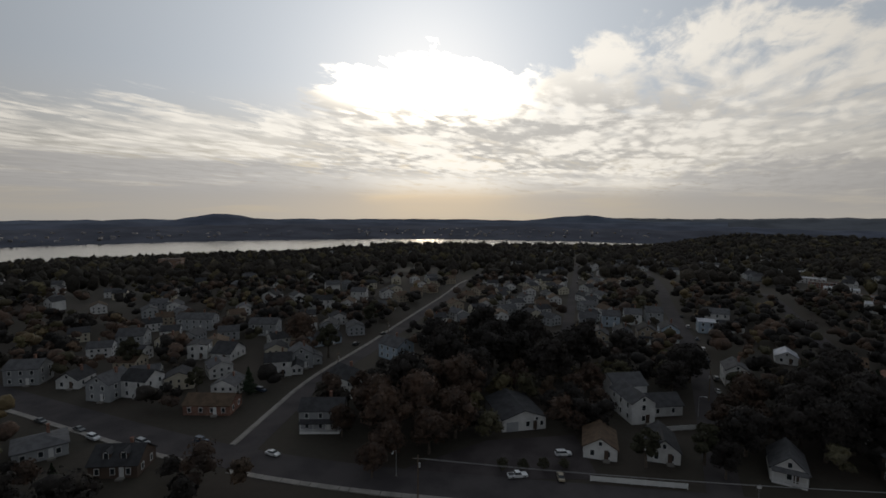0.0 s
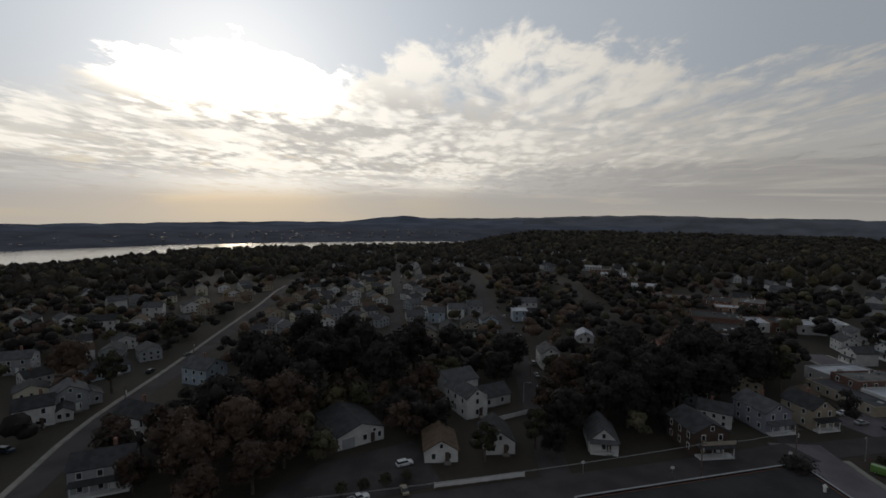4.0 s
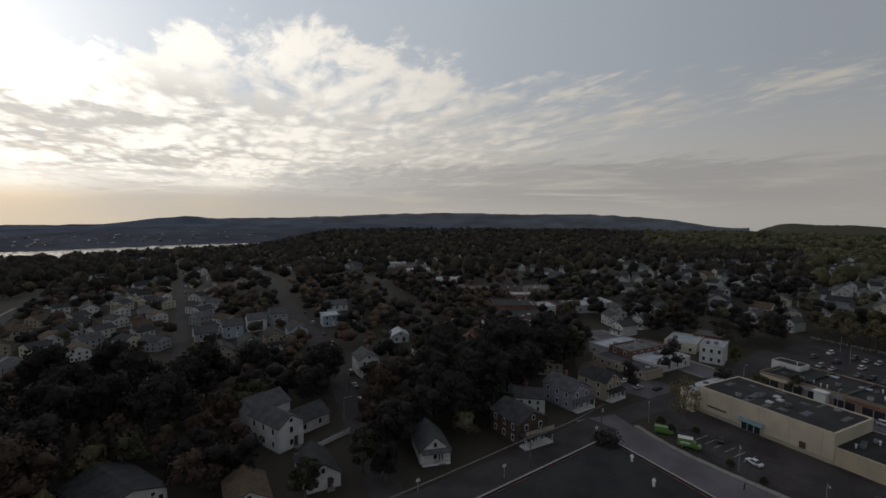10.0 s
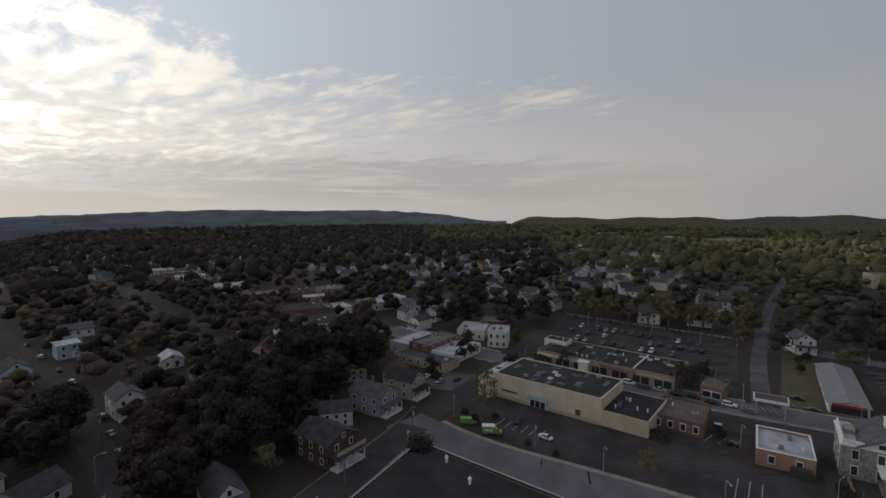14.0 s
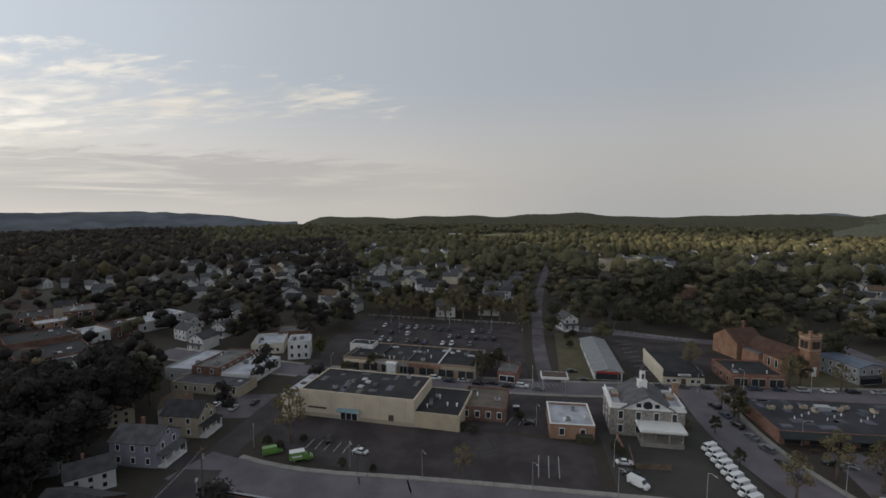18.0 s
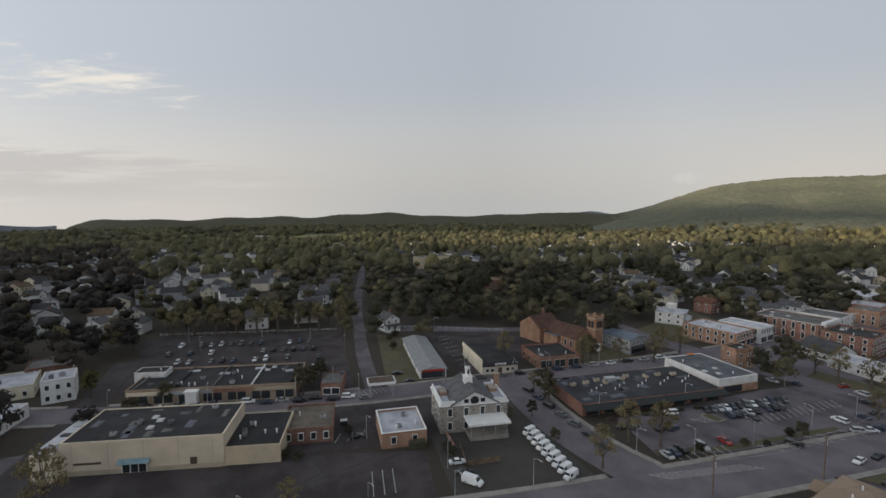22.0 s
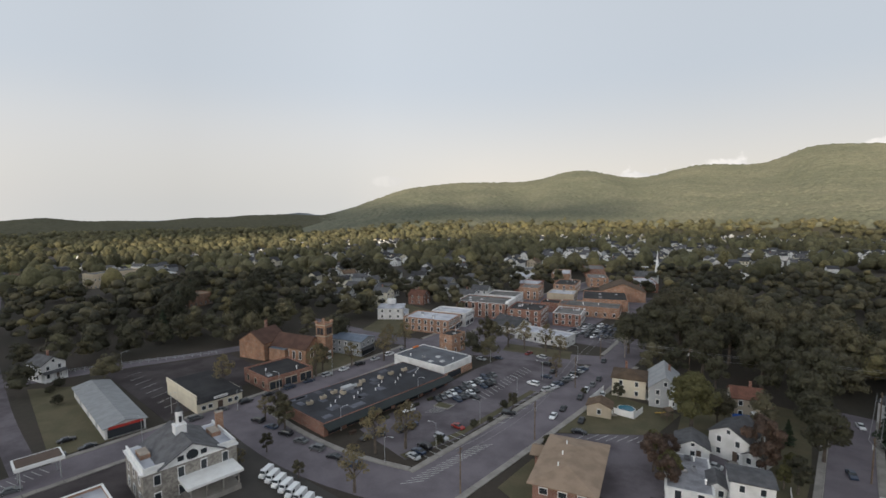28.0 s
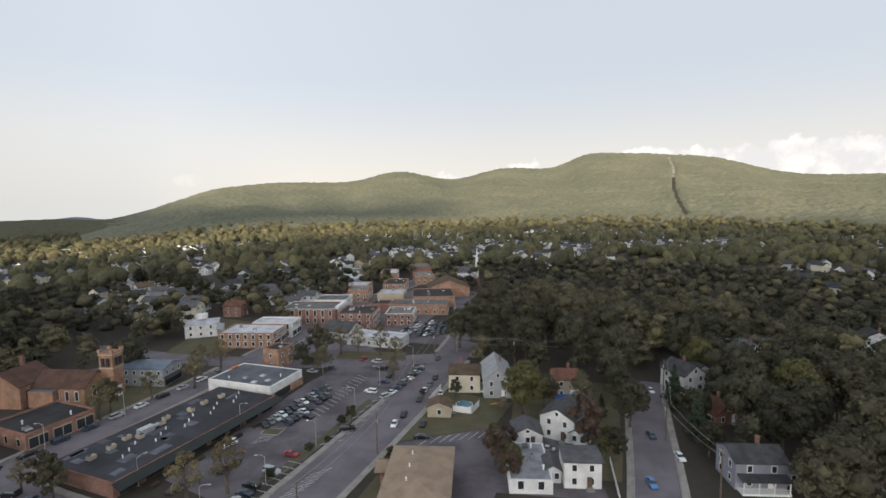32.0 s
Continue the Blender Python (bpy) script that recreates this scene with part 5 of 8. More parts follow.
for bx, by, f, w, d, h, wm, rm, lb in [(134, -186, 262, 14, 16, 5.0, SIDE_W, ROOFGREY, "white two-storey shop house with a grey flat roof"), (112, -206, 262, 13, 14, 4.6, SIDE_T, ROOFWHITE, "tan shop block with a pale roof"), (108, -183, 262, 9, 12, 4.2, BRICK, ROOFTAR, "low red brick workshop with a tar roof"), (136, -222, 262, 16, 14, 5.4, BRICK, ROOFWHITE, "red brick shop block with a pale roof"), (158, -208, 262, 12, 12, 5.0, SIDE_C, ROOFGREY, "cream two-storey shop with a grey roof"), (134, -270, 255, 22, 12, 5.4, BRICK_O, ROOFWHITE, "long brick store with a white roof"), (64, -262, 250, 18, 14, 4.2, SIDE_W, ROOFWHITE, "low white store behind the church"), (160, -275, 255, 18, 12, 5.0, SIDE_W, ROOFGREY, "white shop block far down the street"), (122, -300, 250, 24, 14, 5.6, BRICK, ROOFGREY, "old brick mill with a grey roof"), (92, -318, 250, 20, 12, 4.6, SIDE_W, ROOFWHITE, "white flat-roofed hall beyond the spire")]:
    flat_block(bx, by, f, w, d, h, wm, rm, lb, floors=2, front="windows", sides="r", junk=2, gap=3.0, unit=1.3)
for hx, hy, f, wm in [(150, -192, 262, SIDE_W), (168, -190, 262, SIDE_W), (180, -206, 262, SIDE_C), (176, -226, 255, SIDE_W), (192, -190, 262, SIDE_T), (196, -172, 262, SIDE_W), (205, -150, 262, SIDE_W), (214, -168, 262, SIDE_C)]:
    house(hx, hy, f, 8, 10, 2, wm, SHINGLE_G, 2.6, "two-storey timber house behind the main street", "y", 1.4, False, sides="fl")
sp = thing("church", 87, -282, 260, "white church with a slender white spire", "church", size=1.05)
part("wall", gable_walls(11, 18, 6, 4), SIDE_W, sp)
part("roof", gable_roof(11, 18, 6, 4), SHINGLE_G, sp)
st = part("steeple", MB().box(0, -9, 0, 3.0, 3.0, 12), TRIM, sp)
part("spire", MB().tube((0, -9, 12), (0, -9, 27), 1.35, 0.05, 8), TRIM, st)
FOOT.append((87, -282, 9))
wh = house(163.5, -135, 240, 11, 12, 2, SIDE_W, ROOFWHITE, 1.6, "big white house with a low hip roof and porch", "y", 1.8, True, hip=True)
part("belvedere", MB().box(0, 0, 6.8, 4, 4, 2.0), SIDE_W, wh)

# tan-roofed offices and the gardens next to them
tan = thing("office_building", 58.4, -51, 262, "red brick offices under a broad tan hip roof", "office")
FOOT.append((60, -50.5, 11))
tan.scale = (U, U, 1.25)
part("wall", MB().box(0, 0, -0.6, 16.5, 9.5, 5.4), BRICK, tan)
part("roof", hip_roof(16.5, 9.5, 4.8, 1.5, over=0.8), SHINGLE_T, tan, "tan shingle hip roof")
part("porch_roof", gable_roof(4, 3.2, 3.4, 0.9, over=0.3), SHINGLE_T, tan, at=(4.5, 6.0, 0))
part("porch_wall", MB().box(4.5, 5.8, 0, 3.4, 2.4, 3.4), BRICK, tan)
storey_windows(tan, 16.5, 9.5, 4.8, 2, "fblr", None, (1.3, 1.2), 2.6, 0.5)
for k in range(3):
    part("roof_vent", MB().tube((-4 + 4 * k, 1.5, 6.2), (-4 + 4 * k, 1.5, 6.9), 0.12, 0.12, 8), TRIM, tan)
house(58.8, -100.3, 262, 9, 9, 2, SIDE_C, SHINGLE_B, 2.6, "cream two-storey house with a brown roof", "y", 2.0, True, hip=True)
house(50.7, -100.8, 350, 8, 15, 2, SIDE_G, METALROOF, 3.6, "grey sided house with a large pale grey gable roof")
house(61.8, -83, 262, 4.5, 6, 1, SIDE_T, SHINGLE_B, 1.4, "low tan garage with a brown roof", "x", 0, False, name="garage", cat="garage")
house(33.5, -100.5, 350, 7, 7.5, 2, SIDE_T, SHINGLE_R, 2.2, "tan brick house with a red-brown roof", "x", 0, True, wing=(4.5, 1, 3, 4.5, 1))
house(34.6, -78.8, 20, 8, 9, 2, SIDE_W, SHINGLE_G, 2.4, "white stepped house with a grey shingle roof", "y", 0, False, wing=(5.0, -1.5, 4, 6, 1))
house(32.4, -61.4, 352, 7.0, 6.2, 2, SIDE_W, SHINGLE_G, 0.5, "white house with a pale grey low roof", "x", 0, False, wing=(-5.4, 1, 3.2, 5, 1))
house(42, -74.3, 352, 6.5, 6.5, 1, SIDE_W, SHINGLE_G, 1.8, "white garage with a grey roof", "y", 0, False, name="garage", cat="garage")
flat_block(41.4, -61.8, 352, 7.2, 12.6, 2.4, SIDE_W, mat("stained_pale_roof", (0.26, 0.26, 0.28), 0.7, 0.3, 0.4, 2.0, 0.05, col2=(0.15, 0.15, 0.165)), "low white workshop with a stained pale flat roof", "workshop", front="windows", sides="lr", junk=9, parapet=0.12, unit=U)
house(3.6, -67.0, 352, 9.5, 7.5, 2, SIDE_L, SHINGLE_D, 2.0, "dull grey house with a dark roof and white trim", "x", 2.0, True, wing=(6.3, 1, 3, 6, 1))
house(3.6, -109.3, 330, 8, 9, 2, SIDE_W, SHINGLE_D, 3.0, "white gabled house behind trees", "y", 0, True, wing=(6, 2, 5, 7, 2))
house(1.2, -91.5, 330, 8, 7, 1, BRICK, SHINGLE_R, 3.0, "small red brick cottage with a red roof", "y", 0, True)
house(-19.6, -131.5, 350, 9, 9, 2, SIDE_W, SHINGLE_G, 3.0, "white house with a porch in the woods", "y", 2.0)
house(-32, -78, 340, 9, 8, 2, SIDE_W, SHINGLE_G, 2.4, "white house at the edge of the trees")

# beside the crossing
dk = tagged(new("commercial_building"), "low brick building with a black roof and grey edging", "shop")
dk.scale = (U, U, 1.3)
shape = [(91, 65.5), (84, 43), (77.5, 21), (52, 24), (46, 71)]
FOOT.extend([(70, 50, 22), (64, 60, 16), (68, 32, 16)])
part("wall", MB().prism(shape, -0.5, 4.0), BRICK, dk)
part("roof", MB().prism([(90.4, 65.1), (83.4, 43.1), (77.1, 21.6), (52.5, 24.5), (46.6, 70.4)], 4.0, 4.08), ROOFTAR, dk)
for (ax, ay), (bx, by) in zip(shape, shape[1:] + shape[:1]):
    ln, an = math.hypot(bx - ax, by - ay), math.degrees(math.atan2(by - ay, bx - ax))
    part("parapet", MB().box((ax + bx) / 2, (ay + by) / 2, 4.0, ln, 0.28, 0.35, rot=an), ROOFTAR, dk)
    part("coping", MB().box((ax + bx) / 2, (ay + by) / 2, 4.35, ln, 0.34, 0.07, rot=an), SIDE_G, dk, "grey metal coping")
for k, (px, py) in enumerate(((81, 52), (86, 58), (76, 40))):
    part("vent_pipe", MB().tube((px, py, 4.05), (px, py, 5.1), 0.22, 0.22, 10).tube((px, py, 5.1), (px, py, 5.5), 0.36, 0.12, 10), TRIM, dk, "white roof vent")
house(109, 85.6, 190, 7.8, 10.8, 2, SIDE_L, SHINGLE_G, 2.6, "lavender two-storey house with grey roof and white porch", "y", 1.8, True)
house(120.3, 82.5, 190, 7.2, 9.5, 2, SIDE_T, SHINGLE_D, 2.8, "tan two-storey house with a dark roof and porches", "y", 1.8, True)
stk = house(86.5, 83.5, 195, 9, 11, 2, SIDE_BR, SHINGLE_D, 2.6, "dark brown house with a deep two-storey porch", "y", 2.4, False)
part("upper_railing", MB().box(0, -8, 3.6, 8.4, 0.1, 0.9), SIDE_T, stk)
house(67.2, 91, 210, 6.8, 10, 1, SIDE_W, SHINGLE_G, 3.4, "small white cape house with a steep grey roof", "y", 1.2, False)
bw = house(47, 117, 172, 6, 11, 2, SIDE_W, SHINGLE_G, 2.2, "white two-storey house with grey roofs and low wings", "y", 0, False, wing=(8, 1.5, 9.5, 7, 1), size=1.38)
part("rear_block", gable_walls(9, 9, 5.6, 2.0, False), SIDE_W, bw, at=(2.5, 9.5, 0))
part("rear_roof", gable_roof(9, 9, 5.6, 2.0, False), SHINGLE_G, bw, at=(2.5, 9.5, 0))
house(33.5, 99.5, 196, 7.5, 10, 1, SIDE_W, SHINGLE_B, 2.6, "white bungalow with a brown shingle roof", "y", 0, False)
house(46, 98.5, 196, 7, 10.5, 1, SIDE_W, SHINGLE_D, 3.0, "white bungalow with a black shingle roof", "y", 0, False)
hall = house(17.6, 114.6, 168, 10.5, 13.5, 1, SIDE_W, SHINGLE_D, 2.1, "white hall with a broad dark grey gable roof", "y", 0, False, name="hall", windows=False, size=1.42)
part("roll_door", MB().box(-2.9, -6.8, 0, 2.8, 0.14, 2.2), SIDE_G, hall)
for px, pz, s in ((0.8, 0.9, (0.9, 1.3)), (4.2, 0.9, (0.8, 1.2)), (3.0, 2.3, (0.7, 0.7))):
    window(hall, px, pz, s[0], s[1], 6.78, "f")
part("door", MB().box(2.6, -6.8, 0.1, 0.9, 0.12, 2.05), SIDE_BR, hall)
house(-27.5, 110.5, 178, 11, 8.5, 2, SIDE_G, SHINGLE_D, 2.2, "grey duplex with white bay windows and a dark roof", "x", 1.6, True)
house(-25, 131, 130, 8, 12, 2, SIDE_W, SHINGLE_D, 2.8, "white house with a dark roof beside the street")
house(-15.5, 162, 130, 9, 10, 2, SIDE_B, SHINGLE_G, 2.8, "pale blue house among dark trees")
house(-88, 126, 190, 8, 9, 2, SIDE_G, SHINGLE_G, 2.8, "grey house with a white gable end", "y")
house(-80.5, 128, 190, 8.5, 8, 2, SIDE_W, SHINGLE_D, 2.6, "white house with a dark roof", "x")
house(-61.5, 90.5, 175, 10, 8, 1, SIDE_BR, SHINGLE_D, 3.2, "dark house with white dormer windows", "x", 0, True, dormer=2)
house(-82, 96, 140, 10, 9, 1, SIDE_G, SHINGLE_G, 2.4, "grey bungalow with a grey hip roof", hip=True)
house(-81, 160, 170, 7, 7, 2, SIDE_W, SHINGLE_D, 0.8, "white square house with dark shutters", "y", 0, False)
house(-71.5, 160, 190, 8, 10, 1, SIDE_W, SHINGLE_D, 3.6, "white house with a steep dark roof", "x", 0, True)
house(-49.5, 144.5, 165, 8.5, 7.5, 2, SIDE_W, SHINGLE_D, 2.4, "white two-storey house with dark windows", "x", 0, True, wing=(6, 0, 4, 6, 1))
house(-57, 118, 180, 13, 8, 1, BRICK, SHINGLE_B, 2.2, "long low brick house with a brown roof", "x", 0, False)
house(-110, 171, 170, 10, 8, 2, SIDE_G, SHINGLE_G, 2.6, "grey house on the side street", "x")
house(-98, 172, 200, 7, 8, 1, SIDE_C, SHINGLE_B, 2.6, "small cream house with a gable")
house(-100, 197, 180, 16, 8, 2, SIDE_G, SHINGLE_G, 2.4, "long grey two-storey house", "x")
house(-70, 190, 180, 12, 8, 2, SIDE_G, SHINGLE_G, 2.2, "grey house row with low roofs", "x")
house(-60, 239, 180, 13, 8, 2, SIDE_W, SHINGLE_D, 2.2, "long white house with many windows", "x")
house(-88, 250, 190, 9, 8, 2, SIDE_W, SHINGLE_D, 2.6, "white house on the rise", "y")
house(-28, 238, 180, 11, 8, 1, SIDE_G, SHINGLE_G, 2.2, "grey bungalow beside the street", "x")
house(-45, 262, 185, 9, 8, 2, SIDE_W, SHINGLE_G, 2.4, "white house under tall trees", "x")
house(-44, 178, 140, 12, 9, 1, SIDE_B, SHINGLE_D, 2.2, "pale house with blue trim and dark roof", "x")
house(-118, 136, 170, 10, 8, 2, SIDE_G, SHINGLE_G, 2.4, "grey house at the street corner", "x")
house(-103, 134, 180, 7, 8, 1, SIDE_W, SHINGLE_D, 2.6, "small white gabled house", "y")
house(-45, 152, 160, 8, 8, 2, SIDE_G, SHINGLE_G, 2.6, "grey house with an L-shaped roof", "y", 0, True, wing=(5, 2, 5, 6, 1))
flat_block(-262, 470, 170, 26, 14, 18, BRICK_O, ROOFGREY, "six-storey brick apartment block above the trees", "apartment_building", floors=6, front="windows", sides="lr", junk=3, gap=2.6, size=(1.4, 1.4), cat="apartments")
for k in range(4):
    house(58 + 10 * k, 178 + 3 * k, 195, 7.5, 9, 2, (SIDE_T, SIDE_G, SIDE_T, SIDE_B)[k], SHINGLE_D, 2.6, "old two-storey house with a front porch", "y", 1.8, True)
    house(62 + 11 * k, 205 + 4 * k, 195, 8, 9, 2, (SIDE_G, SIDE_B, SIDE_W, SIDE_G)[k], SHINGLE_G, 2.4, "two-storey timber house in a row", "x", 0, True)
house(109, 199, 200, 7, 8, 2, SIDE_B, ROOFWHITE, 0.5, "pale blue flat-topped house", "x", 0, False)
house(120, 200, 200, 10, 7, 1, SIDE_W, SHINGLE_D, 2.4, "low white house with a dark roof", "x", 0, False)
house(122, 215, 200, 11, 8, 2, SIDE_W, SHINGLE_G, 2.4, "wide white house with a grey roof", "x", 0, True)
house(115, 160, 210, 7, 8, 1, SIDE_W, ROOFWHITE, 2.2, "small white house with a pale roof", "y", 0, False)
house(109, 141, 210, 6, 7, 1, SIDE_T, SHINGLE_B, 2.2, "small tan shed house with a brown roof", "y", 0, False)
house(86, 140, 200, 7, 9, 2, SIDE_W, SHINGLE_G, 2.4, "white house with porch posts", "y", 1.8, True)
house(130, 152, 215, 9, 8, 1, SIDE_G, SHINGLE_B, 2.6, "grey cottage with a brown roof", "x", 0, True)
house(121, 129.5, 215, 7, 9, 2, SIDE_C, SHINGLE_R, 2.4, "cream house with a red-brown roof", "y", 1.6, True)
flat_block(146, 141, 225, 11, 8, 6.2, SIDE_B, ROOFWHITE, "pale blue two-storey flat-roofed house", "flat_roofed_house", floors=2, front="windows", sides="lr", junk=2, gap=2.2, cat="house")

# flat-roofed shops north of the crossing
flat_block(159.4, 97.4, 285, 10, 20, 3.7, SIDE_G, ROOFWHITE, "grey shop block with a white roof", floors=2, front="windows", sides="lr", junk=3, unit=1.2)
flat_block(157.0, 88.9, 285, 10, 20, 5.0, BRICK_D, ROOFGREY, "brown brick shop block with a brown-grey roof", floors=2, front="windows", sides="lr", junk=3, unit=1.2)
flat_block(154.6, 80.4, 285, 10, 19, 3.4, SIDE_W, ROOFWHITE, "white rendered corner shop with a pale roof", floors=1, front="windows", sides="lr", junk=3, unit=1.2)
flat_block(144.5, 87, 285, 24, 9, 2.6, SIDE_T, mat("grey_felt_roof", (0.1, 0.1, 0.11), 0.9, 0.25, 0.3, 2.0, 0.1), "low brown lean-to along the shop yard", "lean_to", front="windows", sides="", junk=1, unit=1.2)
flat_block(172.5, 71, 262, 8, 10, 6.4, SIDE_W, ROOFWHITE, "white two-storey corner block", floors=2, front="windows", sides="lr", junk=2, gap=2.0, unit=1.2)
flat_block(181, 83, 262, 12, 16, 3.6, SIDE_C, ROOFWHITE, "low cream shop block with a pale roof", front="windows", sides="lr", junk=4, unit=1.2)
flat_block(193, 78, 262, 12, 12, 4.2, BRICK_D, ROOFGREY, "low brown brick shop with a grey roof", front="windows", sides="lr", junk=3, unit=1.2)
# dark roofs, a pale row and old brick blocks further up the main street
for bx, by, f, w, d, h, wm, rm, lb in [(170, 147, 225, 19, 18, 3.4, BRICK_D, ROOFTAR, "wide low brick store with a black roof"), (187, 163, 225, 20, 17, 3.8, BRICK_D, ROOFTAR, "long low brick workshop with a black roof"), (160, 133, 225, 13, 12, 3.2, SIDE_G, ROOFTAR, "low grey store with a black roof"),
                                       (193.5, 151, 214, 9.2, 11, 3.4, SIDE_W, ROOFWHITE, "low white shop with a pale roof in a row"), (201, 145.5, 214, 9, 12, 4.0, BRICK_D, ROOFTAR, "brown brick shop with a black roof in a row"), (209, 140.5, 214, 9.4, 11, 3.5, SIDE_W, ROOFWHITE, "white rendered shop with a pale roof in a row"), (217, 135.5, 214, 9, 12, 4.4, SIDE_W, ROOFWHITE, "white two-storey shop at the end of a row"),
                                       (206, 172, 225, 12, 9, 4.4, BRICK_O, ROOFWHITE, "orange brick shop with a pale roof"), (217, 187, 235, 12, 16, 4.6, BRICK_D, ROOFTAR, "old brown brick block with a tar roof"), (225, 175, 235, 11, 16, 5.2, BRICK_D, ROOFGREY, "old brown brick block with a grey roof"), (232, 163, 235, 11, 15, 4.4, BRICK, ROOFTAR, "old red brick block with a tar roof")]:
    flat_block(bx, by, f, w, d, h, wm, rm, lb, floors=1 + (h > 4.1), front="windows", sides="lr", junk=4, unit=U)
for k in range(8):
    flat_block(205 + 16 * k, 205 + 34 * k, 220, 24, 14, 5, (BRICK, SIDE_W, BRICK_O, SIDE_W, BRICK, SIDE_W, BRICK_O, SIDE_W)[k], ROOFWHITE if k % 2 else ROOFGREY, "wide flat-roofed commercial block", "commercial_building", floors=2, front="windows", sides="", junk=3)
house(201, -25.5, 262, 7, 8, 2, SIDE_W, SHINGLE_G, 2.4, "white gabled house beside the long street", "y", 1.4, True)
for k in range(6):
    house(228 + 17 * k, 2 - 6.5 * k, 190, 8, 9, 2, (SIDE_W, SIDE_C, SIDE_W, SIDE_B, SIDE_W, SIDE_W)[k], SHINGLE_G, 2.4, "timber house along the straight street", "y", 1.4, True)
flat_block(388, -125, 262, 40, 14, 12, STORE_TAN, ROOFGREY, "long yellow brick school with a pale middle", "school", floors=2, front="windows", sides="lr", junk=3, cat="school")
flat_block(376, -152, 262, 18, 12, 7, SIDE_W, ROOFWHITE, "white middle wing of the school", "school_wing", floors=2, front="windows", sides="", junk=1, cat="school")
flat_block(262, -105, 262, 18, 14, 7, BRICK_O, SHINGLE_T, "tan brick hall behind the trees", "brick_hall", front="windows", sides="lr", junk=1)
for k, (hx, hy) in enumerate([(299, -247), (285, -243), (272, -236), (258, -233), (238, -222), (226, -219), (218, -235), (202, -204), (344, -273)]):
    house(hx, hy, (240, 330)[k % 2], 8, 11, 2, SIDE_W, (SHINGLE_G, SHINGLE_D)[k % 2], 2.4, "white house with a grey roof behind garden trees", "y", 0, False)
house(182, -152, 262, 8, 9, 3, SIDE_C, SHINGLE_G, 2.4, "tall cream house with gables", "y", 0, True)
house(170, -165, 262, 9, 9, 2, BRICK, SHINGLE_R, 2.4, "red brick house with a red roof", "y", 0, True)
house(150, -178, 262, 8, 9, 2, SIDE_W, SHINGLE_G, 2.4, "white house behind the municipal hall", "y", 0, True)

for hx, hy, f in [(195, 117, 214), (183, 106, 290), (211, 123, 214), (219, 118, 200), (228, 112, 290), (199, 105, 290), (243, 76, 290), (257, 66, 250), (262, 55, 250), (275, 48, 250), (300, 105, 250), (306, 96, 250), (237, 62, 290)]:
    house(hx, hy, f, 8, 10, 2, (SIDE_W, SIDE_W, SIDE_C)[int(hx) % 3], SHINGLE_G, 2.6, "white two-storey house with a grey gable roof", "y", 1.4 if f == 290 else 0, False, sides="fl", size=1.05)
FOOT.extend([(366, -117, 13), (352, -112, 12), (362, -142, 11), (248, -97, 10)])
# smaller houses further out, repeated down the streets
far_src = []
for k, (wm, rm, rg) in enumerate([(SIDE_W, SHINGLE_G, "y"), (SIDE_C, SHINGLE_D, "x"), (SIDE_W, SHINGLE_D, "x"), (SIDE_G, SHINGLE_G, "y"), (SIDE_T, SHINGLE_B, "x"), (SIDE_W, SHINGLE_B, "y")]):
    h = house(20 + 9 * k, -480, 180, 8.5, 9.5, 2, wm, rm, 2.8, ("white gabled house among trees", "cream house with a dark roof among trees", "white house with a dark roof among trees", "grey gabled house among trees", "tan house with a brown roof among trees", "white house with a brown roof among trees")[k], rg, 0, k % 2 == 0, windows=False)
    h_w = MB()
    for zz in (0.9, 3.3):
        for xx in (-2.6, 0, 2.6):
            for yy in (-4.77, 4.77):
                h_w.box(xx, yy, zz, 0.8, 0.08, 1.2)
                h_w.box(yy * 0.9, xx, zz, 0.08, 0.8, 1.2)
    tagged(part("glazing", h_w, GLASS, h), kind="stuff")
    far_src.append(h)


def in_lot(x, y, margin):
    """Whether a place lies in a car park or yard, or near its edge."""
    for poly in LOTS:
        hit = False
        for (x0, y0), (x1, y1) in zip(poly, poly[1:] + poly[:1]):
            if (y0 > y) != (y1 > y) and x < (x1 - x0) * (y - y0) / (y1 - y0) + x0:
                hit = not hit
            k = max(0, min(1, ((x - x0) * (x1 - x0) + (y - y0) * (y1 - y0)) / ((x1 - x0) ** 2 + (y1 - y0) ** 2)))
            if math.hypot(x - x0 - k * (x1 - x0), y - y0 - k * (y1 - y0)) < margin:
                return True
        if hit:
            return True
    return False


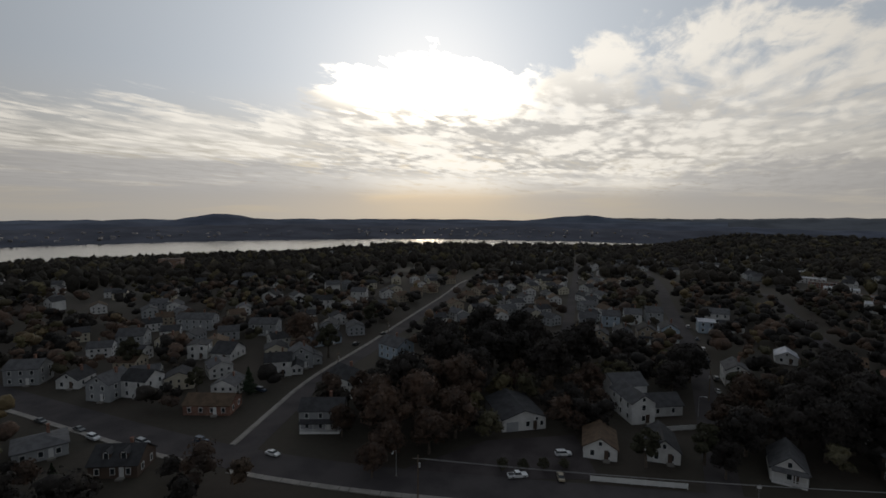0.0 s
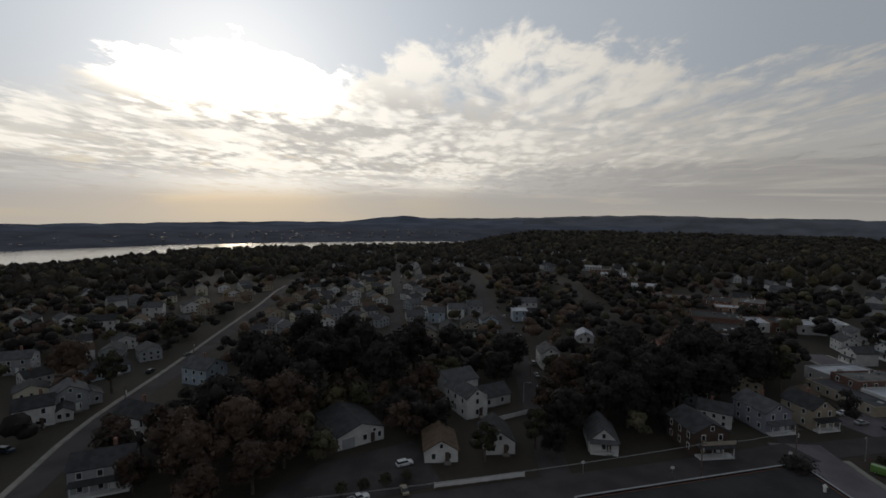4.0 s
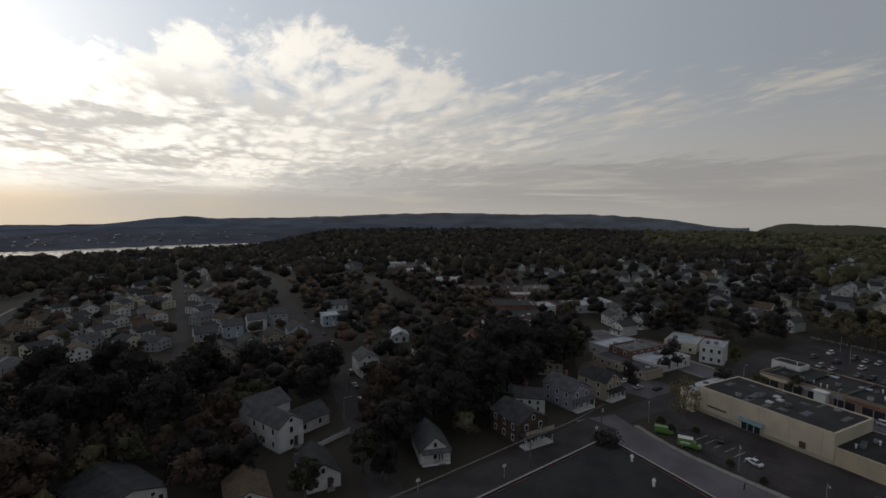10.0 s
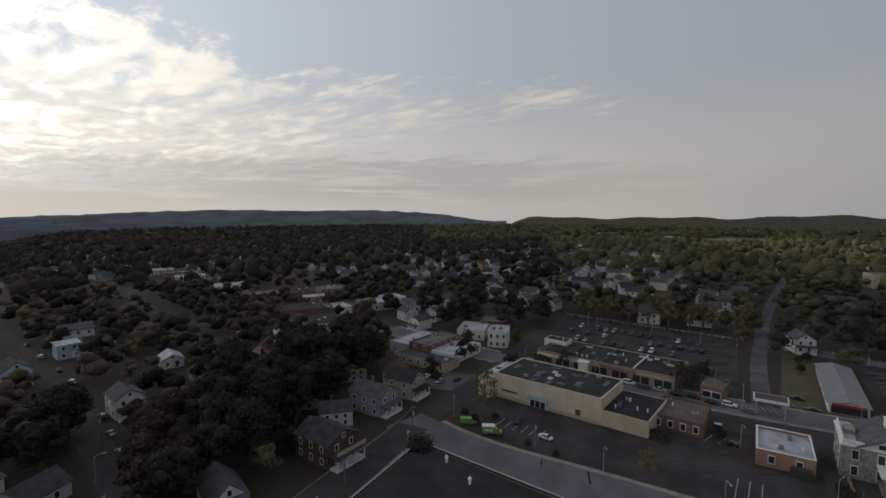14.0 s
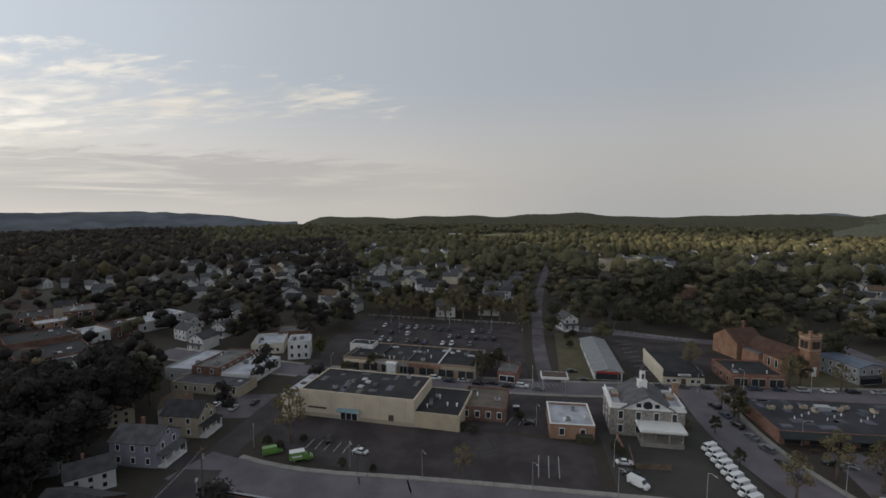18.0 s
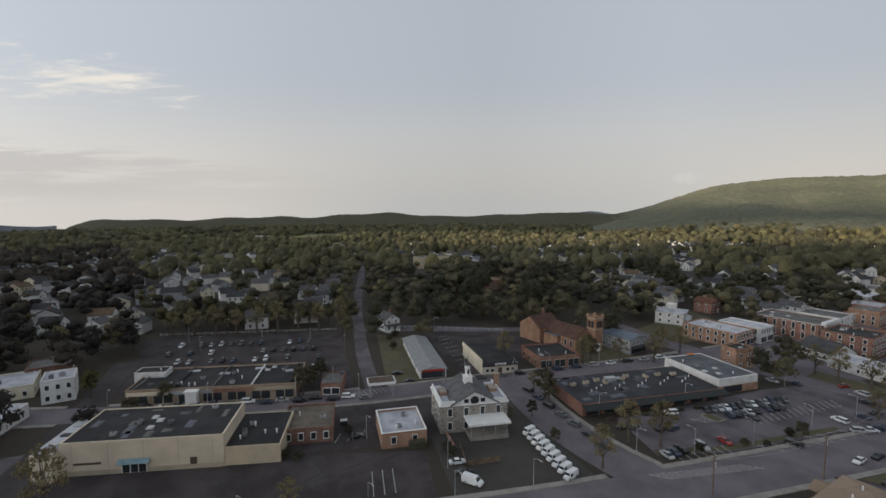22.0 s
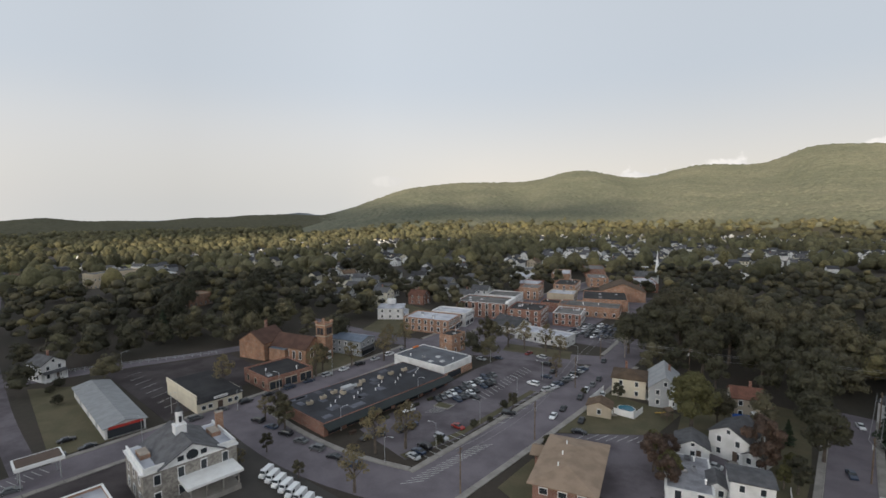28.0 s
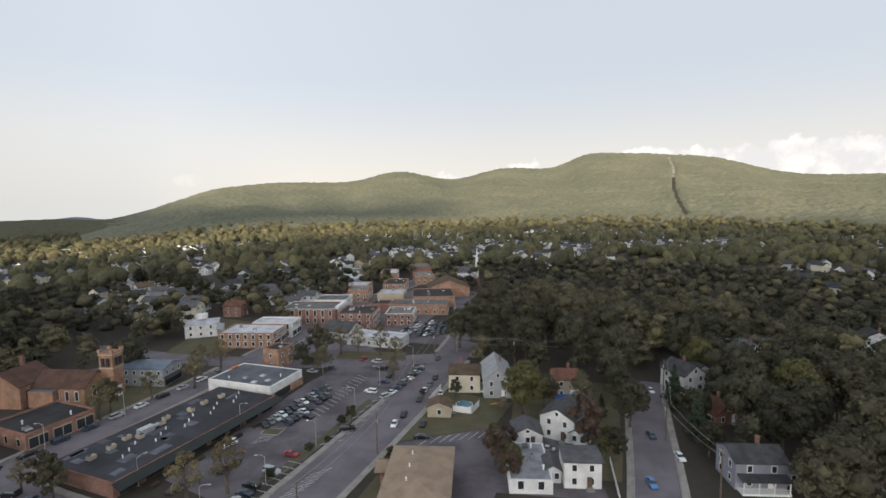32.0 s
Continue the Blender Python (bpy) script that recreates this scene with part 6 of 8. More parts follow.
rnd = random.Random(42)
made = 0
TAKEN = list(FOOT)
while made < 250:
    a, r = radians(rnd.uniform(-46, 214) if made > 110 else rnd.uniform(-44, 62)), (170 + 600 * rnd.random() ** 1.25 if made > 110 else rnd.uniform(105, 330))
    hx, hy = 20 + r * math.sin(a), 15 + r * math.cos(a)
    deg = math.degrees(a)
    if any((hx - u) ** 2 + (hy - w) ** 2 < (q + (5 if made > 110 else 4.2)) ** 2 for u, w, q in TAKEN) or noise.noise(Vector((hx * 0.006, hy * 0.006, 2))) < -0.12:
        continue
    if in_lot(hx, hy, 5) or (28 < deg < 66 and (hx > 138 or rnd.random() < 0.5)) or (deg < -8 and rnd.random() < 0.62):
        continue
    if any((hx - p.x) ** 2 + (hy - p.y) ** 2 < (w + 3.8) ** 2 for line, w in ROADS for p in line):
        continue
    if 145 < deg < 200 and r < 330 or (-30 < hx < 50 and 110 < hy < 205):
        continue
    if land_height(hx, hy) < -50 and deg < 30 or (deg < 6 and r > 205 and rnd.random() < 0.85):
        continue
    home = copy_thing(far_src[made % 6], pose(hx * U, hy * U, height(hx, hy) * U, 0, 0, rnd.choice((0, 90, 15, -20)) + rnd.choice((0, 180)) + (20 if deg < 60 else -10)))
    if deg < 65:
        home.scale = home.scale * 0.86
        home.scale.z *= 0.84
    FOOT.append((hx, hy, 4.6))
    FOOT.append((hx + (20 - hx) / r * 8.5, hy + (15 - hy) / r * 8.5, 5.0))
    TAKEN.append((hx, hy, 6.0))
    made += 1
for h in far_src:
    hx, hy = 560 + 22 * far_src.index(h), -150 - 16 * far_src.index(h)
    h.location = (hx * U, hy * U, height(hx, hy) * U)

# beyond the houses one could count: roofs and white walls among the trees
mb = MB()
rnd = random.Random(77)
made = 0
while made < 1260:
    a, r = (radians(rnd.uniform(-46, 212)), 240 + 900 * rnd.random() ** 0.9) if made < 1000 else (radians(rnd.uniform(138, 205)), rnd.uniform(400, 1050))
    hx, hy = 20 + r * math.sin(a), 15 + r * math.cos(a)
    deg = math.degrees(a)
    if noise.noise(Vector((hx * 0.005, hy * 0.005, 2))) < -0.08 or any((hx - u) ** 2 + (hy - w) ** 2 < (q + 4.5) ** 2 for u, w, q in TAKEN):
        continue
    if in_lot(hx, hy, 4) or (25 < deg < 62 and rnd.random() < 0.55):
        continue
    if any((hx - p.x) ** 2 + (hy - p.y) ** 2 < (w + 4) ** 2 for line, w in ROADS for p in line) or (145 < deg < 215 and r < 360):
        continue
    if land_height(hx, hy) < -48 and deg < 30 or (deg < 8 and rnd.random() < 0.8):
        continue
    z, w, d, h, an = height(hx, hy), rnd.uniform(5.2, 7), rnd.uniform(6, 10), rnd.uniform(3.4, 4.6), radians(rnd.choice((10, 100, 25, 115, -15)))
    ca, sa = math.cos(an), math.sin(an)

    def spot(u, v, t):
        return (hx + u * ca - v * sa, hy + u * sa + v * ca, z + t)
    k = rnd.choice((0, 0, 0, 1, 2))
    mb.add([spot(u, v, t) for v in (-d / 2, d / 2) for u, t in ((-w / 2, -1), (w / 2, -1), (w / 2, h), (0, h + w * 0.36), (-w / 2, h))], [(0, 1, 2, 3, 4), (9, 8, 7, 6, 5), (1, 0, 5, 6), (2, 1, 6, 7), (0, 4, 9, 5)], k)
    e, f, tt = w / 2 + 0.3, d / 2 + 0.3, h + w * 0.36
    mb.add([spot(0, -f, tt + 0.2), spot(e, -f, h), spot(e, f, h), spot(0, f, tt + 0.2), spot(-e, -f, h), spot(-e, f, h)], [(0, 1, 2, 3), (4, 0, 3, 5)], rnd.choice((3, 4)))
    for v in (-d / 2 - 0.03, d / 2 + 0.03):
        for u in (-1.6, 0.9):
            for t in (0.7, 2.3):
                mb.add([spot(u, v, t), spot(u + 0.6, v, t), spot(u + 0.6, v, t + 0.9), spot(u, v, t + 0.9)], [(0, 1, 2, 3)], 5)
    FOOT.append((hx, hy, 4.5))
    FOOT.append((hx + (20 - hx) / r * 10, hy + (15 - hy) / r * 10, 7.0))
    FOOT.append((hx + (20 - hx) / r * 21, hy + (15 - hy) / r * 21, 6.0))
    if made > 1000:
        FOOT.append((hx + (20 - hx) / r * 33, hy + (15 - hy) / r * 33, 7.0))
        FOOT.append((hx + (20 - hx) / r * 47, hy + (15 - hy) / r * 47, 7.0))
    TAKEN.append((hx, hy, 6.0))
    made += 1
solid("far_houses", mb, [SIDE_W, SIDE_C, SIDE_G, SHINGLE_G, SHINGLE_D, GLASS], "white and grey houses scattered among the trees", "houses", kind="stuff")

# scars on the mountain and the straight track of an old incline railway
ROCK = mat("pale_bare_rock", (0.24, 0.22, 0.175), 0.9, 0.25, 0.02, 0.3, 0, rand=0, world=True)
TRACK = [(-305, -1280), (-335, -1466), (-360, -1620), (-432, -1967), (-468, -2111), (-530, -2480)]
solid("incline_track", ribbon(TRACK[3:], 11.0, 0, -3.0, 5.0, 25.0), ROCK, "bare straight track up the wooded mountain", "track", kind="structure")
# the trees' shade in the lower cutting, laid on as a dark ribbon
solid("incline_cutting", ribbon(TRACK[:4], 13.0, 0, -3.0, 4.5, 25.0), mat("painted_cutting_shade", (0.045, 0.042, 0.032), 0.95, 0.3, 0.02, 0.2, 0, rand=0, world=True), "painted shade in the cutting below the bare track", "track", kind="structure")
ROADS.append((along(TRACK, 12.0), 9.0))


def patch(name, x, y, rx, ry, material, label, category, lift=0.6):
    """An uneven patch of open ground that follows the land."""
    m = MB()
    m.v.append((x, y, height(x, y) + lift))
    for ring in (0.5, 1.0):
        for i in range(24):
            a = i * math.tau / 24
            k = ring * (1 + 0.25 * noise.noise(Vector((math.cos(a) * 1.5 + x, math.sin(a) * 1.5, y))))
            px, py = x + rx * k * math.cos(a), y + ry * k * math.sin(a)
            m.v.append((px, py, height(px, py) + lift))
    m.f = [(0, 1 + i, 1 + (i + 1) % 24) for i in range(24)] + [(1 + i, 25 + i, 25 + (i + 1) % 24, 1 + (i + 1) % 24) for i in range(24)]
    m.m = [0] * 48
    FOOT.append((x, y, min(rx, ry)))
    return solid(name, m, material, label, category, kind="structure")


MEADOW = mat("dry_yellow_meadow", (0.21, 0.2, 0.075), 0.95, 0.2, 0.02, 0.2, 0, col2=(0.15, 0.165, 0.06), rand=0.15, world=True)
for fx, fy, rx, ry in [(749, -88, 30, 60), (857, -296, 35, 75), (636, -135, 25, 40), (548, -221, 20, 35), (1203, -134, 90, 150), (1434, 30, 110, 180), (1060, -323, 50, 90), (900, -180, 40, 70), (549, 8, 22, 30), (1320, -230, 60, 110)]:
    away = math.hypot(fx - 20, fy - 15)
    patch("meadow", fx + (20 - fx) / away * rx * 0.4, fy + (15 - fy) / away * rx * 0.4, rx * 1.3, ry * 0.85, MEADOW, "dry yellow-green meadow between woods", "meadow", 1.0)
for fx, fy, rx, ry in [(478, -2014, 45, 22), (395, -1913, 30, 12), (300, -1750, 26, 10), (-150, -1500, 16, 10)]:
    patch("rock_face", fx, fy, rx, ry, ROCK, "pale bare rock on the wooded slope", "rock", 3.0)
for fx, fy, w, d, h in [(849, -651, 60, 24, 10), (760, -640, 40, 20, 9), (1260, -60, 40, 20, 8), (690, -560, 34, 18, 8)]:
    flat_block(fx, fy, 300, w, d, h, SIDE_W, ROOFWHITE, "large pale flat-roofed building far off among trees", "far_hall", front="", sides="", junk=2, cat="hall")


# ---- trees ----
def leaf_quads(rng, n, lobes, size, out=0.7):
    """Leaf sprays on the outside of a crown's lobes, each a small bent-away quad. lobes: rows of x y z rx rz."""
    pick = rng.integers(0, len(lobes), n)
    lb = lobes[pick]
    v = rng.normal(size=(n, 3))
    v /= np.linalg.norm(v, axis=1)[:, None]
    rad = rng.uniform(0.7, 1.08, n) ** 0.6
    c = lb[:, :3] + v * np.stack([lb[:, 3], lb[:, 3], lb[:, 4]], 1) * rad[:, None]
    nrm = v * out + rng.normal(size=(n, 3)) * (1 - out) * 1.3
    nrm /= np.linalg.norm(nrm, axis=1)[:, None]
    a = np.cross(nrm, rng.normal(size=(n, 3)))
    a /= np.linalg.norm(a, axis=1)[:, None] + 1e-9
    b = np.cross(nrm, a)
    s = size * rng.uniform(0.55, 1.25, n)[:, None]
    k = rng.uniform(0.6, 1.0, n)[:, None]
    return np.stack([c - a * s - b * s * k * 0.5, c + a * s * 0.6 - b * s * k, c + a * s + b * s * k * 0.6, c - a * s * 0.5 + b * s * k], 1)


def ball(fine):
    """Points and triangles of a small sphere."""
    bm = bmesh.new()
    bmesh.ops.create_icosphere(bm, subdivisions=fine, radius=1.0)
    v = np.array([p.co[:] for p in bm.verts])
    f = np.array([[p.index for p in t.verts] for t in bm.faces])
    bm.free()
    return v / np.linalg.norm(v, axis=1)[:, None], f


BALLS = {1: ball(1), 2: ball(2)}


def lobe_points(rng, lobes, fine=1):
    """Uneven masses of foliage, one for each lobe. lobes: rows of x y z rx rz."""
    n, ball_v = len(lobes), BALLS[fine][0]
    u = rng.normal(size=(n, 4, 3)) * np.array([2.2, 2.8, 3.6, 4.6])[None, :, None] / 1.7
    ph = rng.uniform(0, 6.28, (n, 4, 1))
    wave = np.cos(np.einsum("nkc,vc->nkv", u, ball_v) + ph)
    d = 1 + (wave * np.array([0.16, 0.17, 0.17, 0.16])[None, :, None]).sum(1)
    v = ball_v[None] * d[:, :, None]
    v[:, :, 2] = np.where(v[:, :, 2] < 0, v[:, :, 2] * 0.75, v[:, :, 2])
    return lobes[:, None, :3] + v * np.stack([lobes[:, 3], lobes[:, 3], lobes[:, 4]], 1)[:, None, :]


def foliage(name, masses, sprays, material, tone=None):
    """One mesh of foliage masses (n x points x 3) and loose leaf sprays (m x 3 x 3)."""
    n, p, m = len(masses), masses.shape[1], len(sprays)
    ball_f = BALLS[1 if p == 12 else 2][1]
    me = bpy.data.meshes.new(name)
    me.vertices.add(p * n + 3 * m)
    me.vertices.foreach_set("co", np.concatenate([masses.reshape(-1, 3), sprays.reshape(-1, 3)]).astype(np.float32).reshape(-1))
    idx = np.concatenate([(ball_f[None] + p * np.arange(n)[:, None, None]).reshape(-1), p * n + np.arange(3 * m)]).astype(np.int32)
    k = len(idx) // 3
    me.loops.add(3 * k)
    me.polygons.add(k)
    me.loops.foreach_set("vertex_index", idx)
    me.polygons.foreach_set("loop_start", np.arange(0, 3 * k, 3, dtype=np.int32))
    me.polygons.foreach_set("use_smooth", np.ones(k, bool))
    me.materials.append(material)
    me.update(calc_edges=True)
    if tone is not None:
        me.attributes.new("leaf_tone", "FLOAT", "POINT").data.foreach_set("value", tone.astype(np.float32))
    return me


TREES = {}


def tree_template(key, h, r, leaves, size, colour, seed, kind="round"):
    rng = np.random.default_rng(seed)
    ob = new("tree")
    ob.location = (0, 0, -500)
    mb = MB()
    base = 0.32 * h if kind != "cone" else 0.1 * h
    lobes = []
    if kind == "cone":
        mb.tube((0, 0, -0.5), (0, 0, h * 0.9), 0.03 * h, 0.02, 6)
        for k in range(16):
            f = (k + 0.5) / 16
            a = k * 2.4
            lobes.append((math.cos(a) * r * 0.45 * (1 - f), math.sin(a) * r * 0.45 * (1 - f), base + f * (h - base), r * (1 - f) * 0.75 + 0.25, h * 0.07))
    else:
        mb.tube((0, 0, -0.5), (0.15, 0.1, base * 1.1), 0.035 * h, 0.024 * h, 7)
        n = 15 if kind == "round" else 11
        for k in range(n):
            f = (k + 0.5) / n
            a = k * 2.4 + rng.uniform(-0.4, 0.4)
            z = base + (h - base) * (0.12 + 0.76 * f)
            wide = r * math.sin(math.pi * min(1, 0.22 + 0.78 * f) * 0.96) ** 0.7
            q = wide * rng.uniform(0.35, 0.72)
            s = r * rng.uniform(0.34, 0.52) * (0.85 if kind == "round" else 0.62)
            lobes.append((q * math.cos(a), q * math.sin(a), z, s, s * 0.82))
            mb.tube((0.1, 0.08, base * rng.uniform(0.7, 1.05) + 0.25 * f * (h - base)), (q * 0.9 * math.cos(a), q * 0.9 * math.sin(a), z), 0.011 * h, 0.02, 5)
    part("trunk", mb, BARK, ob)
    if leaves:
        lobes = np.array(lobes)
        q = leaf_quads(rng, int(leaves * 0.8), lobes, size * 0.85)
        inner = lobes.copy()
        inner[:, 3:] *= 0.74 if leaves > 1000 else 0.4
        part("crown", foliage("crown", lobe_points(rng, inner), np.concatenate([q[:, [0, 1, 2]], q[:, [0, 2, 3]]]), LEAF[colour]), None, ob)
    TREES[key] = ob
    return ob


def bare_template(key, h, seed):
    rng = np.random.default_rng(seed)
    ob = new("tree")
    ob.location = (0, 0, -500)
    mb = MB()

    def grow(p, d, length, rad, level):
        q = p + d * length
        mb.tube(p, q, rad, rad * 0.62, 5)
        if level:
            for _ in range(3 if level > 1 else 4):
                e = (d + Vector(rng.normal(size=3) * 0.42)).normalized()
                e.z = abs(e.z) * 0.8 + 0.2
                grow(q, e.normalized(), length * rng.uniform(0.6, 0.8), rad * 0.55, level - 1)
    grow(Vector((0, 0, -0.5)), Vector((0, 0, 1)), h * 0.36, h * 0.022, 4)
    part("trunk", mb, mat("pale_bark", (0.3, 0.26, 0.22), 0.9, 0.2, 0.8, 6.0, 0.2), ob)
    TREES[key] = ob


for i, (key, h, r, n, s, c, kind) in enumerate([
        ("oak", 14, 6.2, 2300, 0.42, "green", "round"), ("oak2", 13, 6.8, 2300, 0.42, "olive", "round"), ("backlit_oak", 14, 6.2, 2500, 0.4, "dark", "round"), ("rust", 12, 5.8, 2100, 0.42, "rust", "round"),
        ("rust2", 10, 4.6, 1700, 0.38, "rust", "tall"), ("maple", 11, 4.6, 1900, 0.38, "green", "tall"), ("lime", 12, 5.0, 2400, 0.38, "lime", "round"),
        ("street", 9.5, 3.6, 800, 0.22, "dry", "tall"), ("streetg", 9.0, 3.6, 1200, 0.28, "olive", "tall"), ("pine", 13, 3.6, 1700, 0.36, "pine", "cone"),
        ("shrub", 2.2, 1.5, 420, 0.2, "green", "round"), ("ltree", 8, 3.2, 1500, 0.32, "lime", "tall")]):
    tree_template(key, h, r, n, s, c, 11 + i, kind)
bare_template("bare", 13, 77)
PLANTED = []
TREE_LABEL = {"oak": "broad dark green deciduous tree", "backlit_oak": "broad deciduous tree with leaves darkened as if backlit", "oak2": "broad olive-green deciduous tree", "rust": "broad tree with rusty early autumn leaves", "rust2": "slim tree with rusty brown leaves",
              "maple": "tall green deciduous tree", "lime": "full bright green tree in a garden", "street": "thin-leaved young street tree", "streetg": "small green street tree",
              "pine": "tall dark green conifer", "shrub": "low rounded green shrub", "ltree": "young yellow-green tree", "bare": "pale bare tree without leaves"}


def plant(key, x, y, s=1.0, z=None):
    src = TREES[key]
    r = random.Random(int(x * 31 + y * 17))
    m = Matrix.LocRotScale((x * U, y * U, (height(x, y) if z is None else z) * U), Euler((0, 0, r.uniform(0, 6.28))), (1, 1, 1))
    ob = copy_thing(src, m)
    s *= U
    ob.scale = (s, s, s * r.uniform(0.9, 1.1))
    ob.name = "shrub" if key == "shrub" else "tree"
    tagged(ob, TREE_LABEL[key] + " on the ground", "shrub" if key == "shrub" else "tree", "shrubs" if key == "shrub" else "trees of the town")
    PLANTED.append((x, y, 2.8 * s))
    return ob


# ---- trees one can tell apart ----
def grow(key, *spots):
    for sx, sy, k in spots:
        plant(key, sx, sy, k)


# wood of backlit-coloured oaks behind the front street, and gardens towards the river
grow("rust", (-12, 101, 1.0), (-5, 108, 1.05), (-16, 112, 1.0), (-3, 122, 1.0), (-13, 88, 0.55), (5, 118, 1.1), (88, 101, 0.9), (101, 112, 1.0), (76, 118, 0.8), (-50, 170, 1.0))
grow("backlit_oak", (-8, 116, 1.1), (1, 131, 1.2), (12, 138, 1.2), (22, 141, 1.1), (8, 126, 1.1), (30, 131, 1.1), (38, 144, 1.1), (16, 152, 1.2), (2, 146, 1.1), (30, 158, 1.0), (73, 140, 0.9), (62, 128, 0.8), (68, 135, 0.9), (102, 122, 1.0), (95, 118, 1.0), (108, 128, 0.9))
grow("backlit_oak", (-2, 158, 1.1), (14, 168, 1.1), (28, 172, 1.0), (44, 150, 1.0), (57, 152, 0.9), (83, 108, 1.0), (96, 106, 1.0), (132, 104, 1.0), (138, 112, 1.0), (126, 100, 0.9), (146, 116, 0.9))
grow("rust2", (20, 128, 1.0), (34, 122, 0.9), (-20, 120, 1.0), (64, 106, 1.0), (60, 100, 0.95), (68, 101, 1.0), (72, 112, 1.0), (90, 112, 1.0), (40, 126, 0.9))
grow("maple", (40.5, 92.5, 0.8), (52.5, 93.5, 0.85), (128, 110, 1.0), (134, 98, 1.0), (140, 104, 1.0), (118, 104, 0.8), (104, 134, 0.9), (78, 126, 0.8), (-95, 145, 0.9), (-66, 128, 0.7), (-38, 160, 1.0), (-30, 200, 0.9))
grow("backlit_oak", (59.5, 94.5, 0.75), (79.5, 94, 0.8), (77, 101, 0.9), (84, 110, 0.95), (98, 103, 0.9), (96, 118, 1.0), (118, 117, 0.9), (54, 88.5, 0.5))
grow("rust", (-2.5, 97, 0.85), (-11, 94, 0.7), (3, 104, 0.9), (-22, 104, 0.55))
grow("backlit_oak", (112, 99.5, 0.9), (118, 108, 1.1), (123, 115, 1.1), (126, 107, 1.0), (114, 112, 1.1), (129, 117, 0.9), (78, 95, 0.95), (63, 97, 0.8), (72, 97.5, 0.8))
grow("backlit_oak", (99, 100, 1.0), (106, 98.5, 0.9), (94, 97, 0.9), (91, 104, 1.1), (86, 98, 1.0), (135, 110, 1.0), (130, 126, 1.0))
grow("pine", (-70, 84, 0.35), (-52, 128, 0.6), (108, 118, 0.8))
# woods at the end of the residential street
grow("lime", (43.0, -84.3, 1.1), (-14, -91, 1.2), (-2, -116.5, 0.95), (-29, -66, 0.9), (-16, -54, 0.6), (70, 150, 0.6))
grow("ltree", (44, -60, 0.9), (47.5, -66.5, 0.8), (26, -75, 0.55), (27.5, -69, 0.55), (61.5, -97.5, 0.4), (168, 64, 0.9))
grow("rust2", (30, -72.6, 0.6), (44, -58, 0.6), (29, -78, 0.5), (45.5, -69.5, 0.55))
grow("oak", (20, -111, 1.1), (21.6, -96, 0.65), (-2, -84, 0.9), (-14, -100, 1.0), (-26, -104, 1.0), (-34, -92, 1.1), (66, -134, 1.0), (58, -128, 0.9), (44, -124, 1.0), (30, -120, 1.1), (0, -125, 1.0), (-12, -138, 1.0), (62, -150, 1.1), (52, -142, 1.1), (38, -138, 1.1), (20, -136, 1.1))
grow("oak2", (-6, -60, 0.9), (-18, -70, 1.0), (-28, -80, 1.0), (60, -166, 1.1), (46, -158, 1.1), (30, -152, 1.1), (12, -146, 1.1), (-4, -150, 1.1), (-20, -152, 1.1), (58, -182, 1.1), (40, -176, 1.1), (20, -168, 1.1), (-36, -130, 1.0), (-44, -110, 1.0))
grow("pine", (8.5, -80, 0.7), (4, -90, 0.6), (26, -88, 0.4), (9, -96, 0.75))
grow("oak", (20.6, -83.5, 0.72), (21.5, -103, 0.8), (7.4, -88, 0.6), (-6, -96, 0.9), (-13, -86, 0.9), (-20, -108, 1.0), (8.2, -73.5, 0.5), (-5, -76, 0.9), (-14, -66, 0.8))
grow("oak2", (-9, -106, 0.9), (-24, -94, 1.0), (-3, -58, 0.7), (38.5, -91, 0.6))
grow("rust2", (30.3, -75.2, 0.9), (47.2, -63.5, 0.75))
grow("maple", (25.5, -68.6, 0.62), (60, -93, 0.4), (40, -112, 0.8), (50, -114, 0.9))
grow("oak", (228, -208, 0.9), (214, -222, 0.9), (246, -214, 1.0), (262, -222, 1.0), (276, -226, 0.9), (206, -190, 0.9), (222, -196, 1.0), (190, -214, 0.9))
grow("bare", (55, -181, 1.0), (66, -129, 0.6), (27, -131, 0.8), (41, -122, 0.6))
# street and car park trees
grow("street", (113.5, 59, 1.25), (99.5, 24.5, 0.7), (89, -30, 0.9), (94.5, -42, 1.0), (90.5, -46.5, 1.05), (136.5, -66, 1.0), (134, -78, 0.9), (131.5, -93, 1.0), (130.5, -100, 0.95), (129, -87, 1.0), (149.5, -46, 1.0), (102, -120, 0.95), (96, -120, 1.0), (89, -121, 1.0), (83, -117, 0.9), (78.5, -101, 0.7), (125, -40, 0.6), (112, -24, 0.5))
grow("streetg", (120.5, -40.2, 0.9), (117.5, -39.2, 0.75), (138, -70, 0.9), (109, -117.5, 1.1), (105.5, -116, 1.1), (80, -75, 0.45), (152, 12, 0.8), (148, 15, 0.9), (155, 9, 0.7), (144.5, 52, 0.8), (156, 46, 0.7), (113, -31, 0.45), (100.5, -28, 0.4))
grow("shrub", (104, 47, 0.7), (101.5, 41, 0.6), (112.5, 63.5, 0.9), (110.5, 60.5, 0.9), (114, 56.5, 0.7), (122, 9.5, 0.9), (115.5, 20.8, 0.9), (117, 22.6, 0.9), (86, -52, 0.8), (83.5, -62, 0.8), (82, -74, 0.9), (81.5, -66, 0.6), (67, -63, 0.9), (64, -56, 0.7), (59.5, -58.5, 0.6), (189, -24, 1.2), (186, -21, 1.0), (176, -19, 1.1), (107, -6.5, 0.9), (105, -7, 0.8), (12, 91, 1.0), (16, 91.2, 0.9), (20, 91.4, 1.0), (24, 91.6, 0.9), (68.5, -93, 0.7))
